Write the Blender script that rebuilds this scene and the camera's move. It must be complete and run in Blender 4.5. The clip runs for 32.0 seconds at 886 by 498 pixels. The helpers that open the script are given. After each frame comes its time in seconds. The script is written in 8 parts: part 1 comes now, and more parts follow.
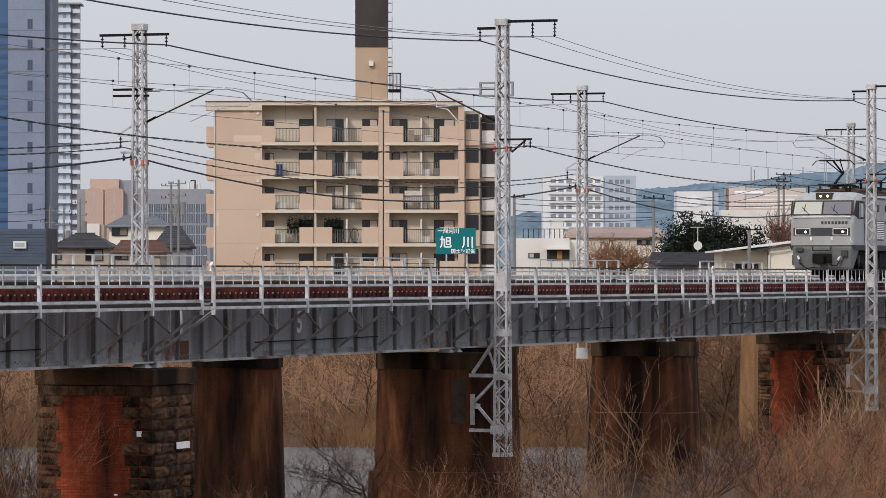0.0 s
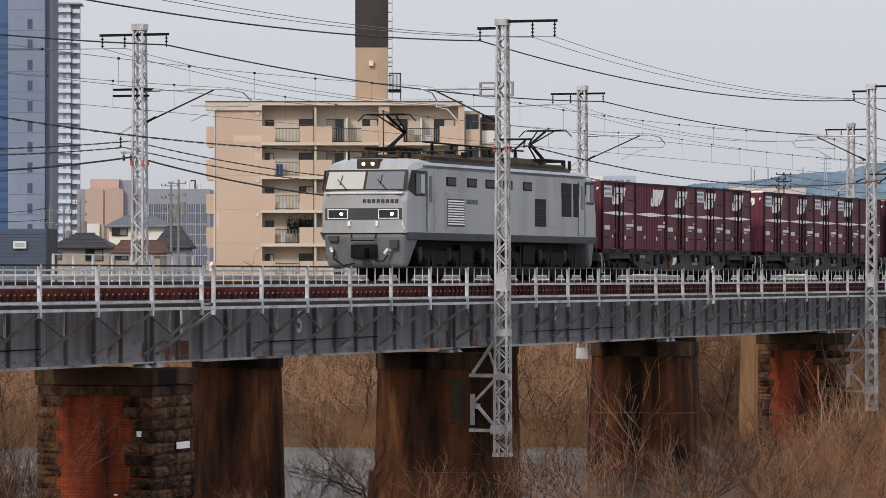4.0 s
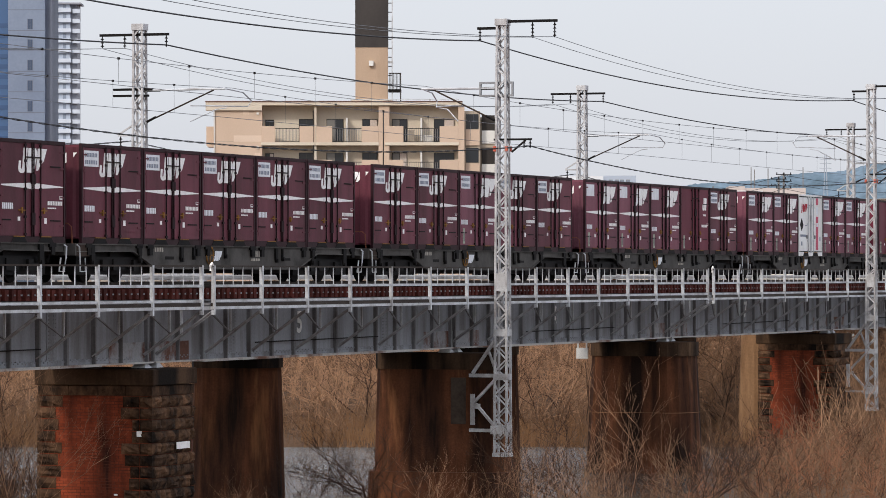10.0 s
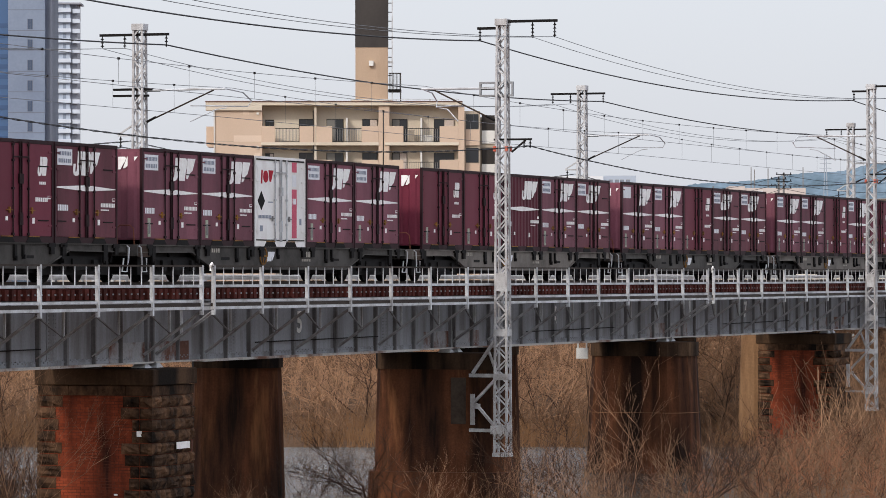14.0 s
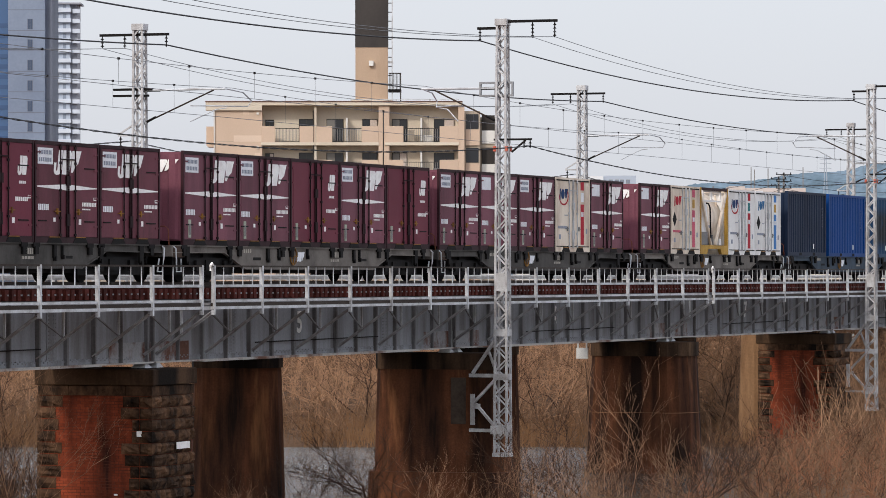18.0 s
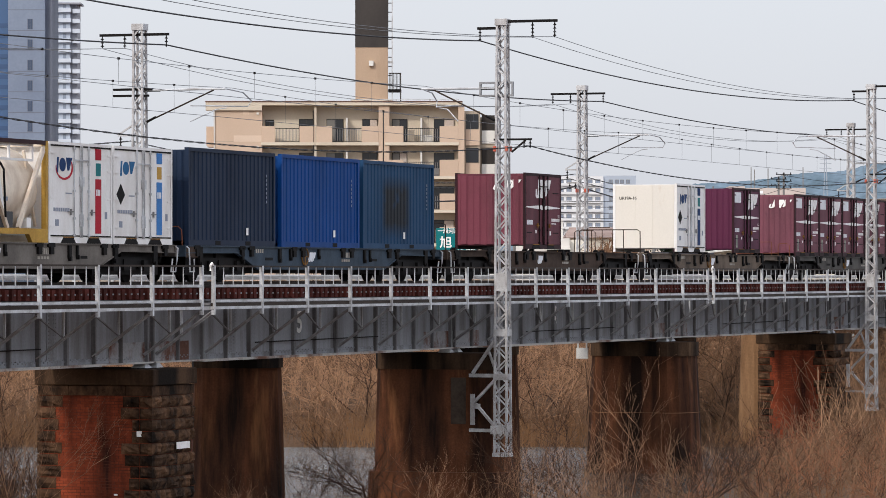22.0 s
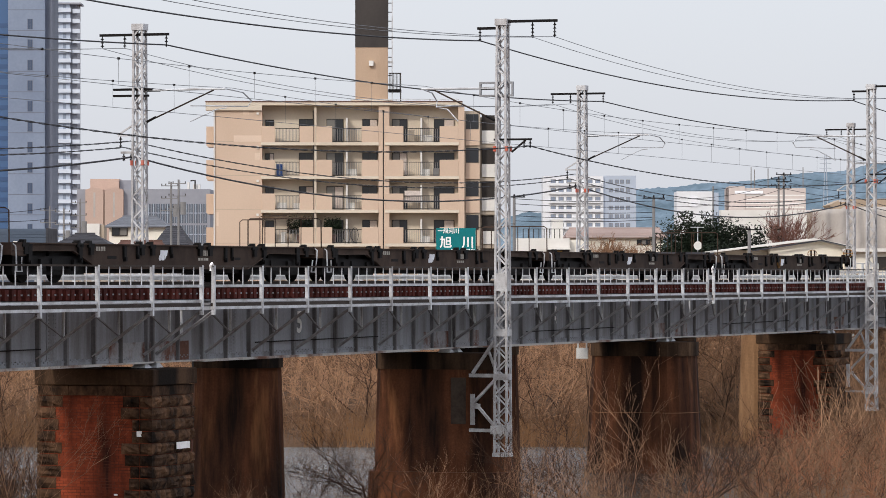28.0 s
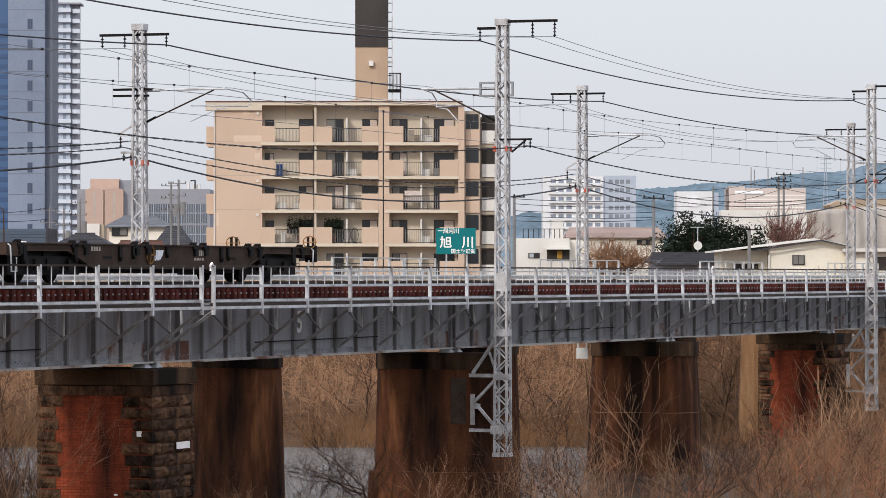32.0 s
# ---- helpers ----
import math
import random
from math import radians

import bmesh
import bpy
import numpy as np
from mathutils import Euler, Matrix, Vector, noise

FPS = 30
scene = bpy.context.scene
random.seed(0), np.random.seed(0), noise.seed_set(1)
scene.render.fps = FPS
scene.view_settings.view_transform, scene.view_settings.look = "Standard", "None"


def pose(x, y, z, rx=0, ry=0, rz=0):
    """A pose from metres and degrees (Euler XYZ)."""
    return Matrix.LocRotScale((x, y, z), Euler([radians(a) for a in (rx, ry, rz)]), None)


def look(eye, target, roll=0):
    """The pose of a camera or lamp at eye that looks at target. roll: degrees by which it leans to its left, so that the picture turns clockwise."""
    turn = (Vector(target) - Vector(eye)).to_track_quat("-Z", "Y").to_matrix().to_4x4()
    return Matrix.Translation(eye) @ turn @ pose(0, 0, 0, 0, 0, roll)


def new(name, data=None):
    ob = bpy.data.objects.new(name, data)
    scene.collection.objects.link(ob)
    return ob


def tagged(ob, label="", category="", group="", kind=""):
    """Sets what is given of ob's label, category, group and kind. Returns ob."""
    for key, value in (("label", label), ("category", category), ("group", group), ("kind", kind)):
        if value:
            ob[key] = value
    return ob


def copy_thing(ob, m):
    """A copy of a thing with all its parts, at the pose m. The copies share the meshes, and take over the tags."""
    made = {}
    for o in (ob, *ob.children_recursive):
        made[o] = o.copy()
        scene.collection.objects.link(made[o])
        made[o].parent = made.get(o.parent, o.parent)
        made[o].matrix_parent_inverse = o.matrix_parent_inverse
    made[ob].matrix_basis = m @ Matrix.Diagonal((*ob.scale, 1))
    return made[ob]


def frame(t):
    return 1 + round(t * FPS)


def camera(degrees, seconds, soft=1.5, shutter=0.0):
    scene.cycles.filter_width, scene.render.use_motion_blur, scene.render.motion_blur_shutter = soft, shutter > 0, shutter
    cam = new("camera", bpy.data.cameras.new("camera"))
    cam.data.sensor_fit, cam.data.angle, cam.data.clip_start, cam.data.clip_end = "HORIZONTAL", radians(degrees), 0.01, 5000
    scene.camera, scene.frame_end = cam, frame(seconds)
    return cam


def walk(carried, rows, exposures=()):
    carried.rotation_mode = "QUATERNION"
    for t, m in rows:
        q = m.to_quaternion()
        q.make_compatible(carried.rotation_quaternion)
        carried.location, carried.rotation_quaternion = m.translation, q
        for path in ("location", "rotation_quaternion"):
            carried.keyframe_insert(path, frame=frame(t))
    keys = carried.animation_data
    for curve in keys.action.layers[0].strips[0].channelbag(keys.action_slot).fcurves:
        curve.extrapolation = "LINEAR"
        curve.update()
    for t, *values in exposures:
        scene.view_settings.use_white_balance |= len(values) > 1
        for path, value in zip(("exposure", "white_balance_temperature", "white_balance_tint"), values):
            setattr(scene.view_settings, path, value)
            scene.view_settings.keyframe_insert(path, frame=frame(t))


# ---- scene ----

# The track runs along x (away to the right), z = 0 at the rail heads, metres.
AL = 0.3484                       # angle between the view and the track
AXIS = Vector((math.cos(AL), math.sin(AL), 0))
SIDE = Vector((math.sin(AL), -math.cos(AL), 0))
EYE = Vector((0, -45.115, 0.17))
cam = camera(12.187, 32.0, soft=0.5)
view = look(EYE, EYE + AXIS + Vector((0, 0, 0.00648)))
walk(cam, [(0.0, view), (32.0, view)], [(0.0, -0.26), (3.5, -0.26), (5.5, 0.0), (32.0, 0.0)])

# ---- world, sun and exposure ----
SUN_TO = Vector((-1.6, 0.2, 1.0)).normalized()
world = bpy.data.worlds.new("hazy_sky")
scene.world = world
world.use_nodes = True
wn, wl = world.node_tree.nodes, world.node_tree.links
bg = wn["Background"]
sky = wn.new("ShaderNodeTexSky")
sky.sky_type, sky.sun_disc = "NISHITA", False
sky.sun_elevation = math.asin(SUN_TO.z)
sky.sun_rotation = math.atan2(SUN_TO.x, SUN_TO.y)
sky.dust_density, sky.air_density = 3.0, 1.0
haze = wn.new("ShaderNodeMix")
haze.data_type = "RGBA"
haze.inputs["Factor"].default_value = 0.78
wl.new(sky.outputs["Color"], haze.inputs["A"])
haze.inputs["B"].default_value = (6.75, 6.95, 7.6, 1)
# thin high cloud: brighter overhead than at the horizon
coord, parts, rise = wn.new("ShaderNodeTexCoord"), wn.new("ShaderNodeSeparateXYZ"), wn.new("ShaderNodeMapRange")
wl.new(coord.outputs["Generated"], parts.inputs[0])
wl.new(parts.outputs["Z"], rise.inputs["Value"])
rise.inputs["To Min"].default_value, rise.inputs["To Max"].default_value = 0.96, 1.95
bright = wn.new("ShaderNodeVectorMath")
bright.operation = "SCALE"
wl.new(haze.outputs["Result"], bright.inputs[0])
wl.new(rise.outputs["Result"], bright.inputs["Scale"])
wl.new(bright.outputs[0], bg.inputs["Color"])
bg.inputs["Strength"].default_value = 0.122
sun = new("sun", bpy.data.lights.new("sun", "SUN"))
sun.data.energy, sun.data.angle, sun.data.color = 1.6, radians(6.0), (1.0, 0.92, 0.83)
sun.matrix_world = look((0, 0, 60), Vector((0, 0, 60)) - SUN_TO)

# ---- mesh helpers ----
class Mesh:
    """Collects simple solids into one mesh."""

    def __init__(self):
        self.v, self.f = [], []

    def add(self, vs, fs):
        n = len(self.v)
        self.v += [tuple(p) for p in vs]
        self.f += [tuple(n + i for i in f) for f in fs]
        return self

    def box(self, x0, x1, y0, y1, z0, z1):
        vs = [(x, y, z) for x in (x0, x1) for y in (y0, y1) for z in (z0, z1)]
        return self.add(vs, [(0, 1, 3, 2), (4, 6, 7, 5), (0, 4, 5, 1), (2, 3, 7, 6), (0, 2, 6, 4), (1, 5, 7, 3)])

    def hull(self, ring0, ring1):
        """A solid between two rings of points of equal number."""
        n = len(ring0)
        fs = [tuple(range(n))[::-1], tuple(range(n, 2 * n))]
        fs += [(i, (i + 1) % n, n + (i + 1) % n, n + i) for i in range(n)]
        return self.add(list(ring0) + list(ring1), fs)

    def beam(self, a, b, w, h, up=(0, 0, 1)):
        a, b = Vector(a), Vector(b)
        d = (b - a).normalized()
        u = Vector(up)
        if abs(d.dot(u)) > 0.95:
            u = Vector((1, 0, 0))
        s = d.cross(u).normalized()
        u = s.cross(d)
        ring = [s * w / 2 + u * h / 2, -s * w / 2 + u * h / 2, -s * w / 2 - u * h / 2, s * w / 2 - u * h / 2]
        return self.hull([a + r for r in ring], [b + r for r in ring])

    def tube(self, a, b, r0, r1=None, n=8):
        r1 = r0 if r1 is None else r1
        a, b = Vector(a), Vector(b)
        d = (b - a).normalized()
        u = Vector((0, 0, 1)) if abs(d.z) < 0.9 else Vector((1, 0, 0))
        s = d.cross(u).normalized()
        u = s.cross(d)
        c = [(math.cos(6.28318 * i / n), math.sin(6.28318 * i / n)) for i in range(n)]
        return self.hull([a + (s * p + u * q) * r0 for p, q in c], [b + (s * p + u * q) * r1 for p, q in c])

    def path(self, pts, r, n=6, taper=None):
        """A round rod along points."""
        pts = [Vector(p) for p in pts]
        base = len(self.v)
        c = [(math.cos(6.28318 * i / n), math.sin(6.28318 * i / n)) for i in range(n)]
        m = len(pts)
        for k, p in enumerate(pts):
            d = (pts[min(k + 1, m - 1)] - pts[max(k - 1, 0)]).normalized()
            u = Vector((0, 0, 1)) if abs(d.z) < 0.9 else Vector((1, 0, 0))
            s = d.cross(u).normalized()
            u = s.cross(d)
            rr = r if taper is None else r + (taper - r) * k / (m - 1)
            self.v += [tuple(p + (s * a + u * b) * rr) for a, b in c]
        for k in range(m - 1):
            for i in range(n):
                j = (i + 1) % n
                self.f.append((base + k * n + i, base + k * n + j, base + (k + 1) * n + j, base + (k + 1) * n + i))
        self.f.append(tuple(base + i for i in range(n))[::-1])
        self.f.append(tuple(base + (m - 1) * n + i for i in range(n)))
        return self

    def slab(self, poly, axis, lo, hi):
        """A flat outline drawn out along an axis: x takes (y, z), y takes (x, z), z takes (x, y)."""
        put = {"x": lambda p, k: (k, p[0], p[1]), "y": lambda p, k: (p[0], k, p[1]), "z": lambda p, k: (p[0], p[1], k)}[axis]
        return self.hull([put(p, lo) for p in poly], [put(p, hi) for p in poly])

    def data(self, name, material):
        me = bpy.data.meshes.new(name)
        me.from_pydata(self.v, [], self.f)
        bm = bmesh.new()
        bm.from_mesh(me)
        bmesh.ops.recalc_face_normals(bm, faces=bm.faces)
        bm.to_mesh(me)
        bm.free()
        me.materials.append(material)
        return me


def thing(name, label, category, m=None, group="", kind=""):
    ob = new(name)
    ob.empty_display_size = 0.3
    if m is not None:
        ob.matrix_basis = m
    return tagged(ob, label, category, group, kind)


def part(name, mesh, material, parent, label="", bevel=0.0, smooth=False):
    me = mesh.data(name, material) if isinstance(mesh, Mesh) else mesh
    ob = new(name, me)
    ob.parent = parent
    if label:
        tagged(ob, label)
    if smooth:
        for p in me.polygons:
            p.use_smooth = True
    if bevel:
        mod = ob.modifiers.new("edge", "BEVEL")
        mod.width, mod.segments, mod.limit_method = bevel, 2, "ANGLE"
    return ob


def solid(name, mesh, material, label, category, group="", kind="", bevel=0.0, smooth=False):
    """A thing that is one mesh."""
    ob = part(name, mesh, material, None, "", bevel, smooth)
    return tagged(ob, label, category, group, kind)


def town(d, r, z=0.0):
    """A place in the town: d metres ahead of the eye, r to its right, at height z over the rails."""
    p = EYE + AXIS * d + SIDE * r
    return Vector((p.x, p.y, z))


def town_pose(d, r, z=0.0, turn=0.0):
    """Local x to the right, local y away from the eye."""
    p = town(d, r, z)
    return pose(p.x, p.y, p.z, 0, 0, math.degrees(AL) - 90 + turn)


# ---- materials ----
def rgb(r, g, b):
    return tuple(((c / 255) / 12.92 if c / 255 <= 0.04045 else ((c / 255 + 0.055) / 1.055) ** 2.4) for c in (r, g, b)) + (1,)


def mat(name, col, rough=0.6, metal=0.0, dirt=None, amount=0.35, scale=0.8, fine=25.0, grain=0.12, bump=0.15, streak=1.0, shift=0.0, spread=(0.42, 0.7)):
    """Paint, stone, wood or metal: a base colour, dirt in patches (streak below 1 draws them out along z), fine grain and relief; shift varies it from piece to piece."""
    m = bpy.data.materials.new(name)
    m.use_nodes = True
    n, l = m.node_tree.nodes, m.node_tree.links
    b = n["Principled BSDF"]
    tc = n.new("ShaderNodeTexCoord")
    info = n.new("ShaderNodeObjectInfo")
    mp = n.new("ShaderNodeMapping")
    mp.inputs["Scale"].default_value = (1, 1, streak)
    l.new(tc.outputs["Object"], mp.inputs["Vector"])
    off = n.new("ShaderNodeVectorMath")
    off.operation = "ADD"
    l.new(mp.outputs["Vector"], off.inputs[0])
    mul = n.new("ShaderNodeMath")
    mul.operation = "MULTIPLY"
    mul.inputs[1].default_value = 37.0
    l.new(info.outputs["Random"], mul.inputs[0])
    l.new(mul.outputs[0], off.inputs[1])
    big = n.new("ShaderNodeTexNoise")
    big.inputs["Scale"].default_value, big.inputs["Detail"].default_value = scale, 6
    big.inputs["Roughness"].default_value = 0.62
    l.new(off.outputs[0], big.inputs["Vector"])
    ramp = n.new("ShaderNodeMapRange")
    ramp.inputs["From Min"].default_value, ramp.inputs["From Max"].default_value = spread
    ramp.inputs["To Max"].default_value = amount
    l.new(big.outputs["Fac"], ramp.inputs["Value"])
    mix = n.new("ShaderNodeMix")
    mix.data_type = "RGBA"
    mix.inputs["A"].default_value = col
    mix.inputs["B"].default_value = dirt or tuple(c * 0.45 for c in col[:3]) + (1,)
    l.new(ramp.outputs["Result"], mix.inputs["Factor"])
    small = n.new("ShaderNodeTexNoise")
    small.inputs["Scale"].default_value, small.inputs["Detail"].default_value = fine, 3
    l.new(tc.outputs["Object"], small.inputs["Vector"])
    val = n.new("ShaderNodeMapRange")
    val.inputs["To Min"].default_value, val.inputs["To Max"].default_value = 1 - grain * 2, 1 + grain * 2
    l.new(small.outputs["Fac"], val.inputs["Value"])
    rnd = n.new("ShaderNodeMapRange")
    rnd.inputs["To Min"].default_value, rnd.inputs["To Max"].default_value = 1 - shift, 1 + shift
    l.new(info.outputs["Random"], rnd.inputs["Value"])
    vv = n.new("ShaderNodeMath")
    vv.operation = "MULTIPLY"
    l.new(val.outputs["Result"], vv.inputs[0])
    l.new(rnd.outputs["Result"], vv.inputs[1])
    hsv = n.new("ShaderNodeHueSaturation")
    l.new(mix.outputs["Result"], hsv.inputs["Color"])
    l.new(vv.outputs[0], hsv.inputs["Value"])
    l.new(hsv.outputs["Color"], b.inputs["Base Color"])
    rr = n.new("ShaderNodeMapRange")
    rr.inputs["To Min"].default_value, rr.inputs["To Max"].default_value = max(rough - 0.12, 0.02), min(rough + 0.15, 1)
    l.new(big.outputs["Fac"], rr.inputs["Value"])
    l.new(rr.outputs["Result"], b.inputs["Roughness"])
    b.inputs["Metallic"].default_value = metal
    b.inputs["Specular IOR Level"].default_value = 0.45 if rough < 0.5 else 0.15
    if bump:
        bp = n.new("ShaderNodeBump")
        bp.inputs["Strength"].default_value, bp.inputs["Distance"].default_value = bump, 0.02
        l.new(small.outputs["Fac"], bp.inputs["Height"])
        l.new(bp.outputs["Normal"], b.inputs["Normal"])
    return m


def glow(name, col, strength):
    m = bpy.data.materials.new(name)
    m.use_nodes = True
    b = m.node_tree.nodes["Principled BSDF"]
    b.inputs["Base Color"].default_value = col
    b.inputs["Emission Color"].default_value = col
    b.inputs["Emission Strength"].default_value = strength
    return m


def glassy(name, col, rough=0.08):
    """Window glass before a dark room."""
    m = bpy.data.materials.new(name)
    m.use_nodes = True
    b = m.node_tree.nodes["Principled BSDF"]
    b.inputs["Base Color"].default_value = col
    b.inputs["Roughness"].default_value = rough
    b.inputs["Specular IOR Level"].default_value = 0.45
    return m


STEEL = mat("grey_bridge_paint", rgb(148, 151, 157), 0.55, 0, rgb(88, 82, 78), 0.75, 1.6, 18, 0.1, 0.1, 0.12)
RAILING = mat("galvanised_railing", rgb(204, 207, 211), 0.5, 0.1, rgb(112, 100, 92), 0.6, 1.6, 30, 0.14)
RAILING_DULL = mat("weathered_galvanised_steel", rgb(146, 148, 152), 0.6, 0.1, rgb(88, 78, 70), 0.65, 1.4, 30, 0.14)
LATTICE = mat("galvanised_lattice", rgb(196, 196, 198), 0.5, 0.1, rgb(96, 82, 72), 0.7, 1.6, 30, 0.14)
# STEEL lightened on the struts to offset the shade under the walkway
STEEL_LIGHT = mat("lightened_bracket_paint", rgb(172, 173, 176), 0.55, 0, rgb(104, 94, 88), 0.7, 1.2, 18, 0.12, 0.1)
# STEEL darkened: shade on stiffeners and knee braces put into the grimy paint
STEEL_SHADED = mat("shaded_grimy_grey_paint", rgb(122, 122, 124), 0.6, 0, rgb(70, 62, 58), 0.8, 1.4, 18, 0.14, 0.1, 0.4)
FLANGE = mat("pale_flange_paint_with_rust", rgb(190, 188, 184), 0.6, 0, rgb(104, 62, 40), 0.9, 0.55, 18, 0.12, 0.1, 1, 0, (0.5, 0.64))
RUST_PANEL = mat("rust_stained_grey_paint", rgb(150, 150, 152), 0.65, 0, rgb(98, 58, 40), 0.92, 1.3, 18, 0.15, 0.15, 0.7, 0, (0.46, 0.6))
PATCH_GREY = mat("grey_repair_mortar", rgb(76, 66, 58), 0.9, 0, rgb(50, 38, 32), 0.8, 1.6, 14, 0.15, 0.3)
SLEEPER = mat("creosoted_sleeper", rgb(84, 38, 31), 0.85, 0, rgb(36, 19, 17), 0.75, 3.0, 40, 0.2, 0.4, 1, 0.3)
RAIL = mat("worn_rail_steel", rgb(58, 48, 42), 0.5, 0.4, rgb(36, 28, 24), 0.5, 2.0)
DARK = mat("black_iron", rgb(17, 16, 17), 0.7, 0.0, rgb(40, 35, 32), 0.45, 2.0, 30, 0.15)
WIRE = mat("dark_wire", rgb(48, 48, 52), 0.5, 0.4, None, 0.2, 2)
WIRE_THIN = mat("copper_wire", rgb(116, 118, 122), 0.5, 0.4, None, 0.2, 2)
CONCRETE_PALE = mat("pale_concrete", rgb(166, 130, 97), 0.9, 0, rgb(96, 66, 46), 0.8, 0.9, 14, 0.14, 0.35, 0.15)
STONE = mat("quarry_faced_stone", rgb(104, 77, 57), 0.92, 0, rgb(22, 17, 14), 0.97, 1.9, 16, 0.25, 0.6, 0.6, 0.45, (0.36, 0.62))
def streaked(name, base, dark, pale, dark_at=(0.42, 0.62), pale_at=(0.58, 0.72), wide=1.3, island=0.0, bump=0.5):
    """Old masonry or concrete: rain-drawn dark and pale streaks over a mottled base."""
    m = mat(name, base, 0.9, 0, tuple(c * 0.55 for c in base[:3]) + (1,), 0.7, 1.1, 16, 0.18, bump)
    n, l = m.node_tree.nodes, m.node_tree.links
    b = n["Principled BSDF"]
    colour = b.inputs["Base Color"].links[0].from_socket
    tc = n.new("ShaderNodeTexCoord")
    for k, (tint, at, across, along, most) in enumerate(((pale, pale_at, wide * 1.5, 0.16, 0.8), (dark, dark_at, wide, 0.13, 0.93))):
        mp, ns, mr, mx = n.new("ShaderNodeMapping"), n.new("ShaderNodeTexNoise"), n.new("ShaderNodeMapRange"), n.new("ShaderNodeMix")
        mp.inputs["Scale"].default_value = (across, across, across * along)
        mp.inputs["Location"].default_value = (3.7 * k, 1.9 * k, 0.6)
        ns.inputs["Scale"].default_value, ns.inputs["Detail"].default_value, ns.inputs["Roughness"].default_value = 1.0, 7, 0.58
        mr.inputs["From Min"].default_value, mr.inputs["From Max"].default_value = at
        mr.inputs["To Max"].default_value = most
        mx.data_type = "RGBA"
        mx.inputs["B"].default_value = tint
        l.new(tc.outputs["Object"], mp.inputs["Vector"])
        l.new(mp.outputs["Vector"], ns.inputs["Vector"])
        l.new(ns.outputs["Fac"], mr.inputs["Value"])
        l.new(mr.outputs["Result"], mx.inputs["Factor"])
        l.new(colour, mx.inputs["A"])
        colour = mx.outputs["Result"]
    if island:
        geo, mr, hsv = n.new("ShaderNodeNewGeometry"), n.new("ShaderNodeMapRange"), n.new("ShaderNodeHueSaturation")
        mr.inputs["To Min"].default_value, mr.inputs["To Max"].default_value = 1 - island, 1 + island
        l.new(geo.outputs["Random Per Island"], mr.inputs["Value"])
        l.new(mr.outputs["Result"], hsv.inputs["Value"])
        l.new(colour, hsv.inputs["Color"])
        colour = hsv.outputs["Color"]
    l.new(colour, b.inputs["Base Color"])
    return m


BRICKS = streaked("old_red_bricks", rgb(140, 66, 42), rgb(44, 27, 21), rgb(152, 84, 56), (0.48, 0.67), (0.6, 0.75), 1.25, 0.16)
MORTAR = mat("dirty_lime_mortar", rgb(104, 58, 44), 0.95, 0, rgb(40, 26, 21), 0.8, 0.9, 20, 0.15, 0.3)
CONCRETE = streaked("stained_concrete", rgb(102, 63, 42), rgb(24, 18, 15), rgb(162, 110, 72), (0.39, 0.59), (0.58, 0.74), 1.1)
# pier tops: near-black and pale streaks over brown stone
COPING_STONE = streaked("dark_coping_stone", rgb(84, 64, 48), rgb(12, 10, 10), rgb(112, 90, 68), (0.4, 0.56), (0.62, 0.75), 0.8)
def river_water():
    """Rippled grey water: small waves drawn out along the wind."""
    m = mat("river_water", rgb(92, 92, 88), 0.06, 0, rgb(56, 52, 46), 0.6, 0.25, 1.9, 0.1, 0)
    n, l = m.node_tree.nodes, m.node_tree.links
    b = n["Principled BSDF"]
    tc, mp = n.new("ShaderNodeTexCoord"), n.new("ShaderNodeMapping")
    mp.inputs["Rotation"].default_value = (0, 0, -0.35)
    mp.inputs["Scale"].default_value = (1.5, 0.4, 1)
    l.new(tc.outputs["Object"], mp.inputs["Vector"])
    ns = n.new("ShaderNodeTexNoise")
    ns.inputs["Scale"].default_value, ns.inputs["Detail"].default_value, ns.inputs["Roughness"].default_value = 0.8, 6, 0.7
    l.new(mp.outputs["Vector"], ns.inputs["Vector"])
    bp = n.new("ShaderNodeBump")
    bp.inputs["Strength"].default_value, bp.inputs["Distance"].default_value = 1.0, 0.2
    l.new(ns.outputs["Fac"], bp.inputs["Height"])
    l.new(bp.outputs["Normal"], b.inputs["Normal"])
    return m


WATER = river_water()
MUD = mat("reed_bank", rgb(90, 68, 50), 0.95, 0, rgb(58, 42, 32), 0.8, 0.25, 6, 0.25, 0.6)
TWIG = mat("bare_twigs", rgb(152, 118, 92), 0.9, 0, rgb(80, 59, 47), 0.7, 1.2, 12, 0.15, 0.2, 1, 0.25)
TWIG_DARK = mat("dark_bark", rgb(66, 48, 38), 0.9, 0, rgb(40, 30, 26), 0.6, 2, 20, 0.2, 0.3)
MAROON = mat("maroon_container_paint", rgb(108, 56, 68), 0.5, 0, rgb(64, 41, 45), 0.72, 0.9, 22, 0.09, 0.08, 0.22, 0.2)
MAROON_FADED = mat("faded_maroon_container_paint", rgb(126, 76, 89), 0.55, 0, rgb(84, 56, 64), 0.7, 0.9, 22, 0.09, 0.08, 0.22, 0.15)
MAROON_DARK = mat("maroon_frame_paint", rgb(50, 26, 32), 0.55, 0, rgb(30, 18, 21), 0.6, 1.5, 22, 0.08, 0.1, 1, 0.15)
MAROON_PLAIN = mat("wine_red_container_paint", rgb(110, 45, 61), 0.5, 0, rgb(90, 44, 56), 0.5, 0.7, 22, 0.06, 0.05, 0.4, 0.15)
WHITE_PAINT = mat("white_marking", rgb(250, 249, 247), 0.6, 0, rgb(206, 196, 194), 0.4, 4, 30, 0.06, 0.05)
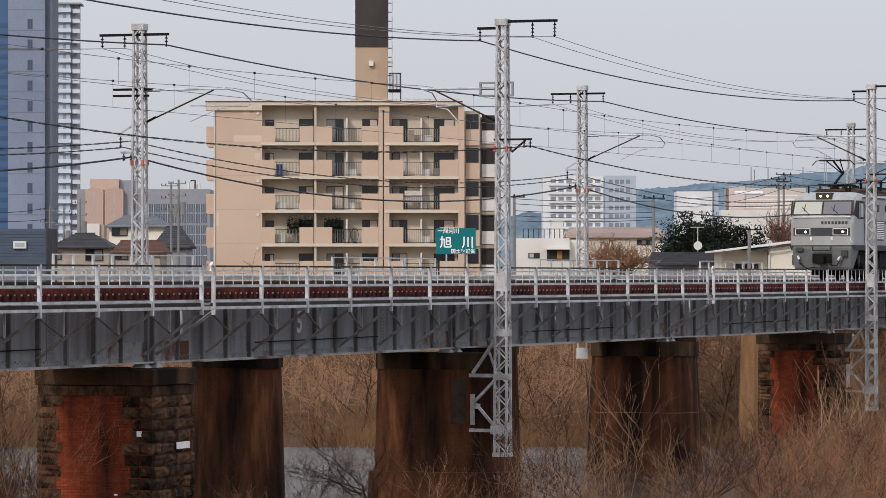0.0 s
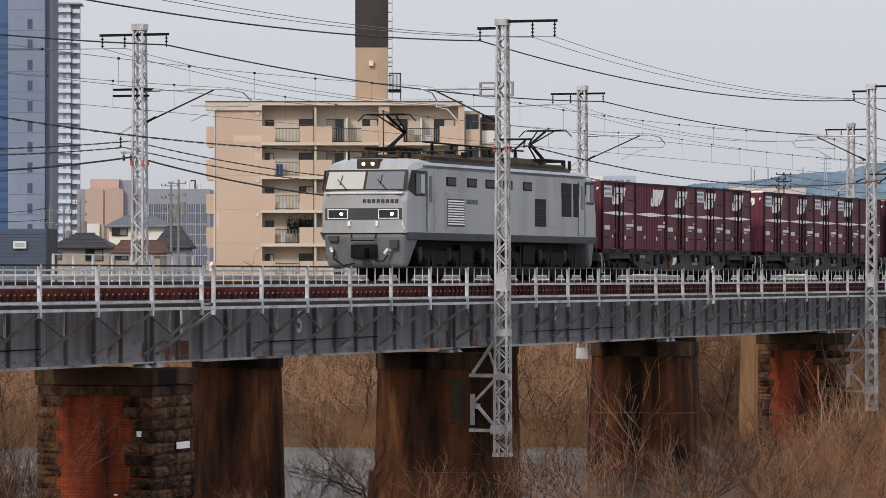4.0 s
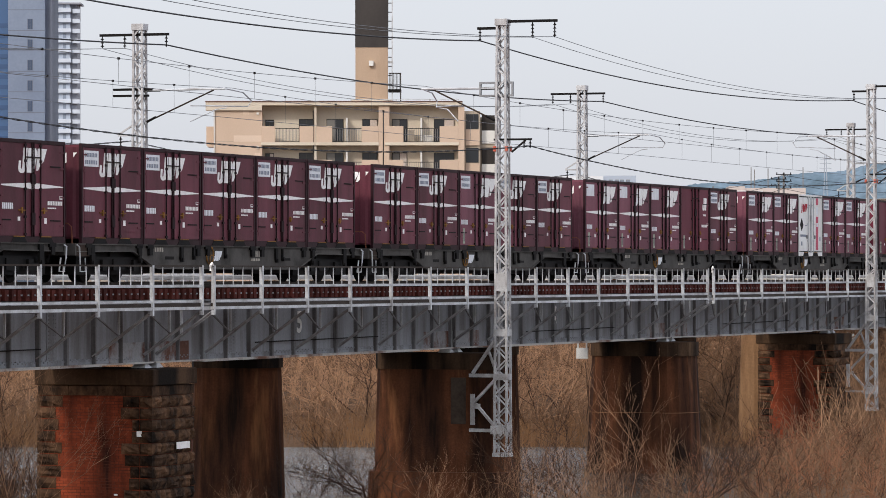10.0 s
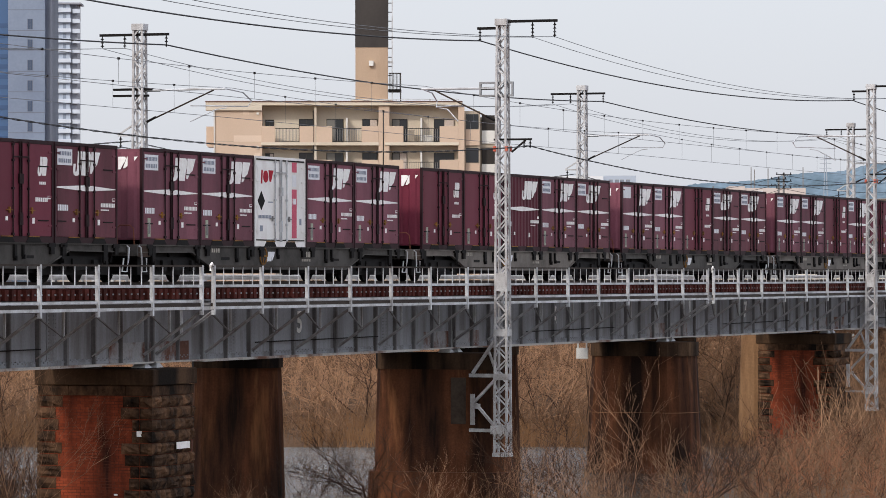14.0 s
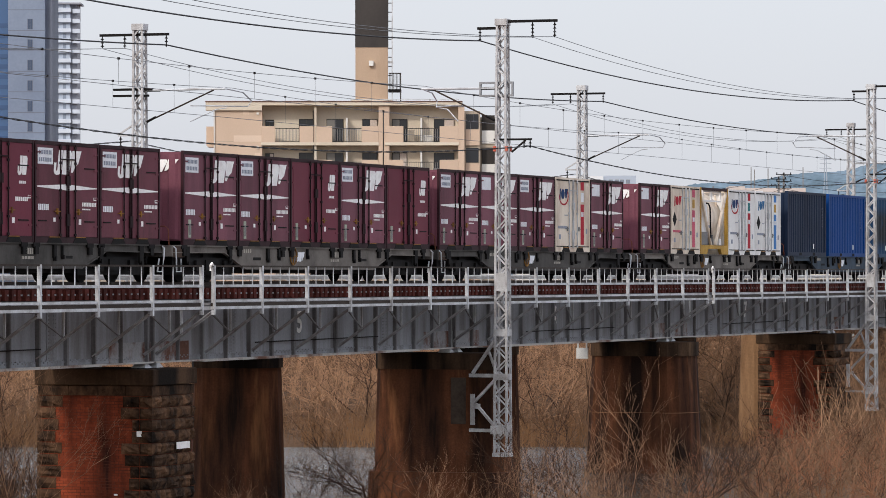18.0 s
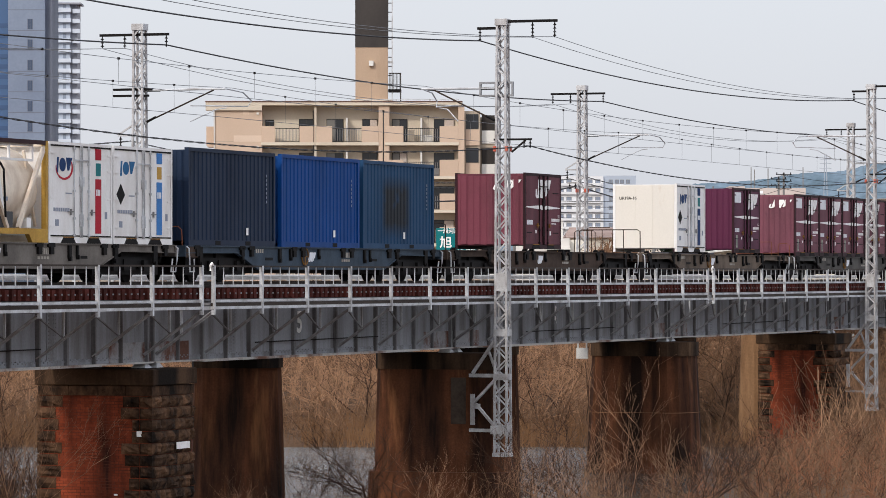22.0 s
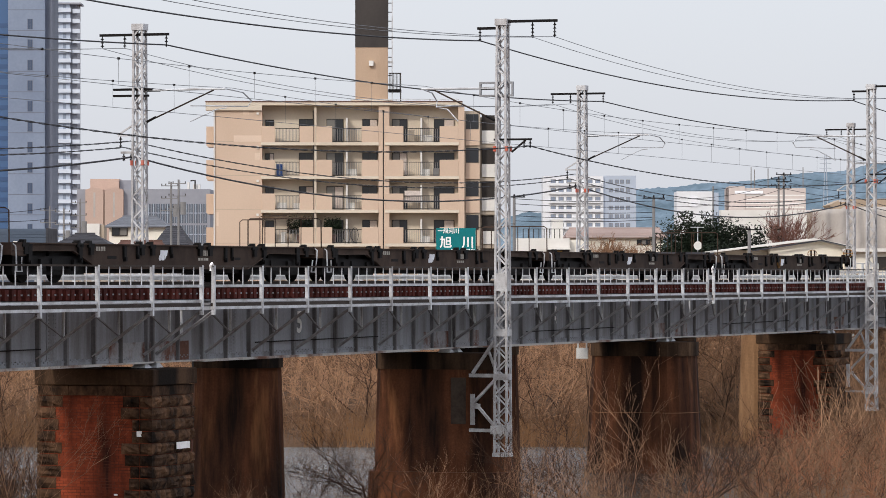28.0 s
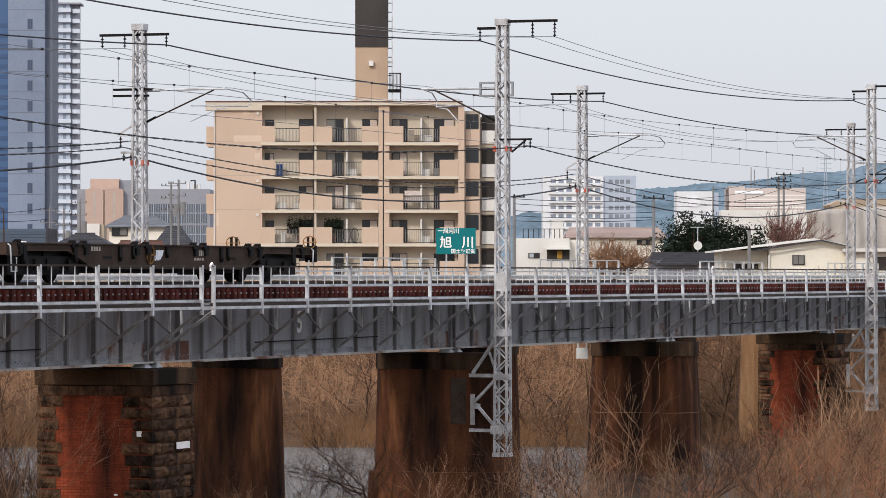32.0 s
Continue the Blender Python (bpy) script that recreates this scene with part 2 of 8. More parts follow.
MAROON_PURPLE = mat("plum_container_paint", rgb(92, 42, 68), 0.5, 0, rgb(68, 38, 54), 0.5, 0.7, 22, 0.06, 0.05, 0.4)
PLATE = mat("pale_notice_board", rgb(236, 238, 242), 0.6, 0, rgb(200, 200, 206), 0.4, 3, 30, 0.05, 0.05)
INK = mat("blue_grey_ink", rgb(146, 152, 166), 0.7, 0, None, 0.2)
TAG_GREEN = mat("pale_green_tag", rgb(170, 178, 160), 0.6, 0, rgb(130, 134, 122), 0.5, 5)
CREAM = mat("cream_container_paint", rgb(234, 221, 204), 0.5, 0, rgb(150, 118, 92), 0.65, 1.1, 20, 0.05, 0.05, 0.4)
WHITE_BOX = mat("white_container_paint", rgb(242, 241, 240), 0.5, 0, rgb(170, 154, 136), 0.35, 1.1, 20, 0.04, 0.05, 0.4)
NAVY = mat("dark_navy_container_paint", rgb(28, 43, 66), 0.5, 0, rgb(22, 30, 44), 0.5, 0.7, 22, 0.06, 0.05, 0.4)
BLUE = mat("bright_blue_container_paint", rgb(8, 66, 134), 0.5, 0, rgb(20, 52, 94), 0.5, 0.7, 22, 0.06, 0.05, 0.4)
BLUE_OLD = mat("faded_blue_container_paint", rgb(34, 70, 104), 0.5, 0, rgb(28, 54, 80), 0.5, 0.7, 22, 0.06, 0.05, 0.4)
def soot_patch(m):
    """A soft dark scorch in the middle of a container's side."""
    n, l = m.node_tree.nodes, m.node_tree.links
    b = n["Principled BSDF"]
    colour = b.inputs["Base Color"].links[0].from_socket
    tc, sep, ns = n.new("ShaderNodeTexCoord"), n.new("ShaderNodeSeparateXYZ"), n.new("ShaderNodeTexNoise")
    ns.inputs["Scale"].default_value, ns.inputs["Detail"].default_value = 1.6, 6
    l.new(tc.outputs["Object"], sep.inputs[0])
    l.new(tc.outputs["Object"], ns.inputs["Vector"])
    made = []
    for axis, mid, half in (("X", -0.2, 1.15), ("Z", 1.25, 0.78)):
        sh, ab, mr = n.new("ShaderNodeMath"), n.new("ShaderNodeMath"), n.new("ShaderNodeMapRange")
        sh.operation, sh.inputs[1].default_value, ab.operation = "SUBTRACT", mid, "ABSOLUTE"
        mr.inputs["From Min"].default_value, mr.inputs["From Max"].default_value = half + 0.18, half - 0.3
        l.new(sep.outputs[axis], sh.inputs[0])
        l.new(sh.outputs[0], ab.inputs[0])
        l.new(ab.outputs[0], mr.inputs["Value"])
        made.append(mr)
    both, wear, mx = n.new("ShaderNodeMath"), n.new("ShaderNodeMapRange"), n.new("ShaderNodeMix")
    both.operation, mx.data_type = "MULTIPLY", "RGBA"
    l.new(made[0].outputs["Result"], both.inputs[0])
    l.new(made[1].outputs["Result"], both.inputs[1])
    wear.inputs["From Min"].default_value, wear.inputs["From Max"].default_value = 0.18, 0.42
    l.new(ns.outputs["Fac"], wear.inputs["Value"])
    fac = n.new("ShaderNodeMath")
    fac.operation = "MULTIPLY"
    l.new(both.outputs[0], fac.inputs[0])
    l.new(wear.outputs["Result"], fac.inputs[1])
    mx.inputs["B"].default_value = rgb(38, 42, 48)
    l.new(fac.outputs[0], mx.inputs["Factor"])
    l.new(colour, mx.inputs["A"])
    l.new(mx.outputs["Result"], b.inputs["Base Color"])


soot_patch(BLUE_OLD)
PINK = mat("pink_band", rgb(206, 96, 118), 0.6)
RED = mat("red_band", rgb(176, 34, 52), 0.6)
NAVY_BAND = mat("navy_band", rgb(30, 62, 108), 0.6)
# warm tone of the sunlit end put into the colour, plus rust
SUN_TONED_END = mat("sun_toned_end_wall_paint", rgb(226, 221, 212), 0.6, 0, rgb(176, 138, 96), 0.6, 0.9, 20, 0.03, 0.03, 0.35, 0, (0.54, 0.74))
SKYBLUE_DARK = mat("mid_blue_marking", rgb(46, 104, 150), 0.6)
SKYBLUE = mat("blue_band", rgb(70, 130, 196), 0.6)
OCHRE = mat("ochre_frame_paint", rgb(190, 150, 70), 0.55, 0, rgb(130, 96, 50), 0.6, 1.5)
WAGON_GREY = mat("wagon_grey_paint", rgb(80, 77, 74), 0.6, 0, rgb(40, 37, 35), 0.85, 1.0, 20, 0.1, 0.1, 1, 0.25)
LOCO = mat("silver_locomotive_paint", rgb(172, 174, 175), 0.42, 0.1, rgb(138, 137, 134), 0.6, 0.9, 20, 0.04, 0.03, 0.1)
LOCO_DARK = mat("slate_grey_paint", rgb(92, 98, 104), 0.5, 0, rgb(70, 68, 68), 0.5, 0.8)
LOCO_BAND = mat("charcoal_band", rgb(74, 76, 80), 0.5)
ROOF_RUST = mat("dusty_brown_roof", rgb(78, 65, 49), 0.8, 0, rgb(34, 30, 27), 0.8, 1.5, 20, 0.15, 0.2)
GLASS = glassy("dark_glass", rgb(34, 38, 44))
GLASS_PALE = glassy("pale_glass", rgb(170, 178, 182), 0.15)
BEIGE = mat("beige_tile_wall", rgb(203, 180, 160), 0.75, 0, rgb(188, 164, 144), 0.5, 0.15, 8, 0.03, 0.05)
BEIGE_NEW = mat("newer_beige_tiles", rgb(214, 193, 174), 0.75, 0, rgb(203, 181, 161), 0.5, 0.6, 8, 0.03, 0.05)
BEIGE_PALE = mat("cream_rendered_wall", rgb(212, 201, 184), 0.8, 0, rgb(186, 170, 152), 0.5, 0.3, 8, 0.04, 0.05)
# beige darkened to carry the shade of recessed and side walls
SHADE_WALL = mat("shaded_beige_wall", rgb(176, 164, 148), 0.8, 0, rgb(150, 136, 122), 0.5, 0.3, 8, 0.04)
FRAME_DARK = mat("dark_window_frame", rgb(60, 56, 54), 0.5, 0.2)
WHITE_WALL = mat("white_wall", rgb(222, 220, 215), 0.8, 0, rgb(196, 191, 184), 0.5, 0.2, 6, 0.03)
CREAM_WALL = mat("cream_wall", rgb(233, 228, 216), 0.8, 0, rgb(212, 202, 182), 0.5, 0.4, 6, 0.03)
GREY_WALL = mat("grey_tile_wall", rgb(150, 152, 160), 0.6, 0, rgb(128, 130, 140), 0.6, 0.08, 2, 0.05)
BLUE_GLASS = glassy("blue_curtain_wall", rgb(66, 96, 136), 0.1)
BROWN_WALL = mat("brown_tile_wall", rgb(190, 166, 153), 0.8, 0, rgb(172, 148, 136), 0.5, 0.15, 5, 0.04)
ROOF_GREY = mat("grey_roof_tiles", rgb(70, 70, 75), 0.7, 0, rgb(48, 48, 52), 0.6, 0.8, 6, 0.12)
TAN_WALL = mat("tan_rendered_wall", rgb(176, 166, 154), 0.85, 0, rgb(140, 130, 120), 0.6, 0.5, 6, 0.05)
ROOF_BROWN = mat("red_brown_roof_tiles", rgb(106, 80, 72), 0.7, 0, rgb(72, 56, 52), 0.6, 0.8, 6, 0.12)
CHIMNEY_BLACK = mat("sooty_dark_concrete", rgb(72, 68, 66), 0.85, 0, rgb(50, 48, 48), 0.6, 0.3, 4, 0.06, 0.1, 0.3)
TEAL = mat("teal_sign_face", rgb(20, 118, 122), 0.5, 0, rgb(16, 98, 104), 0.3, 2)
POLE_GREY = mat("pole_concrete", rgb(132, 131, 131), 0.8, 0, None, 0.3, 1)
LEAF = mat("evergreen_leaves", rgb(36, 46, 33), 0.7, 0, rgb(17, 24, 18), 0.9, 1.2, 6, 0.3, 0, 1, 0.2)
TARP = mat("grey_scaffold_net", rgb(186, 180, 174), 0.9, 0, rgb(150, 144, 140), 0.6, 0.2, 4, 0.05)
RED_OXIDE = mat("red_marker_paint", rgb(196, 92, 70), 0.7, 0, rgb(180, 150, 140), 0.6, 6)
BAR_DARK = mat("blackened_lock_bar", rgb(34, 20, 24), 0.6, 0.1, rgb(58, 34, 36), 0.5, 2.0)
LATCH_OCHRE = mat("worn_ochre_latch_paint", rgb(150, 108, 52), 0.65, 0, rgb(70, 50, 38), 0.85, 3.0)
STENCIL = mat("faded_stencil_paint", rgb(176, 170, 160), 0.7, 0, rgb(110, 102, 96), 0.7, 4.0)
RAIL_RUST = mat("rusty_orange_handrail", rgb(128, 78, 58), 0.7, 0, rgb(74, 50, 42), 0.6, 3.0)
WAGON_PALE = mat("pale_wagon_grey_paint", rgb(118, 112, 106), 0.6, 0, rgb(56, 51, 48), 0.6, 1.2, 20, 0.1, 0.1, 1, 0.1)
WAGON_TAN = mat("brown_grey_wagon_paint", rgb(112, 98, 86), 0.65, 0, rgb(54, 46, 40), 0.8, 1.0, 20, 0.1, 0.1, 1, 0.1)
WAGON_BLUE = mat("blue_grey_wagon_paint", rgb(60, 74, 88), 0.6, 0, rgb(38, 43, 48), 0.6, 1.2, 20, 0.1, 0.1, 1, 0.1)
WAGON_BROWN = mat("dirty_brown_wagon_paint", rgb(70, 56, 48), 0.75, 0, rgb(36, 30, 27), 0.7, 1.2, 20, 0.12, 0.1, 1, 0.2)

# ---- ground, river and banks ----
J0, SPAN = 98.95, 23.2            # a pier of the near bridge, and the length of a span


def ground_height(d, r):
    steps = [(-900, -1.5), (14, -1.6), (60, -7.0), (112, -7.2), (124, -7.9), (170, -8.2), (174, -6.9), (186, -6.2), (232, -3.2), (262, -1.6), (300, -1.5), (9000, -1.5)]
    for (a, za), (b, zb) in zip(steps, steps[1:]):
        if d <= b:
            z = za + (zb - za) * (d - a) / (b - a)
            break
    if 60 < d < 300:
        z += 0.35 * noise.noise((d * 0.12, r * 0.12, 0)) + 0.18 * noise.noise((d * 0.5, r * 0.5, 3))
    if 100 < d < 180 and r > 0:
        u = min(max((r / d - 0.073) / 0.01, 0), 1) * min(1, (d - 100) / 12) * min(1, max(0, (164 - d) / 6))
        z += (max(z, -6.75 + 0.3 * noise.noise((d * 0.2, r * 0.3, 8))) - z) * u * u * (3 - 2 * u)
    return z


def make_ground():
    ds = [-900, -200, 0, 14, 40, 60] + [64 + 4 * i for i in range(15)] + [122 + 3 * i for i in range(17)] + [172 + 2 * i for i in range(10)] + [194 + 6 * i for i in range(18)] + [330, 500, 1200, 4800]
    rs = [-4000, -600, -150, -60] + [-45 + 3 * i for i in range(31)] + [60, 150, 600, 4000]
    m = Mesh()
    m.v = [tuple(town(d, r, ground_height(d, r))) for d in ds for r in rs]
    n = len(rs)
    m.f = [(i * n + j, i * n + j + 1, (i + 1) * n + j + 1, (i + 1) * n + j) for i in range(len(ds) - 1) for j in range(n - 1)]
    solid("ground", m, MUD, "brown river bank and town ground", "ground", kind="structure", smooth=True)
    w = Mesh()
    q = [(116, -700), (116, 700), (176, 700), (176, -700)]
    w.hull([town(d, r, -7.3) for d, r in q], [town(d, r, -7.0) for d, r in q])
    solid("water", w, WATER, "grey rippled river water", "water", kind="structure")


make_ground()


# ---- near bridge ----
def bridge_span(k):
    """A riveted deck girder span with sleepers, rails, walkway and railing; the first is built, the rest copied."""
    s = thing("girder_span", "grey riveted plate girder bridge span on masonry piers", "bridge", group="bridge spans")
    L = SPAN - 0.1
    for y, out in ((-1.0, -1), (1.0, 1)):
        g = part("girder", Mesh().box(0.05, L, y - 0.012, y + 0.012, -2.06, -0.5), STEEL, s)
        part("top_flange", Mesh().box(0.05, L, y - 0.2, y + 0.2, -0.5, -0.46), STEEL, g)
        part("bottom_flange", Mesh().box(0.05, L, y - 0.21, y + 0.21, -2.10, -2.06).box(3.2, L - 3.2, y - 0.21, y + 0.21, -2.125, -2.10), FLANGE, g)
        part("flange_angle", Mesh().box(0.05, L, y + out * 0.012, y + out * 0.024, -2.06, -1.93).box(0.05, L, y + out * 0.012, y + out * 0.024, -0.62, -0.5), STEEL, g)
    for xa, xb in ((0.05, 2.6), (L - 2.4, L)):
        part("end_panel", Mesh().box(xa, xb, -1.0285, -1.0245, -2.055, -1.55), RUST_PANEL, s, "rust-stained web plate over the bearing")
    st = Mesh().box(-0.045, 0.045, -1.11, -1.013, -2.06, -0.5).box(-0.055, 0.055, -1.03, -1.013, -2.06, -0.5).data("stiffener", STEEL_SHADED)
    for i in range(15):
        o = part("stiffener", st, STEEL_SHADED, s)
        o.location.x = 0.16 + 1.63 * i
    for x in (5.55, 17.3):
        p = part("splice_plate", Mesh().box(x - 0.28, x + 0.28, -1.034, -1.012, -1.92, -0.63), STEEL, s)
        rv = Mesh()
        for c in (-0.2, -0.1, 0.1, 0.2):
            for j in range(13):
                rv.box(x + c - 0.015, x + c + 0.015, -1.05, -1.034, -1.88 + 0.095 * j, -1.85 + 0.095 * j)
        tagged(part("rivets", rv, STEEL, p), kind="stuff")
    rv = Mesh()
    for i in range(190):
        x = 0.2 + i * 0.1205
        rv.box(x, x + 0.035, -1.045, -1.022, -1.99 + 0.045 * (i % 2), -1.955 + 0.045 * (i % 2))
    tagged(part("rivets", rv, STEEL, s), kind="stuff")
    part("pipe", Mesh().tube((6.9, -1.16, -1.66), (16.4, -1.16, -1.63), 0.018, n=6), DARK, s, "thin dark pipe along the girder")
    brace = Mesh().beam((0, -1, -0.7), (0, 1, -1.9), 0.08, 0.08).beam((0, 1, -0.7), (0, -1, -1.9), 0.08, 0.08).data("cross_brace", STEEL)
    for i in range(7):
        part("cross_brace", brace, STEEL, s).location.x = 0.4 + 3.26 * i
    # sleepers and rails
    sl = Mesh().box(-0.1, 0.1, -1.28, 1.28, -0.44, -0.17).data("sleeper", SLEEPER)
    bolts = Mesh()
    for i in range(61):
        o = part("sleeper", sl, SLEEPER, s)
        o.location = (0.2 + 0.38 * i, 0.02 * math.sin(i * 2.3), 0.008 * math.sin(i * 1.7))
        bolts.box(0.175 + 0.38 * i, 0.225 + 0.38 * i, -1.325, -1.3, -0.32, -0.28)
    tagged(part("bolts", bolts, RAILING_DULL, s), kind="stuff")
    for y in (-0.53, 0.53):
        part("rail", Mesh().slab([(y - .06, -.15), (y + .06, -.15), (y + .015, -.12), (y + .015, -.045), (y + .034, -.04), (y + .034, 0), (y - .034, 0), (y - .034, -.04), (y - .015, -.045), (y - .015, -.12)], "x", 0, SPAN), RAIL, s)
    for y in (-1.0, 1.0):
        for x in (0.35, L - 0.3):
            part("bearing", Mesh().hull([(x - .22, y - .2, -2.22), (x + .22, y - .2, -2.22), (x + .22, y + .2, -2.22), (x - .22, y + .2, -2.22)], [(x - .1, y - .14, -2.1), (x + .1, y - .14, -2.1), (x + .1, y + .14, -2.1), (x - .1, y + .14, -2.1)]), RAILING, s)
    return s


def walkway_unit(first):
    """The walkway of one span beside the near girder, with brackets and railing."""
    w = thing("walkway", "galvanised steel side walkway with a railing along the bridge", "walkway", group="walkways")
    n, pitch = 7, 3.265
    x0 = 0.4 if first else 0.08
    x1 = x0 + n * pitch - (0.0 if first else 0.12)
    post = Mesh().box(-0.04, 0.04, -2.735, -2.72, -0.84, 0.44).box(-0.04, -0.026, -2.72, -2.64, -0.84, 0.44).data("post", RAILING)
    arm = Mesh().box(-0.04, 0.04, -2.72, -1.02, -0.72, -0.62).data("bracket_arm", STEEL)
    strut = Mesh().beam((0, -2.62, -0.76), (0, -1.04, -1.86), 0.085, 0.02).beam((0.036, -2.62, -0.79), (0.036, -1.04, -1.89), 0.014, 0.07).data("strut", STEEL_LIGHT)
    knee = Mesh().beam((0, -2.6, -0.78), (3.2, -1.78, -1.32), 0.036, 0.036).data("knee_brace", STEEL_SHADED)
    hang = Mesh().box(-0.03, 0.03, -1.80, -1.75, -1.36, -0.66).data("hanger", RAILING)
    for i in range(n + (1 if first else 1)):
        x = x0 + pitch * i
        if x > x1 + 0.1:
            x = x1
        for nm, me, ma in (("post", post, RAILING), ("bracket_arm", arm, STEEL), ("strut", strut, STEEL_LIGHT), ("hanger", hang, RAILING)):
            o = part(nm, me, ma, w)
            o.location.x = x
        if i < n:
            o = part("knee_brace", knee, STEEL_SHADED, w)
            o.location.x = x
    bal = Mesh().box(-0.014, 0.014, -2.70, -2.68, -0.08, 0.41).data("baluster", RAILING)
    for i in range(n):
        for j in range(1, 5):
            o = part("baluster", bal, RAILING, w)
            o.location.x = x0 + pitch * (i + j / 5)
    part("top_rail", Mesh().box(x0 - 0.05, x1 + 0.05, -2.715, -2.665, 0.40, 0.445), RAIL, w, "rust-brown top rail")
    if first:
        part("end_cap", Mesh().path([(x0 - 0.22, -2.69, 0.3), (x0 - 0.22, -2.69, 0.44), (x0 - 0.12, -2.69, 0.5), (x0 - 0.04, -2.69, 0.44)], 0.035), WHITE_PAINT, w, "white rail end cap")
    part("toe_rail", Mesh().box(x0 - 0.05, x1 + 0.05, -2.71, -2.695, -0.125, -0.055), RAILING, w)
    part("edge_channel", Mesh().box(x0 - 0.05, x1 + 0.05, -2.712, -2.69, -0.515, -0.45), RAILING, w)
    part("edge_channel", Mesh().box(x0 - 0.05, x1 + 0.05, -2.714, -2.62, -0.70, -0.625), RAILING, w)
    # dark strip put in as the shadow between the two channels
    part("kick_strip", Mesh().box(x0 - 0.05, x1 + 0.05, -2.68, -2.64, -0.62, -0.53), RAIL, w, "dark strip for the shadow gap between the channels")
    for j in range(5):
        y = -2.6 + 0.24 * j
        part("walkway_board", Mesh().box(x0 - 0.05, x1 + 0.05, y, y + 0.21, -0.59, -0.545), RAILING_DULL, w)
    return w


spans = []
for k in range(-1, 4):
    if not spans:
        sp = bridge_span(k)
        sp.location.x = J0 + SPAN * k
        spans.append(sp)
    else:
        spans.append(copy_thing(spans[0], pose(J0 + SPAN * k, 0, 0)))
units = []
for k in range(-1, 4):
    first = k % 2 == 0
    base = J0 + SPAN * k
    same = [u for u, f in units if f == first]
    if same:
        units.append((copy_thing(same[0], pose(base, 0, 0)), first))
    else:
        u = walkway_unit(first)
        u.location.x = base
        units.append((u, first))

# girder numbers
DIGIT = mat("white_numeral", rgb(232, 232, 230), 0.7, 0, None, 0.15)


def girder_number(text, x):
    cu = bpy.data.curves.new("girder_number", "FONT")
    cu.body, cu.size, cu.extrude, cu.offset = text, 0.84, 0.004, 0.02
    cu.align_x = "CENTER"
    ob = new("girder_number", cu)
    dg = bpy.context.evaluated_depsgraph_get()
    me = bpy.data.meshes.new_from_object(ob.evaluated_get(dg))
    bpy.data.objects.remove(ob)
    me.materials.clear()
    me.materials.append(DIGIT)
    return me


for k, text in ((0, "5"), (1, "6"), (2, "7")):
    o = part("numeral", girder_number(text, 0), DIGIT, spans[k + 1], "white painted numeral " + text)
    o.matrix_local = pose(10.25 if text == "6" else 10.45, -1.04, -1.42, 90, 0, 0)


# ---- far bridge, seen over and between the near one ----
FAR = 6.2


def far_span():
    s = thing("girder_span", "grey plate girder bridge span of the farther track", "bridge", group="farther bridge spans")
    L = SPAN - 0.1
    for y in (FAR - 1.0, FAR + 1.0):
        part("girder", Mesh().box(0.05, L, y - 0.015, y + 0.015, -2.06, -0.5).box(0.05, L, y - 0.2, y + 0.2, -0.5, -0.46).box(0.05, L, y - 0.2, y + 0.2, -2.1, -2.06), STEEL, s)
    st = Mesh().box(-0.045, 0.045, FAR - 1.11, FAR - 1.016, -2.06, -0.5).data("stiffener", STEEL)
    for i in range(15):
        part("stiffener", st, STEEL, s).location.x = 0.16 + 1.63 * i
    sl = Mesh()
    for i in range(61):
        sl.box(0.1 + 0.38 * i, 0.3 + 0.38 * i, FAR - 1.28, FAR + 1.28, -0.44, -0.17)
    tagged(part("sleepers", sl, SLEEPER, s), kind="stuff")
    for y in (FAR - 0.53, FAR + 0.53):
        part("rail", Mesh().box(0, SPAN, y - 0.035, y + 0.035, -0.16, 0), RAIL, s)
    part("walkway_deck", Mesh().box(0, L, FAR + 1.3, FAR + 2.3, -0.6, -0.54), RAILING, s)
    for i in range(8):
        x = 0.1 + 3.26 * i
        part("post", Mesh().box(x - 0.04, x + 0.04, FAR + 2.27, FAR + 2.33, -0.6, 0.36), WHITE_STEEL, s)
    for z, e in ((0.34, 0.025), (0.09, 0.05), (-0.2, 0.03)):
        part("rail_bar", Mesh().box(0.0, L, FAR + 2.24, FAR + 2.29, z - e, z + e), WHITE_STEEL, s)
    for a, b in ((0.0, 3.4), (15.8, 23.1)):
        rf = part("refuge_railing", Mesh().box(a, b, FAR + 3.0, FAR + 3.04, 0.81, 0.85), WHITE_STEEL, s, "raised white railing of a refuge platform")
        part("middle_bar", Mesh().box(a, b, FAR + 3.0, FAR + 3.04, 0.38, 0.42), WHITE_STEEL, rf)
        part("refuge_deck", Mesh().box(a, b, FAR + 2.3, FAR + 3.1, -0.6, -0.54), RAILING, rf)
        n = 3 if b < 5 else 6
        for i in range(n):
            x = a + 0.05 + (b - a - 0.1) * i / (n - 1)
            part("post", Mesh().box(x - 0.04, x + 0.04, FAR + 2.98, FAR + 3.05, -0.56, 0.82), WHITE_STEEL, rf)
    part("pipe", Mesh().tube((0, FAR + 2.15, 0.17), (SPAN, FAR + 2.15, 0.17), 0.045), WHITE_STEEL, s, "white pipe along the walkway")
    return s


WHITE_STEEL = mat("white_painted_steel", rgb(206, 206, 204), 0.5, 0, rgb(150, 144, 138), 0.6, 1.2)
fs = far_span()
fs.location.x = J0
for k in list(range(1, 7)):
    copy_thing(fs, pose(J0 + SPAN * k, 0, 0))


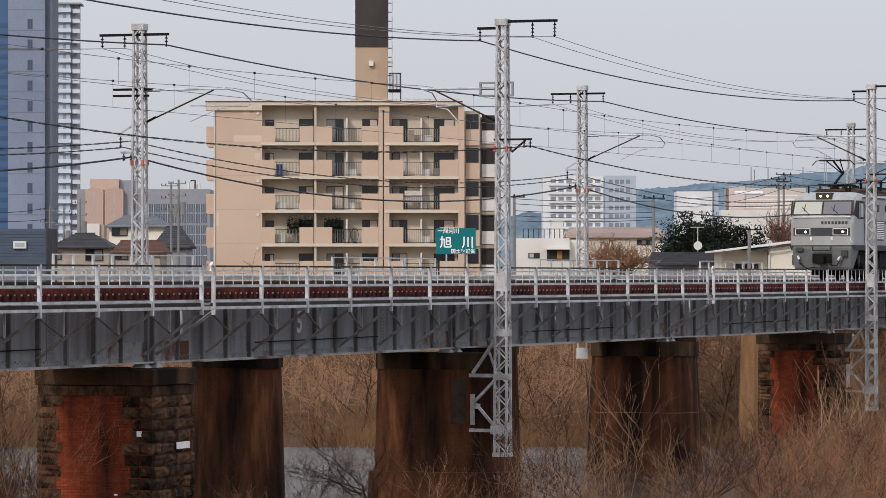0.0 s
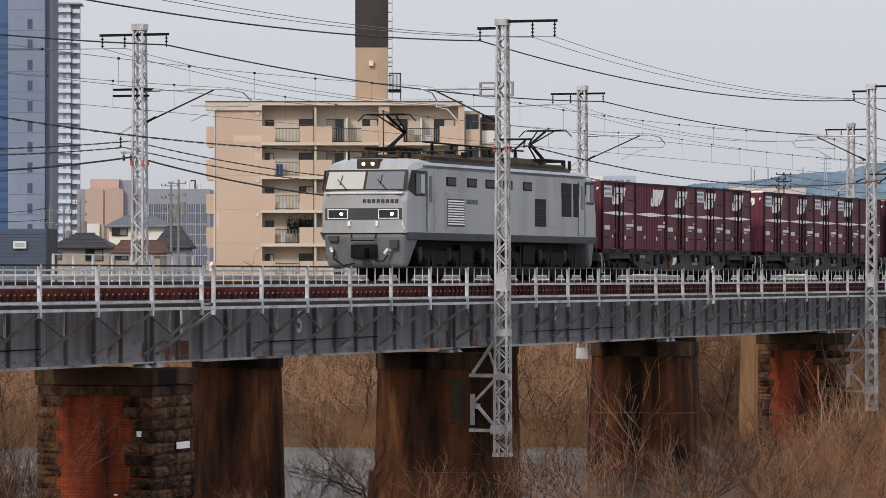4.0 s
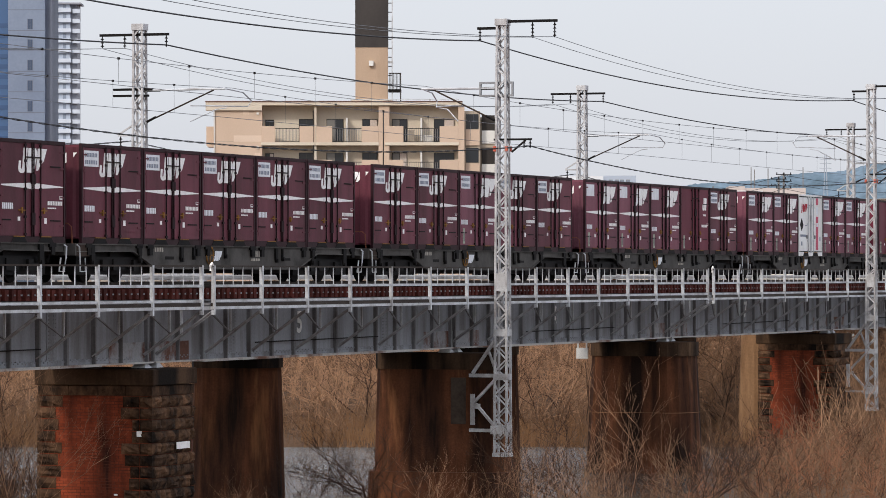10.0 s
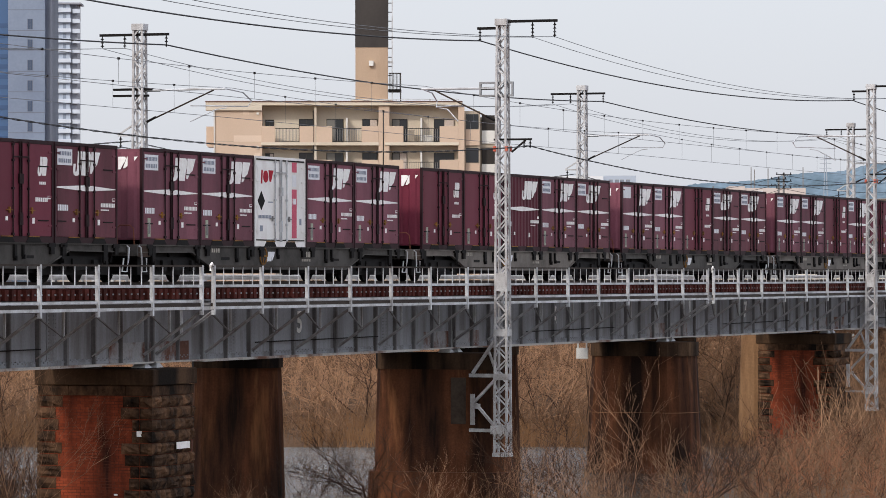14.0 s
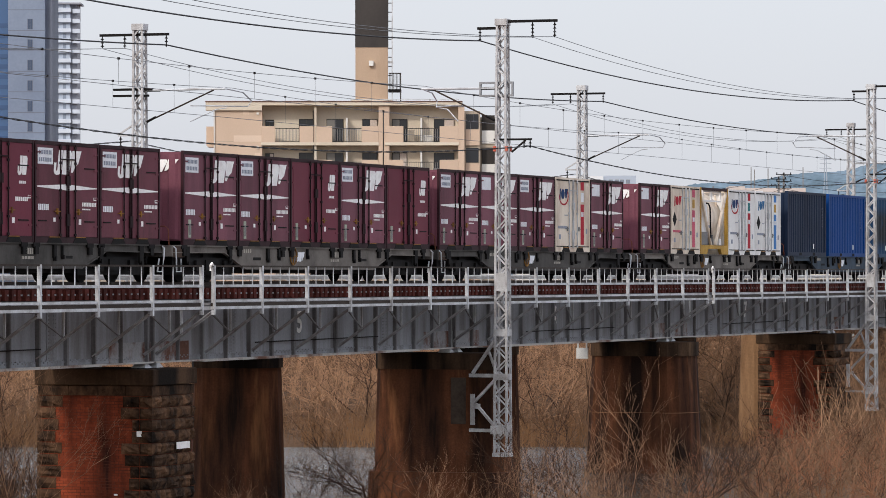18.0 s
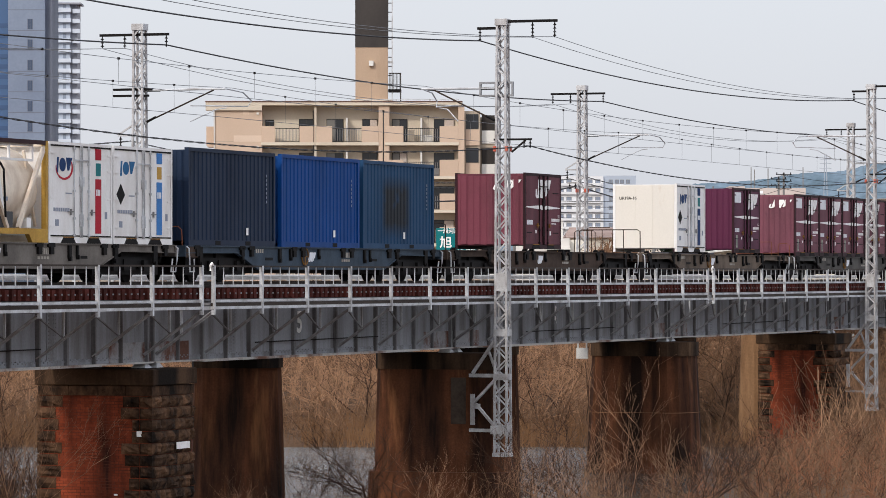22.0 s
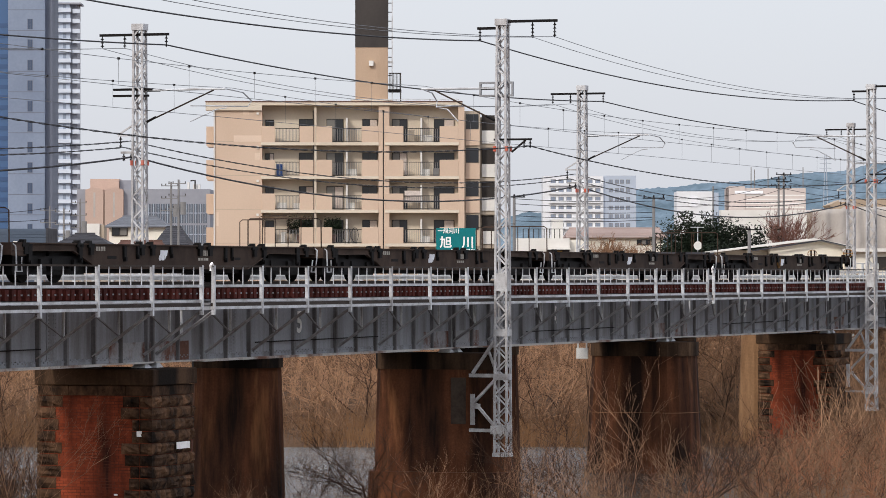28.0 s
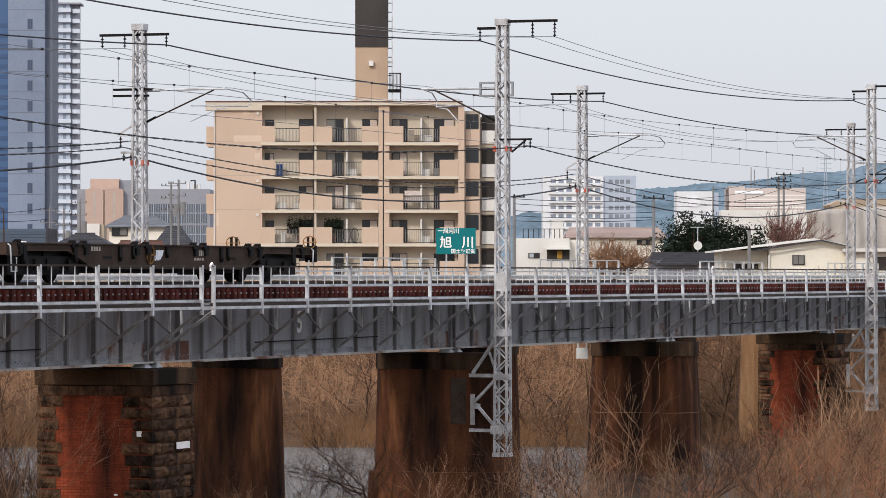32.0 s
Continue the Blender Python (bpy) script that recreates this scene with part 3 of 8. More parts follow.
# ---- piers ----
def stadium(x, y0, y1, half, z, rnd=1.0, n=7):
    """Outline of a pier: long across the track, with rounded ends."""
    pts = []
    e = half * rnd
    for i in range(n):
        a = math.pi * i / (n - 1)
        pts.append((x - half * math.cos(a), y0 + e - e * math.sin(a), z))
    for i in range(n):
        a = math.pi * i / (n - 1)
        pts.append((x + half * math.cos(a), y1 - e + e * math.sin(a), z))
    return pts


def concrete_pier(x, y0, y1, half, batter, rnd, material, label, foot=None, joint=None):
    p = thing("bridge_pier", label, "pier", group="bridge piers")
    z0, z1 = -9.0, -2.75
    b = batter * (z1 - z0)
    part("shaft", Mesh().hull(stadium(x, y0 - b, y1 + b, half + b * 0.6, z0, rnd), stadium(x, y0, y1, half, z1, rnd)), material, p)
    part("cap", Mesh().hull(stadium(x, y0 - 0.05, y1 + 0.05, half + 0.05, z1, rnd), stadium(x, y0 - 0.05, y1 + 0.05, half + 0.05, -2.24, rnd)), COPING_STONE, p, "dark streaked cap")
    for z in ((joint,) if joint else ()):
        f = (z1 - z) / (z1 - z0) * b
        part("pour_joint", Mesh().hull(stadium(x, y0 - f - 0.012, y1 + f + 0.012, half + f * 0.6 + 0.012, z - 0.006, rnd), stadium(x, y0 - f - 0.012, y1 + f + 0.012, half + f * 0.6 + 0.012, z + 0.006, rnd)), CONCRETE_PALE, p, "pale lime line along a pour joint")
    if foot:
        part("footing", Mesh().hull(stadium(x, y0 - b - 0.2, y1 + b + 0.2, half + b * 0.6 + 0.25, z0, 0.5), stadium(x, y0 - b * .7 - 0.12, y1 + b * .7 + 0.12, half + b * 0.6 + 0.15, foot, 0.5)), material, p)
    return p


def brick_pier(x, label):
    """Brick shaft with quarry-faced quoins, a stone end and a thick coping."""
    p = thing("bridge_pier", label, "pier", m=pose(x, 0, 0), group="bridge piers")
    hx, y0, y1 = 1.35, -1.6, 1.62
    part("brick_shaft", Mesh().box(-hx + 0.003, hx, y0 + 0.03, y1 - 0.03, -9.0, -2.9), MORTAR, p)
    br = Mesh()
    rb = random.Random(17)
    for row in range(60):
        z = -2.93 - 0.074 * row
        y = y0 + 0.1 - (0.12 if row % 2 else 0.0)
        while y < y1 - 0.15:
            out = rb.uniform(-0.001, 0.007)
            br.box(-hx - out, -hx + 0.03, max(y, y0 + 0.06), min(y + 0.226, y1 - 0.06), z - 0.064 + rb.uniform(-0.003, 0.003), z)
            y += 0.24
    tagged(part("bricks", br, BRICKS, p), kind="stuff")
    part("coping", Mesh().box(-hx - 0.08, hx + 0.06, y0 - 0.08, y1 + 0.08, -2.66, -2.24), COPING_STONE, p, "dark streaked coping", bevel=0.03)
    rng = random.Random(5)
    y = y0 - 0.02
    while y < y1 - 0.1:
        w = min(rng.uniform(0.5, 0.9), y1 + 0.02 - y)
        part("stone", Mesh().box(-hx - 0.05, hx, y, y + w - 0.015, -2.92, -2.675), STONE, p)
        y += w

    def stone(xa, xb, ya, yb, za, zb):
        m = Mesh()
        lo = [(xa, ya, za), (xb, ya, za), (xb, yb, za), (xa, yb, za)]
        hi = [(xa, ya, zb), (xb, ya, zb), (xb, yb, zb), (xa, yb, zb)]
        m.hull(lo, hi)
        # quarry-faced relief on the two seen faces
        def rough(put, ua, ub, nu):
            base, nv = len(m.v), 4
            for q in range(nv + 1):
                for k in range(nu + 1):
                    u, v = ua + (ub - ua) * k / nu, za + (zb - za) * q / nv
                    rim = k in (0, nu) or q in (0, nv)
                    m.v.append(put(u, v, -0.004 if rim else 0.045 + rng.uniform(-0.03, 0.045)))
            for q in range(nv):
                for k in range(nu):
                    a = base + q * (nu + 1) + k
                    m.f.append((a, a + 1, a + nu + 2, a + nu + 1))
        rough(lambda u, v, o: (xa - o, u, v), ya, yb, 4)
        if ya < y0 + 0.1:
            rough(lambda u, v, o: (u, ya - o, v), xa, xb, 5)
        part("stone", m, STONE, p)

    z, i = -2.93, 0
    while z > -7.2:
        h = 0.303
        zb, za = z - 0.01, z - h + 0.012
        long = i % 2 == 0
        stone(-hx - 0.02, -hx + 0.5, y1 - (0.66 if long else 0.5) - rng.uniform(-0.08, 0.08), y1 + 0.02, za, zb)
        wr = (0.78 if i % 4 < 2 else 0.52) + rng.uniform(-0.1, 0.12)
        stone(-hx - 0.02, -hx + (0.55 if long else 0.9), y0 - 0.02, y0 + 0.33, za, zb)
        if wr > 0.4:
            stone(-hx - 0.02, -hx + 0.3, y0 + 0.345, y0 + wr, za, zb)
        xs = -hx + (0.56 if long else 0.91)
        while xs < hx - 0.2:
            w = min(rng.uniform(0.55, 0.95), hx - xs)
            stone(xs, xs + w - 0.012, y0 - 0.02, y0 + 0.25, za, zb)
            xs += w
        z -= h
        i += 1
    return p


def lime_patch(x, y, z, w, h, along):
    m = Mesh().box(x - w / 2, x + w / 2, y - 0.012, y, z - h / 2, z + h / 2) if along else Mesh().box(x - 0.012, x, y - w / 2, y + w / 2, z - h / 2, z + h / 2)
    return m


pier_a = brick_pier(J0 + 0.25, "red brick bridge pier with dark rough stone quoins")
pier_b = copy_thing(pier_a, pose(J0 + 3 * SPAN, 0, 0))
for x, y, z, w, h, along in ((0.46, -1.685, -4.25, 0.85, 0.18, True), (-1.42, -1.28, -3.9, 0.14, 0.14, False), (-1.42, -0.62, -5.48, 0.1, 0.05, False)):
    part("lime_patch", lime_patch(x, y, z, w, h, along), WHITE_PAINT, pier_a, "white lime patch on the stone")
mid_pier = concrete_pier(J0 + SPAN + 0.5, -2.75, 1.55, 0.9, 0.028, 0.7, CONCRETE, "brown-stained concrete bridge pier with rounded ends", -5.95)
concrete_pier(J0 + 2 * SPAN, -2.1, 1.75, 1.2, 0.05, 0.6, CONCRETE, "dark rain-streaked concrete bridge pier with rounded ends", None, -4.8)
for k in range(1, 6):
    concrete_pier(J0 + k * SPAN, FAR - 1.35, FAR + 1.4, 1.1, 0.03, 0.6, CONCRETE, "dark concrete pier of the farther track")
part("repair_patch", Mesh().box(121.70, 121.8, -1.66, -1.16, -4.45, -3.0), PATCH_GREY, mid_pier, "grey mortar repair on the pier", bevel=0.02)
col = thing("concrete_column", "pale stained concrete column beside the brick pier", "column")
part("shaft", Mesh().hull(stadium(J0 + 3 * SPAN + 0.1, 1.66, 2.95, 0.75, -9, 0.5), stadium(J0 + 3 * SPAN + 0.1, 1.68, 2.72, 0.66, -2.15, 0.5)), CONCRETE_PALE, col)


def plain_viaduct(x0, x1):
    """The rest of the line, out of view, on which the train comes and goes."""
    m = Mesh().box(x0, x1, -1.3, 1.3, -0.8, -0.17).box(x0, x1, -0.57, -0.49, -0.17, 0).box(x0, x1, 0.49, 0.57, -0.17, 0)
    x = x0 + 10
    while x < x1:
        m.box(x - 1, x + 1, -1.3, 1.3, -9, -0.8)
        x += SPAN
    return m


solid("viaduct_west", plain_viaduct(-420, J0 - SPAN - 0.05), CONCRETE, "plain concrete railway viaduct carrying the track", "viaduct", kind="structure")
solid("viaduct_east", plain_viaduct(J0 + 4 * SPAN + 0.05, 660), CONCRETE, "plain concrete railway viaduct carrying the track", "viaduct", kind="structure")


# ---- the goods train ----
Q0, PITCH, SLOT = 67.86, 20.4, 3.793      # place of the first container's corner at 9 s, wagon and container pitch
CL, CW, CH = 3.715, 2.45, 2.5


def travelled(t):
    """How far the train has gone since 9 s: it gathers speed slowly."""
    def run(at):
        u = (at - 16) / 16
        return 235.93273 * u + 11.88485 * u ** 2 - 1.94897 * u ** 3 - 2.29792 * u ** 4
    return run(t) - run(9.0)


MOVING = []


def mark(name, polys, material, parent, y, label=""):
    m = Mesh()
    for p in polys:
        m.slab(p, "y", y - 0.006, y)
    return tagged(part(name, m, material, parent, label), label, kind="stuff" if name in ("lettering", "serial_lettering", "print", "tag") else "")


def skew(x, z, w, h, k=0.25):
    return [(x, z), (x + w, z), (x + w + k * h, z + h), (x + k * h, z + h)]


def logo(x, z, s, k=0.09, wide=1.52):
    """A white emblem of a hooked block and two notched slanted blocks."""
    def tilt(pts):
        return [(x + (a + k * b) * s * wide, z + b * s) for a, b in pts]
    return [tilt([(0.44, 1.0), (0.21, 1.0), (0.21, 0.1), (0.16, 0.02), (0.12, 0.1), (0.12, 0.42), (0.0, 0.42), (0.0, 0.04), (0.06, -0.08), (0.16, -0.14), (0.29, -0.12), (0.4, -0.03), (0.44, 0.1)]),
            tilt([(0.48, -0.1), (0.9, -0.1), (0.94, 0.4), (0.98, 0.56), (0.98, 0.86), (0.9, 1.0), (0.48, 1.0)]),
            tilt([(1.0, 0.0), (1.1, 0.0), (1.22, 0.28), (1.38, 0.42), (1.52, 1.0), (1.0, 1.0)])]


def corrugated(axis_out, at, lo, hi, z0, z1, pitch, depth):
    """One pressed steel sheet with upright ribs: along x for a side (faces -y), along y for an end (faces -x)."""
    n = int((hi - lo) / pitch)
    e = (hi - lo) / n
    out = [(lo, at)]
    for i in range(n):
        a = lo + i * e
        out += [(a + e * 0.18, at), (a + e * 0.32, at - depth), (a + e * 0.68, at - depth), (a + e * 0.82, at)]
    out += [(hi, at), (hi, at + 0.02), (lo, at + 0.02)]
    if axis_out == "y":
        return Mesh().slab(out, "z", z0, z1)
    return Mesh().slab([(q, p) for p, q in out], "z", z0, z1)


def bars(x, z, w, h, n, gap=0.3):
    """Writing too small to read."""
    return [[(x + w * i / n, z), (x + w * (i + 1 - gap) / n, z), (x + w * (i + 1 - gap) / n, z + h), (x + w * i / n, z + h)] for i in range(n)]


def door_mesh(xa, xb, sx, y):
    """A door leaf with two shallow panels and hinge straps."""
    m = Mesh().box(xa, xb, y + 0.016, y + 0.05, 0.16, CH - 0.1)
    h = CL / 2
    for z in (0.42, 1.12, 1.82, 2.22):
        m.box(min(sx * (h - 0.3), sx * (h - 0.1)), max(sx * (h - 0.3), sx * (h - 0.1)), y - 0.006, y + 0.016, z - 0.02, z + 0.02)
    m.box(xa + 0.5 if sx > 0 else xa + 0.1, xb - 0.1 if sx > 0 else xb - 0.5, y + 0.010, y + 0.016, 0.3, CH - 0.22)
    return m


def box_container(label, paint, frame_paint, style):
    """A twelve-foot container with double doors in its side; x runs along the track from its middle."""
    c = thing("freight_container", label, "container", group="freight containers")
    h, w = CL / 2, CW / 2
    part("body", Mesh().box(-h + 0.02, h - 0.02, -w + 0.05, w - 0.02, 0.12, CH - 0.03), paint, c)
    ends = corrugated("x", -h + 0.018, -w + 0.09, w - 0.09, 0.16, CH - 0.1, 0.42, 0.05 if frame_paint is MAROON_DARK else 0.008)
    part("end_wall", ends, paint, c)
    for sx in (-1, 1):
        for sy in (-1, 1):
            part("corner_post", Mesh().box(sx * (h - 0.07), sx * h, sy * (w - 0.08), sy * w, 0, CH), frame_paint, c)
    for sy in (-1, 1):
        part("side_sill", Mesh().box(-h + 0.07, h - 0.07, sy * (w - 0.09), sy * (w - 0.005), 0.0, 0.15), frame_paint, c)
        part("top_rail", Mesh().box(-h + 0.07, h - 0.07, sy * (w - 0.08), sy * (w - 0.005), CH - 0.09, CH), frame_paint, c)
    y = -w
    frame_dark = frame_paint if frame_paint is MAROON_DARK else POLE_GREY
    bar_paint = BAR_DARK if frame_paint is MAROON_DARK else RAILING
    if style == "ribbed":
        rib = corrugated("y", y + 0.048, -h + 0.08, h - 0.08, 0.16, CH - 0.1, 0.31, 0.038)
        part("ribbed_side", rib, paint, c)
    else:
        for sx in (-1, 1):
            xa, xb = (0.012, h - 0.09) if sx > 0 else (-h + 0.09, -0.012)
            d = part("door", door_mesh(xa, xb, sx, y), paint, c)
            rod = Mesh().tube((sx * 0.43, y - 0.012, 0.14), (sx * 0.43, y - 0.012, CH - 0.06), 0.019, n=6).tube((sx * 0.05, y - 0.008, 0.14), (sx * 0.05, y - 0.008, CH - 0.06), 0.022, n=6)
            for z in (0.2, 0.62, 1.3, 1.98, 2.36):
                rod.box(sx * 0.43 - 0.05, sx * 0.43 + 0.05, y - 0.03, y + 0.014, z - 0.03, z + 0.03)
            rod.box(min(0, sx * 0.43), max(0, sx * 0.43), y - 0.022, y + 0.006, 2.055, 2.085)
            rod.box(min(sx * 0.01, sx * 0.11), max(sx * 0.01, sx * 0.11), y - 0.04, y + 0.012, 1.42, 1.66).box(min(sx * 0.01, sx * 0.09), max(sx * 0.01, sx * 0.09), y - 0.035, y + 0.012, 0.42, 0.72)
            part("lock_bar", rod, bar_paint, d, "dark locking bars")
            part("latch", Mesh().box(sx * 0.62 - 0.17, sx * 0.62 + 0.17, y - 0.02, y + 0.012, 0.765, 0.792).box(sx * 0.62 - 0.025, sx * 0.62 + 0.025, y - 0.03, y + 0.012, 0.70, 0.85), LATCH_OCHRE if frame_paint is MAROON_DARK else frame_dark, d, "worn ochre latch handle" if frame_paint is MAROON_DARK else "")
            if frame_paint is MAROON_DARK:
                xs0, xs1 = (1.0, 1.58) if sx > 0 else (-1.68, -1.2)
                slot = Mesh().box(xs0, xs1, y - 0.004, y + 0.012, 0.525, 0.555)
                if sx > 0:
                    slot.box(xs0, xs1, y - 0.004, y + 0.012, 1.85, 1.88)
                part("vent_slot", slot, DARK, d, "dark vent slot")
    for x in (-0.75, 0.75):
        fp = part("fork_pocket", Mesh().slab([(x - 0.44, 0.0), (x + 0.44, 0.0), (x + 0.3, 0.13), (x - 0.3, 0.13)], "y", y - 0.004, y + 0.05), DARK, c, "dark forklift pocket")
        part("pocket_liner", Mesh().box(x - 0.3, x + 0.3, y - 0.012, y + 0.02, 0.132, 0.156), LATCH_OCHRE, fp, "worn ochre pocket edge")
    return c


def far_marks(c, style, end=True):
    y, h = -CW / 2 + 0.008, CL / 2
    if style in ("centre", "right", "ribbed"):
        mark("stripe", [[(-h + 0.12, 1.365), (0, 1.3), (h - 0.12, 1.365), (h - 0.12, 1.385), (0, 1.455), (-h + 0.12, 1.395)]], WHITE_PAINT, c, y, "white tapered stripe")
        x = -0.8 if style == "centre" else -0.02
        mark("emblem", logo(x, 1.75, 0.545, 0.09, 1.84), WHITE_PAINT, c, y, "white slanted emblem")
        mark("lettering", bars(-h + 0.18, 0.8, 0.62, 0.15, 6, 0.3), PLATE, c, y)
        mark("serial_lettering", bars(h - 1.0, 0.92, 0.86, 0.1, 9, 0.32) + bars(h - 1.0, 0.83, 0.5, 0.035, 5, 0.2), WHITE_PAINT, c, y)
    else:
        mark("emblem", logo(0.96, 1.68, 0.42, 0.09, 1.25)[:2], WHITE_PAINT, c, y, "small white emblem")
        mark("lettering", bars(1.05, 1.42, 0.4, 0.07, 4, 0.25), WHITE_PAINT, c, y)
        mark("serial_lettering", bars(h - 1.02, 1.0, 0.72, 0.1, 7), WHITE_PAINT, c, y)
    mark("tag", [[(h - 0.32, 1.07), (h - 0.16, 1.07), (h - 0.16, 1.15), (h - 0.32, 1.15)], [(0.66, 0.46), (0.8, 0.46), (0.8, 0.6), (0.66, 0.6)], [(-0.82, 0.52), (-0.69, 0.52), (-0.69, 0.62), (-0.82, 0.62)]], WHITE_PAINT, c, y, "small white tags")
    # end wall emblem
    if not end:
        return
    m = Mesh()
    for p in logo(-0.1, 1.97, 0.3, 0.2, 1.1):
        m.slab([(-0.28 - a * 1.75, b) for a, b in p], "x", -CL / 2 - 0.024, -CL / 2 - 0.016)
    part("end_emblem", m, WHITE_PAINT, c, "white emblem on the end wall")


def notice(c, printed, x0):
    y, h = -CW / 2 + 0.008, CL / 2
    b = mark("notice_board", [[(x0, 1.93), (x0 + 0.86, 1.93), (x0 + 0.86, 2.33), (x0, 2.33)]], PLATE, c, y, "pale printed board" if printed else "blank white board")
    if printed:
        mark("print", bars(x0 + 0.06, 2.17, 0.74, 0.1, 8, 0.4) + bars(x0 + 0.06, 1.99, 0.74, 0.1, 7, 0.4), INK, b, y - 0.007)


def tall_tag(c):
    y, h = -CW / 2 + 0.008, CL / 2
    t = mark("tall_tag", [[(-h + 0.34, 0.2), (-h + 0.52, 0.2), (-h + 0.52, 0.68), (-h + 0.34, 0.68)]], TAG_GREEN, c, y, "tall pale green tag")
    mark("print", bars(-h + 0.38, 0.27, 0.1, 0.3, 1, 0.0), POLE_GREY, t, y - 0.007)


def kinds():
    out = {}
    M = "maroon freight container with white stripe and slanted emblem"
    for key, style, board in (("n", "centre", None), ("p", "centre", True), ("E", "right", True), ("W", "right", False), ("R", "plain", None), ("C", "ribbed", None), ("V", "right", False)):
        lab = {"n": M, "p": "maroon freight container with white stripe, centred emblem and printed board", "E": "maroon freight container with emblem beside a printed board", "W": "maroon freight container with emblem beside a blank board",
               "R": "plain wine-red freight container with a small white emblem", "C": "maroon freight container with ribbed sides and white stripe", "V": "plum freight container with plain ribbed end and a blank board"}[key]
        c = box_container(lab, MAROON_PLAIN if key == "R" else MAROON_PURPLE if key == "V" else MAROON_FADED if key in "EW" else MAROON, MAROON_DARK, "ribbed" if key == "C" else "door")
        far_marks(c, style, key != "V")
        if key == "n":
            em = Mesh()
            for q in range(7):
                em.box(-CL / 2 - 0.024, -CL / 2 - 0.016, 0.86, 0.96, 1.0 + 0.17 * q, 1.12 + 0.17 * q)
            tagged(part("lettering", em, PLATE, c), kind="stuff")
        if board is not None:
            notice(c, board, -CL / 2 + 0.15)
        if key in "EWRV":
            tall_tag(c)
        out[key] = c
    y, h = -CW / 2 + 0.008, CL / 2
    for key, lab, paint, band, diamond in (("J", "white freight container with a pink band and black diamond", WHITE_BOX, PINK, True), ("K", "cream freight container with a red band", CREAM, RED, False),
                                           ("D", "weathered cream freight container with a pink band and black diamond", CREAM, PINK, True), ("L", "white freight container with a maroon band", WHITE_BOX, RED, False),
                                           ("B", "white freight container with a blue band and black diamond", WHITE_BOX, SKYBLUE, True),
                                           ("N", "white freight container with a sun-toned end and navy band", WHITE_BOX, NAVY_BAND, True)):
        c = box_container(lab, paint, paint, "door")
        mark("band", [[(0.85, 0.25), (1.2, 0.25), (1.2, 1.62), (0.85, 1.62)], [(0.85, 2.1), (1.2, 2.1), (1.2, 2.38), (0.85, 2.38)]], band, c, y)
        mark("badge", [[(0.88, 1.7), (1.17, 1.7), (1.17, 2.02), (0.88, 2.02)]], OCHRE if key in "DB" else TEAL if key in "LN" else PLATE, c, y)
        arc = [(-0.98 + 0.5 * math.cos(q * 0.3), 1.86 + 0.3 * math.sin(q * 0.3)) for q in range(-11, 4)] + [(-1.0 + 0.45 * math.cos(q * 0.3), 1.885 + 0.27 * math.sin(q * 0.3)) for q in range(3, -12, -1)]
        if key in "KL":
            mark("emblem", [arc], RED, c, y, "coloured swoosh emblem")
        disc = [(-1.08 + 0.19 * math.cos(q * 0.5236), 1.94 + 0.17 * math.sin(q * 0.5236)) for q in range(12)]
        mark("emblem_bars", [skew(-1.44, 1.74, 0.1, 0.38, 0.12), disc, [(-0.8, 1.8), (-0.7, 1.8), (-0.52, 2.12), (-0.88, 2.12)]], RED if key in "DJ" else SKYBLUE_DARK if key == "B" else NAVY_BAND, c, y, "slanted block, disc and wedge")
        mark("lettering", bars(-1.6, 0.78, 0.95, 0.09, 9), PINK if key == "D" else INK, c, y)
        mark("tag", [[(-1.5, 0.42), (-1.3, 0.42), (-1.3, 0.58), (-1.5, 0.58)], [(1.42, 0.62), (1.56, 0.62), (1.56, 0.8), (1.42, 0.8)], [(-0.9, 1.22), (-0.55, 1.22), (-0.55, 1.25), (-0.9, 1.25)]], INK, c, y)
        mark("print", bars(0.89, 1.2, 0.26, 0.16, 3, 0.3), PLATE, c, y - 0.007)
        mark("door_seal", [[(-0.02, 0.18), (0.02, 0.18), (0.02, 2.4), (-0.02, 2.4)], [(-1.78, 0.165), (1.78, 0.165), (1.78, 0.195), (-1.78, 0.195)], [(-1.78, 2.39), (1.78, 2.39), (1.78, 2.43), (-1.78, 2.43)]], DARK, c, y, "black door seal")
        if diamond:
            mark("diamond", [[(-1.66, 1.26), (-1.4, 1.0), (-1.14, 1.26), (-1.4, 1.54)]], DARK, c, y, "black diamond mark")
        if key == "N":
            part("end_board", Mesh().box(-CL / 2 - 0.012, -CL / 2 - 0.006, -1.12, 1.12, 0.14, 2.44).box(-CL / 2 - 0.018, -CL / 2 - 0.012, 0.35, 0.37, 0.14, 2.44).box(-CL / 2 - 0.018, -CL / 2 - 0.012, -0.3, -0.28, 0.14, 2.44), SUN_TONED_END, c, "end wall in a painted warm sun tone with rust runs")
            cu = bpy.data.curves.new("lettering", "FONT")
            cu.body, cu.size, cu.extrude, cu.offset = "UR19A-16", 0.155, 0.002, 0.003
            tmp = new("lettering", cu)
            me = bpy.data.meshes.new_from_object(tmp.evaluated_get(bpy.context.evaluated_depsgraph_get()))
            bpy.data.objects.remove(tmp)
            me.materials.clear()
            me.materials.append(DARK)
            part("lettering", me, DARK, c).matrix_local = pose(-CL / 2 - 0.016, 0.98, 1.92, 90, 0, -90)
        out[key] = c
    for key, lab, paint in (("1", "dark navy corrugated twenty-foot container", NAVY), ("2", "bright blue corrugated twenty-foot container", BLUE), ("3", "faded blue corrugated twenty-foot container with a dark patch", BLUE_OLD)):
        c = thing("shipping_container", lab, "container", group="twenty-foot containers")
        hl, w, H = 3.03, 1.22, 2.6
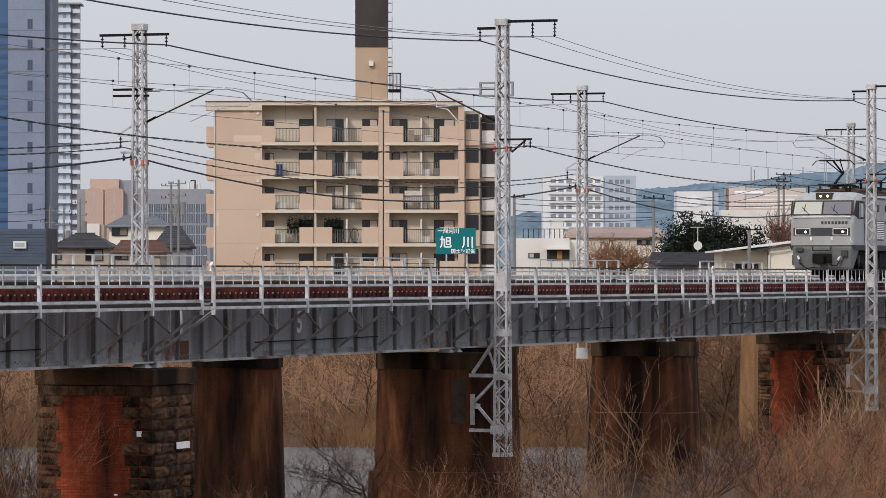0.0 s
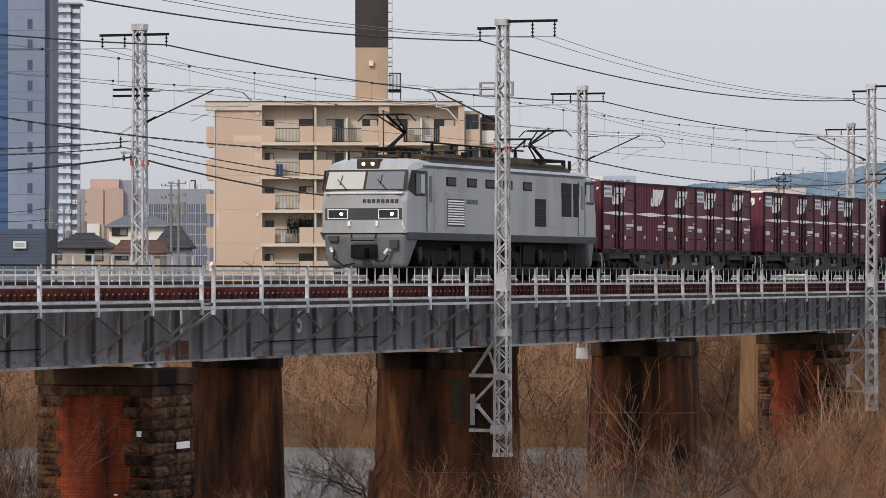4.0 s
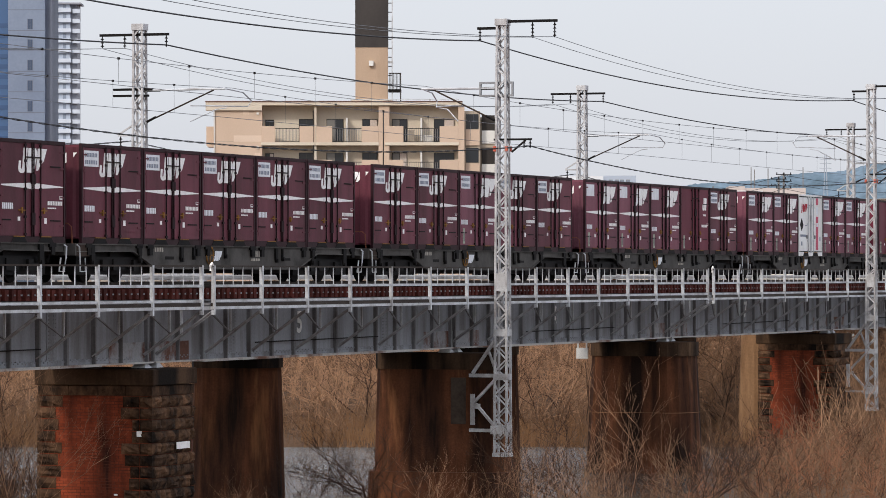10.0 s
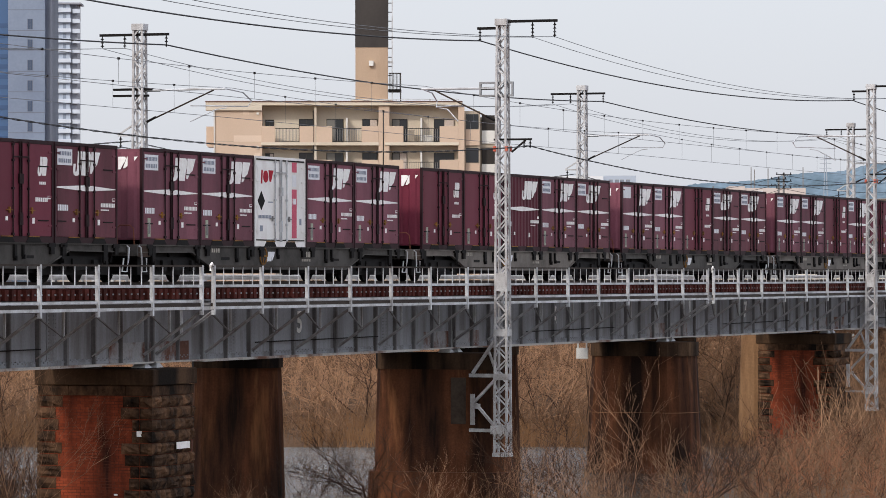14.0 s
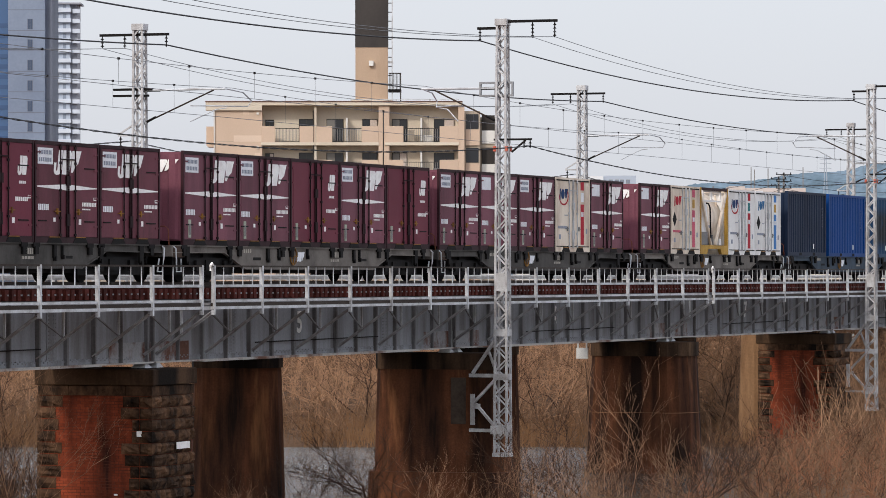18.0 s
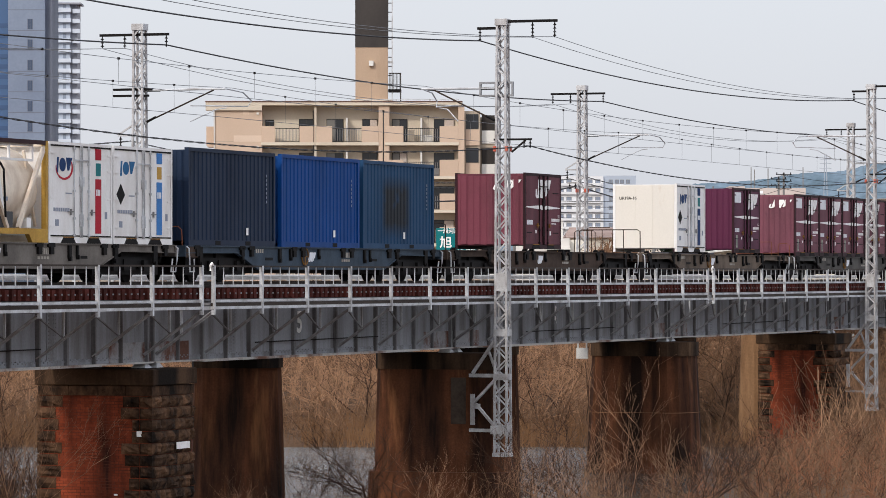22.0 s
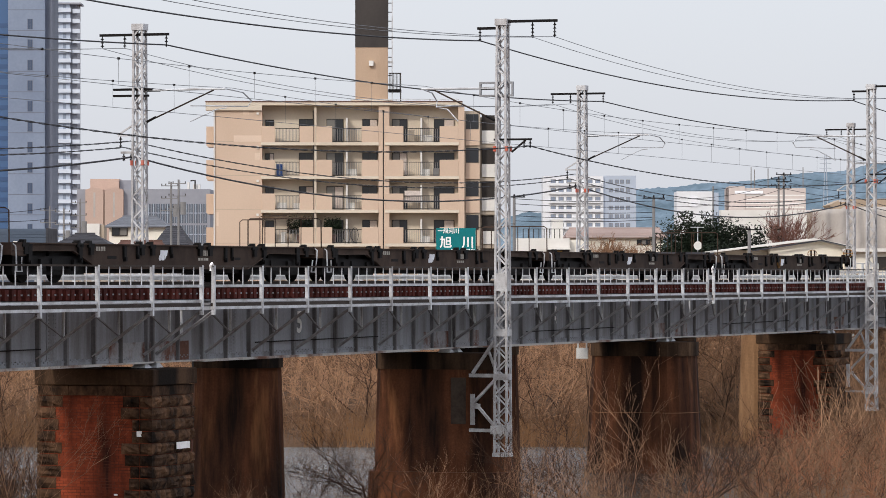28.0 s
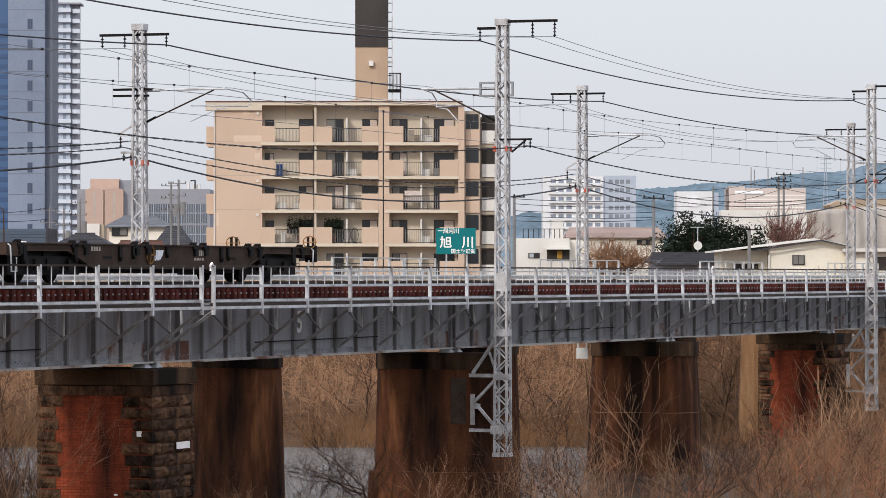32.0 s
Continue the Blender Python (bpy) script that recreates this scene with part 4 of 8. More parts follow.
        part("body", Mesh().box(-hl + 0.06, hl - 0.06, -w + 0.05, w - 0.05, 0.12, H - 0.06), paint, c)
        rib = corrugated("y", -w + 0.048, -hl + 0.12, hl - 0.12, 0.15, H - 0.1, 0.277, 0.024)
        part("corrugated_side", rib, paint, c)
        er = corrugated("x", -hl + 0.058, -w + 0.12, w - 0.12, 0.15, H - 0.1, 0.277, 0.036)
        part("corrugated_end", er, paint, c)
        for sx in (-1, 1):
            for sy in (-1, 1):
                part("corner_post", Mesh().box(sx * (hl - .12), sx * hl, sy * (w - .12), sy * w, 0, H), paint, c)
        for sy in (-1, 1):
            part("side_sill", Mesh().box(-hl + .12, hl - .12, sy * (w - .1), sy * w, 0, 0.15), paint, c)
            part("top_rail", Mesh().box(-hl + .12, hl - .12, sy * (w - .08), sy * w, H - .1, H), paint, c)
        for x in (-1.05, 1.05):
            part("fork_pocket", Mesh().box(x - 0.18, x + 0.18, -w - 0.004, -w + 0.05, 0.02, 0.13), DARK, c)
        if key == "1":
            em = Mesh()
            for q in range(11):
                em.box(-hl - 0.006, -hl + 0.002, -0.75, -0.66, 1.1 + 0.12 * q, 1.19 + 0.12 * q)
            tagged(part("lettering", em, PLATE, c), kind="stuff")
        mark("serial_lettering", [[(2.38, 1.2 + 0.12 * i), (2.42, 1.2 + 0.12 * i), (2.42, 1.27 + 0.12 * i), (2.38, 1.27 + 0.12 * i)] for i in range(7)], INK, c, -w + 0.01)
        mark("tag", [[(0.95 - (0.6 if key == "3" else 0), 0.3), (1.1 - (0.6 if key == "3" else 0), 0.3), (1.1 - (0.6 if key == "3" else 0), 0.5), (0.95 - (0.6 if key == "3" else 0), 0.5)]], WHITE_PAINT, c, -w + 0.01)
        out[key] = c
    # tank in an ochre frame
    c = thing("tank_container", "cream tank in an open ochre steel frame", "container")
    h, w = CL / 2, CW / 2
    tank = Mesh().tube((-h + 0.3, 0, 1.3), (h - 0.3, 0, 1.3), 1.08, n=24)
    part("tank", tank, CREAM, c, smooth=True)
    for sx in (-1, 1):
        for sy in (-1, 1):
            part("corner_post", Mesh().box(sx * (h - .12), sx * h, sy * (w - .12), sy * w, 0, CH), OCHRE, c)
        part("end_beam", Mesh().box(sx * (h - .12), sx * h, -w + .12, w - .12, 0, .18).box(sx * (h - .12), sx * h, -w + .12, w - .12, CH - .14, CH), CREAM, c)
    for sy in (-1, 1):
        part("side_sill", Mesh().slab([(-h + .12, 0.0), (-1.0, 0.0), (-0.8, 0.2), (0.8, 0.2), (1.0, 0.0), (h - .12, 0.0), (h - .12, 0.34), (-h + .12, 0.34)], "y", min(sy * (w - .12), sy * w), max(sy * (w - .12), sy * w)), OCHRE, c, "ochre bottom sill with a fork opening")
        part("top_rail", Mesh().box(-h + .12, h - .12, sy * (w - .1), sy * w, CH - .1, CH), MAROON_DARK, c, "dark top rail")
        for sx in (-1, 1):
            part("brace", Mesh().beam((sx * (h - .1), sy * (w - .06), CH - 0.15), (sx * 0.3, sy * (w - .06), 0.34), 0.09, 0.1), CREAM, c)
            part("inner_brace", Mesh().beam((sx * 1.1, sy * (w - .3), CH - 0.25), (sx * (h - 0.2), sy * (w - .25), 0.4), 0.06, 0.06), CREAM, c)
    part("upper_frame", Mesh().box(-1.2, 1.25, -w + .1, -w + .16, 1.98, 2.04).box(-1.2, 1.25, -w + .1, -w + .16, 2.34, 2.4).box(-1.2, -1.12, -w + .1, -w + .16, 2.04, 2.34).box(1.17, 1.25, -w + .1, -w + .16, 2.04, 2.34).box(-0.1, -0.04, -w + .1, -w + .16, 2.04, 2.34), WHITE_BOX, c, "white upper frame")
    part("label_sheet", Mesh().slab([(-1.45, 0.5), (-0.2, 0.5), (-0.6, 1.95), (-1.3, 1.95)], "y", -w + .14, -w + .16), WHITE_BOX, c, "white printed sheet")
    part("valve_box", Mesh().box(-h + 0.16, -h + 1.0, -w + .02, -w + .4, 0.36, 0.84), POLE_GREY, c)
    part("valve_box", Mesh().box(-0.62, 0.1, -w + .1, -w + .4, 0.36, 0.74), LOCO_BAND, c)
    part("valve_box", Mesh().box(0.75, 0.98, -w + .04, -w + .3, 0.36, 0.6), WHITE_BOX, c)
    part("hose", Mesh().path([(-0.95, -w + .04, 1.92), (-0.75, -w + .02, 1.9), (-0.6, -w, 1.75), (-0.55, -w, 1.2), (-0.5, -w, 0.6)], 0.03), DARK, c)
    mark("lettering", bars(-0.9, 1.2, 1.0, 0.12, 7) + bars(-0.7, 1.0, 0.7, 0.1, 5), INK, c, -w + .17)
    part("walkway", Mesh().box(-h + 0.4, h - 0.4, -0.4, 0.4, CH - 0.12, CH - 0.08), RAILING, c)
    out["T"] = c
    return out


def flat_wagon(paint, label, empty, open_end=False, tail=False):
    w = thing("container_flat_wagon", label, "wagon", group="container flat wagons")
    hl = 9.85
    top = 1.82 if open_end else 1.54
    for sy in (-1, 1):
        y0, y1 = sy * 1.12, sy * 1.17
        edge = [(-hl, 0.78), (-6.4, 0.80), (-4.9, 0.36), (4.9, 0.36), (6.4, 0.80), (hl, 0.78)]
        ss = part("side_sill", Mesh().slab([(-hl, 0.98)] + edge + [(hl, 0.98)], "y", min(y0, y1), max(y0, y1)), paint, w)
        lip = Mesh().box(-hl, hl, min(sy * 1.08, sy * 1.215), max(sy * 1.08, sy * 1.215), 0.952, 0.984)
        for (xa, za), (xb, zb) in zip(edge, edge[1:]):
            lip.beam((xa, sy * 1.165, za), (xb, sy * 1.165, zb), 0.1, 0.024, (0, 0, 1))
        part("sill_flange", lip, paint, ss)
    for x, z0, z1, e in ((-8.9, 0.5, 0.95, 0.1), (-6.0, 0.56, 0.94, 0.07), (-3.3, 0.6, 0.93, 0.08), (-2.5, 0.66, 0.93, 0.05), (-0.35, 0.7, 0.93, 0.05), (3.3, 0.6, 0.93, 0.07), (3.75, 0.64, 0.93, 0.04), (6.0, 0.55, 0.94, 0.08), (8.5, 0.5, 0.95, 0.12)):
        gear = Mesh().box(x - e, x + e, -1.23, -1.17, z0, z1).box(x - e * 0.5, x + e * 0.5, -1.26, -1.17, z0 - 0.06, z0 + 0.05)
        part("brake_lever", gear, DARK, w)
    part("drain_slot", Mesh().box(-4.3, -3.75, -1.176, -1.168, 0.60, 0.68).box(4.0, 4.4, -1.176, -1.168, 0.60, 0.67), DARK, w)
    part("deck", Mesh().box(-hl, hl, -1.12, 1.12, 0.8, 0.94), paint, w)
    part("centre_sill", Mesh().box(-hl, hl, -0.25, 0.25, 0.5, 0.8), DARK, w)
    rail_paint = WAGON_BROWN if open_end else RAIL_RUST
    e = -hl - 0.04
    if open_end:
        rail = Mesh().path([(e, 1.15, 0.9), (e, 1.15, top - 0.05), (e, 1.08, top), (e, -1.02, top), (e, -1.12, top - 0.06), (e, -1.13, 0.85)], 0.02).path([(e + 0.9, 1.15, 0.9), (e + 0.9, 1.15, top + 0.06), (e + 0.9, 1.05, top + 0.1), (e + 0.9, 0.3, top + 0.1)], 0.016)
        for y in (0.7, 0.3, -0.1, -0.5):
            rail.tube((e, y, 0.9), (e, y, top), 0.015)
    else:
        rail = Mesh().path([(e, 1.15, 0.95), (e, 1.15, top - 0.05), (e, 1.08, top), (e, -0.35, top)], 0.016).path([(e, -0.62, 0.8), (e, -0.62, top - 0.13), (e, -0.7, top - 0.06), (e, -0.98, top - 0.06), (e, -1.08, top - 0.14), (e, -1.12, 0.7)], 0.017).tube((e, 1.15, 1.08), (e, -0.6, 1.08), 0.012).tube((e, -0.35, 0.9), (e, -0.35, top), 0.014)
    part("end_railing", rail, rail_paint, w, "bent tube railing across the wagon end")
    part("corner_plate", Mesh().box(-hl, -hl + 0.75, -1.2, -1.174, 0.66, 0.95), WAGON_BROWN, w)
    if tail:
        for x, y, z, foot in ((hl + 0.05, -1.14, 1.13, 0.56), (hl - 5.2, -0.98, 1.07, 0.93)):
            st = part("brake_stand", Mesh().box(x + 0.02, x + 0.14, y - 0.16, y + 0.16, foot, z - 0.1).box(x, x + 0.08, y - 0.1, y - 0.05, z - 0.12, z + 0.16).box(x, x + 0.08, y + 0.05, y + 0.1, z - 0.12, z + 0.16), DARK, w, "dark forked hand brake stand")
            part("brake_wheel", Mesh().path([(x - 0.03, y + 0.2 * math.cos(q * 0.5236), z + 0.17 * math.sin(q * 0.5236)) for q in range(13)], 0.016, 5).box(x - 0.04, x, y - 0.19, y + 0.19, z - 0.012, z + 0.012), LATCH_OCHRE, st, "worn ochre hand wheel")
    for sx in (-1, 1):
        part("end_beam", Mesh().box(sx * hl, sx * (hl + 0.08), -1.2, 1.2, 0.68, 0.98), paint, w)
        part("coupler", Mesh().box(sx * (hl + 0.08), sx * (hl + 0.34), -0.12, 0.12, 0.72, 1.0).box(sx * (hl + 0.15), sx * (hl + 0.33), -0.2, 0.2, 0.76, 0.95), DARK, w)
        if sx > 0 and not tail:
            part("hand_rail", Mesh().path([(hl, 0.35, 0.95), (hl, 0.35, top - 0.1), (hl, 0.42, top - 0.04), (hl, 1.05, top - 0.04), (hl, 1.13, top - 0.1), (hl, 1.13, 0.95)], 0.015), rail_paint, w)
        part("step", Mesh().path([(sx * (hl - 0.02), -1.2, 0.95), (sx * (hl - 0.02), -1.27, 0.9), (sx * (hl - 0.06), -1.27, 0.62), (sx * (hl - 0.12), -1.25, 0.28), (sx * (hl - 0.42), -1.25, 0.28), (sx * (hl - 0.36), -1.27, 0.62)], 0.022), RAILING, w, "pale bent step")
        part("brake_pipe", Mesh().path([(sx * (hl + 0.06), -0.5, 0.75), (sx * (hl + 0.2), -0.5, 0.5), (sx * (hl + 0.34), -0.45, 0.66)], 0.03), DARK, w)
        b = part("bogie", Mesh().box(sx * 7.1 - 1.5, sx * 7.1 + 1.5, -1.08, -0.94, 0.42, 0.66).box(sx * 7.1 - 1.5, sx * 7.1 + 1.5, 0.94, 1.08, 0.42, 0.66).box(sx * 7.1 - 0.3, sx * 7.1 + 0.3, -1.0, 1.0, 0.4, 0.78)
                 .box(sx * 7.1 - 0.35, sx * 7.1 + 0.35, -1.12, -1.08, 0.32, 0.6), DARK, w)
        for ax in (-0.95, 0.95):
            x = sx * 7.1 + ax
            part("wheelset", Mesh().tube((x, -0.6, 0.43), (x, -0.5, 0.43), 0.43, n=20).tube((x, 0.5, 0.43), (x, 0.6, 0.43), 0.43, n=20).tube((x, -0.95, 0.43), (x, 0.95, 0.43), 0.08), DARK, b)
            part("axle_box", Mesh().box(x - 0.14, x + 0.14, -1.16, -1.08, 0.3, 0.58), DARK, b)
    for i in range(5):
        for e in (0.3, CL - 0.3):
            x = -9.443 + i * SLOT + e
            part("container_lock", Mesh().box(x - 0.18, x + 0.18, -1.23, -1.0, 0.88, 0.985).box(x - 0.1, x + 0.1, -1.24, -1.17, 0.7, 0.9).box(x - 0.07, x + 0.06, -1.2, -1.06, 0.98, 1.06 if open_end else 0.984).box(x - 0.15, x + 0.0, -1.16, -1.06, 0.98, 1.025 if open_end else 0.984), DARK, w)
    if tail or not empty:
        part("brake_wheel", Mesh().path([(-1.4 + 0.24 * math.cos(a * 0.5236), -1.2, 0.72 + 0.24 * math.sin(a * 0.5236)) for a in range(13)], 0.022, 5).box(-1.62, -1.18, -1.21, -1.19, 0.70, 0.74).box(-1.42, -1.38, -1.21, -1.19, 0.5, 0.94), LATCH_OCHRE, w)
    mark("emblem", logo(-1.1, 0.6, 0.24), PLATE, w, -1.174, "white slanted emblem")
    mark("serial_lettering", bars(1.5, 0.7, 0.8, 0.15, 7, 0.35) + bars(1.5, 0.58, 0.7, 0.07, 4, 0.25), STENCIL, w, -1.174)
    mark("lettering", bars(-5.0, 0.8, 0.6, 0.11, 4, 0.35), STENCIL, w, -1.174)
    # plain black boxes stand for the gear and the shade under the deck
    part("brake_gear", Mesh().box(-5.2, 5.2, -0.8, 0.8, 0.24, 0.8).box(-9.3, -5.2, -0.93, 0.93, 0.2, 0.8).box(5.2, 9.3, -0.93, 0.93, 0.2, 0.8), DARK, w, "black filler for brake gear and shade under the deck")
    part("tank", Mesh().tube((2.6, -0.75, 0.55), (3.9, -0.75, 0.55), 0.2, n=10), DARK, w)
    return w


WAGON_PAINT = {"grey": (WAGON_GREY, "dark grey container flat wagon with fish-belly side sills", False),
               "pale": (WAGON_PALE, "light grey container flat wagon carrying containers", False),
               "blue": (WAGON_BLUE, "blue-grey container flat wagon carrying three long containers", False),
               "empty": (WAGON_BROWN, "dirty dark brown empty container flat wagon", True, True),
               "last": (WAGON_BROWN, "dirty brown empty flat wagon with ochre hand wheels", True, True, True),
               "tan": (WAGON_TAN, "brown-grey container flat wagon with a tall end railing", False, True)}
CONSIST = ["pCnpn", "pnppn", "ppppp", "ppEpp", "WWWRp", "EEJEE", "RRCEp", "WERpp", "EEREr", "EWEKW", "WDTLB"]


SEAT = [-0.08, 0.40, -0.15, -0.17, -0.24, -0.2, 0.29, 0.21, 0.22, -0.40, 0.13]      # how far each load sits from its wagon's middle


def build_train():
    made = kinds()
    used = set()

    def place(key, q, z=0.985):
        key = "R" if key == "r" else key
        m = pose(q, 0, z)
        ob = copy_thing(made[key], m) if key in used else made[key]
        used.add(key)
        ob.matrix_basis = m
        MOVING.append((ob, q, z))
        return ob

    wagons, base = [], {}
    for n in range(1, 20):
        q = Q0 - 0.757 + PITCH * (n - 1) + PITCH / 2
        key = "last" if n == 19 else "tan" if n == 14 else "empty" if n >= 13 and n != 14 and n != 15 else "blue" if n == 12 else "pale" if n in (7, 9, 11) else "grey"
        if key not in base:
            base[key] = wg = flat_wagon(*WAGON_PAINT[key])
            wg.location = (q, 0, 0)
        else:
            wg = copy_thing(base[key], pose(q, 0, 0))
        wagons.append(wg)
        MOVING.append((wg, q, 0.0))
    for n, row in enumerate(CONSIST):
        for i, key in enumerate(row):
            place(key, Q0 + PITCH * n + SEAT[n] + SLOT * i + CL / 2)
    for key, start in (("1", 224.1), ("2", 230.62), ("3", 236.99)):
        place(key, Q0 + start + 3.03)
    place("n", Q0 + 251.75 + CL / 2, 1.06)
    place("N", Q0 + 268.95 + CL / 2, 1.06)
    place("V", Q0 + 276.55 + CL / 2, 1.06)
    for i, key in enumerate("WWWpE"):
        place(key, Q0 + PITCH * 14 + SLOT * i + CL / 2)


build_train()


# ---- the electric locomotive; x runs back from its nose ----
def locomotive():
    c = thing("electric_locomotive", "silver-grey electric locomotive with lit headlamps hauling containers", "locomotive")
    LEN = 18.75

    def ring(x, w, zt, zb=1.47, cut=0.0):
        """Half outline mirrored: sill, side, eave, roof shoulder, roof."""
        half = [(w, zb), (w, min(2.6, zt - 0.5)), (w - 0.02, zt - 0.32), (w - 0.16, zt - 0.13), (w - 0.5, zt - 0.02), (0.35, zt)]
        return [(x, -y, z) for y, z in half] + [(x, y, z) for y, z in reversed(half)]

    stations = [(0.02, 1.29, 2.72), (0.10, 1.37, 2.76), (0.34, 1.41, 3.32), (0.50, 1.43, 3.62), (0.85, 1.445, 3.74), (1.3, 1.45, 3.77)]
    stations += [(LEN - x, w, z) for x, w, z in reversed(stations)]
    m = Mesh()
    rings = [ring(*s) for s in stations]
    n = len(rings[0])
    for r in rings:
        m.v += r
    for k in range(len(rings) - 1):
        for i in range(n):
            j = (i + 1) % n
            m.f.append((k * n + i, k * n + j, (k + 1) * n + j, (k + 1) * n + i))
    m.f.append(tuple(range(n))[::-1])
    m.f.append(tuple((len(rings) - 1) * n + i for i in range(n)))
    part("body", m, LOCO, c)
    part("skirt_band", Mesh().hull([(0.25, -1.40, 1.27), (LEN - 0.25, -1.40, 1.27), (LEN - 0.25, 1.40, 1.27), (0.25, 1.40, 1.27)], [(0.1, -1.455, 1.49), (LEN - 0.1, -1.455, 1.49), (LEN - 0.1, 1.455, 1.49), (0.1, 1.455, 1.49)]), LOCO_DARK, c, "slate grey lower band")
    for sx, o in ((1, 0.0), (-1, LEN)):
        f = lambda x: o + sx * x
        part("apron", Mesh().hull([(f(0.2), -1.24, 0.42), (f(0.2), 1.24, 0.42), (f(0.5), 1.3, 0.42), (f(0.5), -1.3, 0.42)],
                                  [(f(0.04), -1.34, 1.46), (f(0.04), 1.34, 1.46), (f(1.2), 1.42, 1.46), (f(1.2), -1.42, 1.46)]), LOCO_APRON, c, "grey front apron", bevel=0.12)
        part("jumper_box", Mesh().box(min(f(-0.06), f(0.06)), max(f(-0.06), f(0.06)), -1.12, -0.86, 1.0, 1.26).box(min(f(-0.05), f(0.06)), max(f(-0.05), f(0.06)), 0.82, 1.12, 1.22, 1.38), LOCO_BAND, c)
        part("hose_cock", Mesh().path([(f(0.02), -0.86, 0.92), (f(-0.14), -0.82, 0.96), (f(-0.16), -0.74, 0.84)], 0.05).path([(f(0.02), 1.02, 0.98), (f(-0.14), 1.0, 1.0), (f(-0.16), 0.94, 0.88)], 0.05), LOCO_LIGHT, c)
        cp = part("coupler", Mesh().box(f(-0.32) if sx > 0 else f(0.2), f(0.2) if sx > 0 else f(-0.32), -0.16, 0.16, 0.7, 1.02), DARK, c, bevel=0.03)
        part("coupler_pocket", Mesh().box(min(f(0.05), f(0.3)), max(f(0.05), f(0.3)), -0.42, 0.42, 0.72, 1.12), DARK, c)
        part("air_hose", Mesh().path([(f(0.02), 0.95, 0.95), (f(-0.12), 0.92, 0.7), (f(-0.14), 0.6, 0.48), (f(-0.1), 0.25, 0.55)], 0.025), DARK, c)
        part("air_hose", Mesh().path([(f(0.02), -0.3, 0.9), (f(-0.12), -0.45, 0.62), (f(-0.12), -0.7, 0.62), (f(0.02), -0.78, 0.8)], 0.025), DARK, c)
        part("front_step", Mesh().path([(f(0.04), -0.4, 1.42), (f(-0.06), -0.38, 1.24), (f(-0.06), 0.38, 1.24), (f(0.04), 0.4, 1.42)], 0.022), DARK, c)
        part("handrail", Mesh().path([(f(0.08), -1.26, 1.98), (f(0.0), -1.27, 1.7), (f(0.04), -1.33, 1.58)], 0.015), WHITE_PAINT, c)
        # band with lamps
        part("lamp_band", Mesh().box(min(f(-0.004), f(0.1)), max(f(-0.004), f(0.1)), -1.24, 1.24, 1.88, 2.22), LOCO_BAND, c, "charcoal lamp band")
        for y in (-0.82, 0.82):
            h = part("headlight", Mesh().box(min(f(-0.03), f(0.02)), max(f(-0.03), f(0.02)), y - 0.33, y + 0.33, 1.90, 2.19), WHITE_PAINT, c, "white-rimmed lamp unit")
            part("lens", Mesh().box(min(f(-0.036), f(-0.03)), max(f(-0.036), f(-0.03)), y - 0.30, y + 0.30, 1.925, 2.165), GLASS, h)
            part("bulb", Mesh().tube((f(-0.045), y - 0.12, 2.04), (f(-0.036), y - 0.12, 2.04), 0.055, n=10), LAMP if sx > 0 else DARK, h, "lit headlamp" if sx > 0 else "")
            part("marker", Mesh().box(min(f(-0.05), f(0.03)), max(f(-0.05), f(0.03)), y * 0.55 - 0.04, y * 0.55 + 0.04, 1.68, 1.82), WHITE_PAINT, c)
        # raked windscreen halves, wipers, wrapped corner glass
        for ya, yb, ma in ((-1.25, -0.04, GLASS_SCREEN), (0.04, 1.25, GLASS_REFLECTION)):
            q = [(0.105, ya, 2.80), (0.105, yb, 2.80), (0.345, yb * 0.98, 3.33), (0.345, ya * 0.98, 3.33)]
            part("windscreen", Mesh().hull([(f(a), b, z) for a, b, z in q], [(f(a - 0.03), b, z) for a, b, z in q]), ma, c, "raked windscreen pane")
            part("wiper", Mesh().tube((f(0.06), (ya + yb) / 2 - 0.1, 2.76), (f(0.16), (ya + yb) / 2 + 0.25, 3.1), 0.014).tube((f(0.13), (ya + yb) / 2 + 0.16, 2.92), (f(0.24), (ya + yb) / 2 + 0.12, 3.22), 0.012), DARK, c)
        q = [(0.05, -1.34, 2.76), (0.05, 1.34, 2.76), (0.33, 1.31, 3.39), (0.33, -1.31, 3.39)]
        part("screen_frame", Mesh().hull([(f(a + 0.06), b, z) for a, b, z in q], [(f(a + 0.035), b, z) for a, b, z in q]), FRAME_DARK, c)
        part("brow_ledge", Mesh().box(min(f(-0.03), f(0.2)), max(f(-0.03), f(0.2)), -1.27, 1.27, 2.64, 2.70), LOCO_LIGHT, c, bevel=0.02)
        for sy in (-1, 1):
            a = [(0.13, 1.395, 2.80), (0.62, 1.464, 2.6), (1.5, 1.464, 2.6), (1.5, 1.464, 3.36), (0.40, 1.43, 3.38)]
            part("cab_window_frame", Mesh().hull([(f(x), sy * (y - 0.03), z) for x, y, z in a], [(f(x), sy * (y - 0.004), z) for x, y, z in a]), FRAME_DARK, c)
            part("cab_window", Mesh().box(min(f(1.04), f(1.42)), max(f(1.04), f(1.42)), sy * 1.462, sy * 1.467, 2.68, 3.26), GLASS_PALE, c)
            part("cab_window", Mesh().box(min(f(0.62), f(0.98)), max(f(0.62), f(0.98)), sy * 1.462, sy * 1.467, 2.66, 3.28), GLASS, c)
            d = part("cab_door", Mesh().box(min(f(1.66), f(2.2)), max(f(1.66), f(2.2)), sy * 1.445, sy * 1.47, 1.54, 3.34), LOCO, c, bevel=0.01)
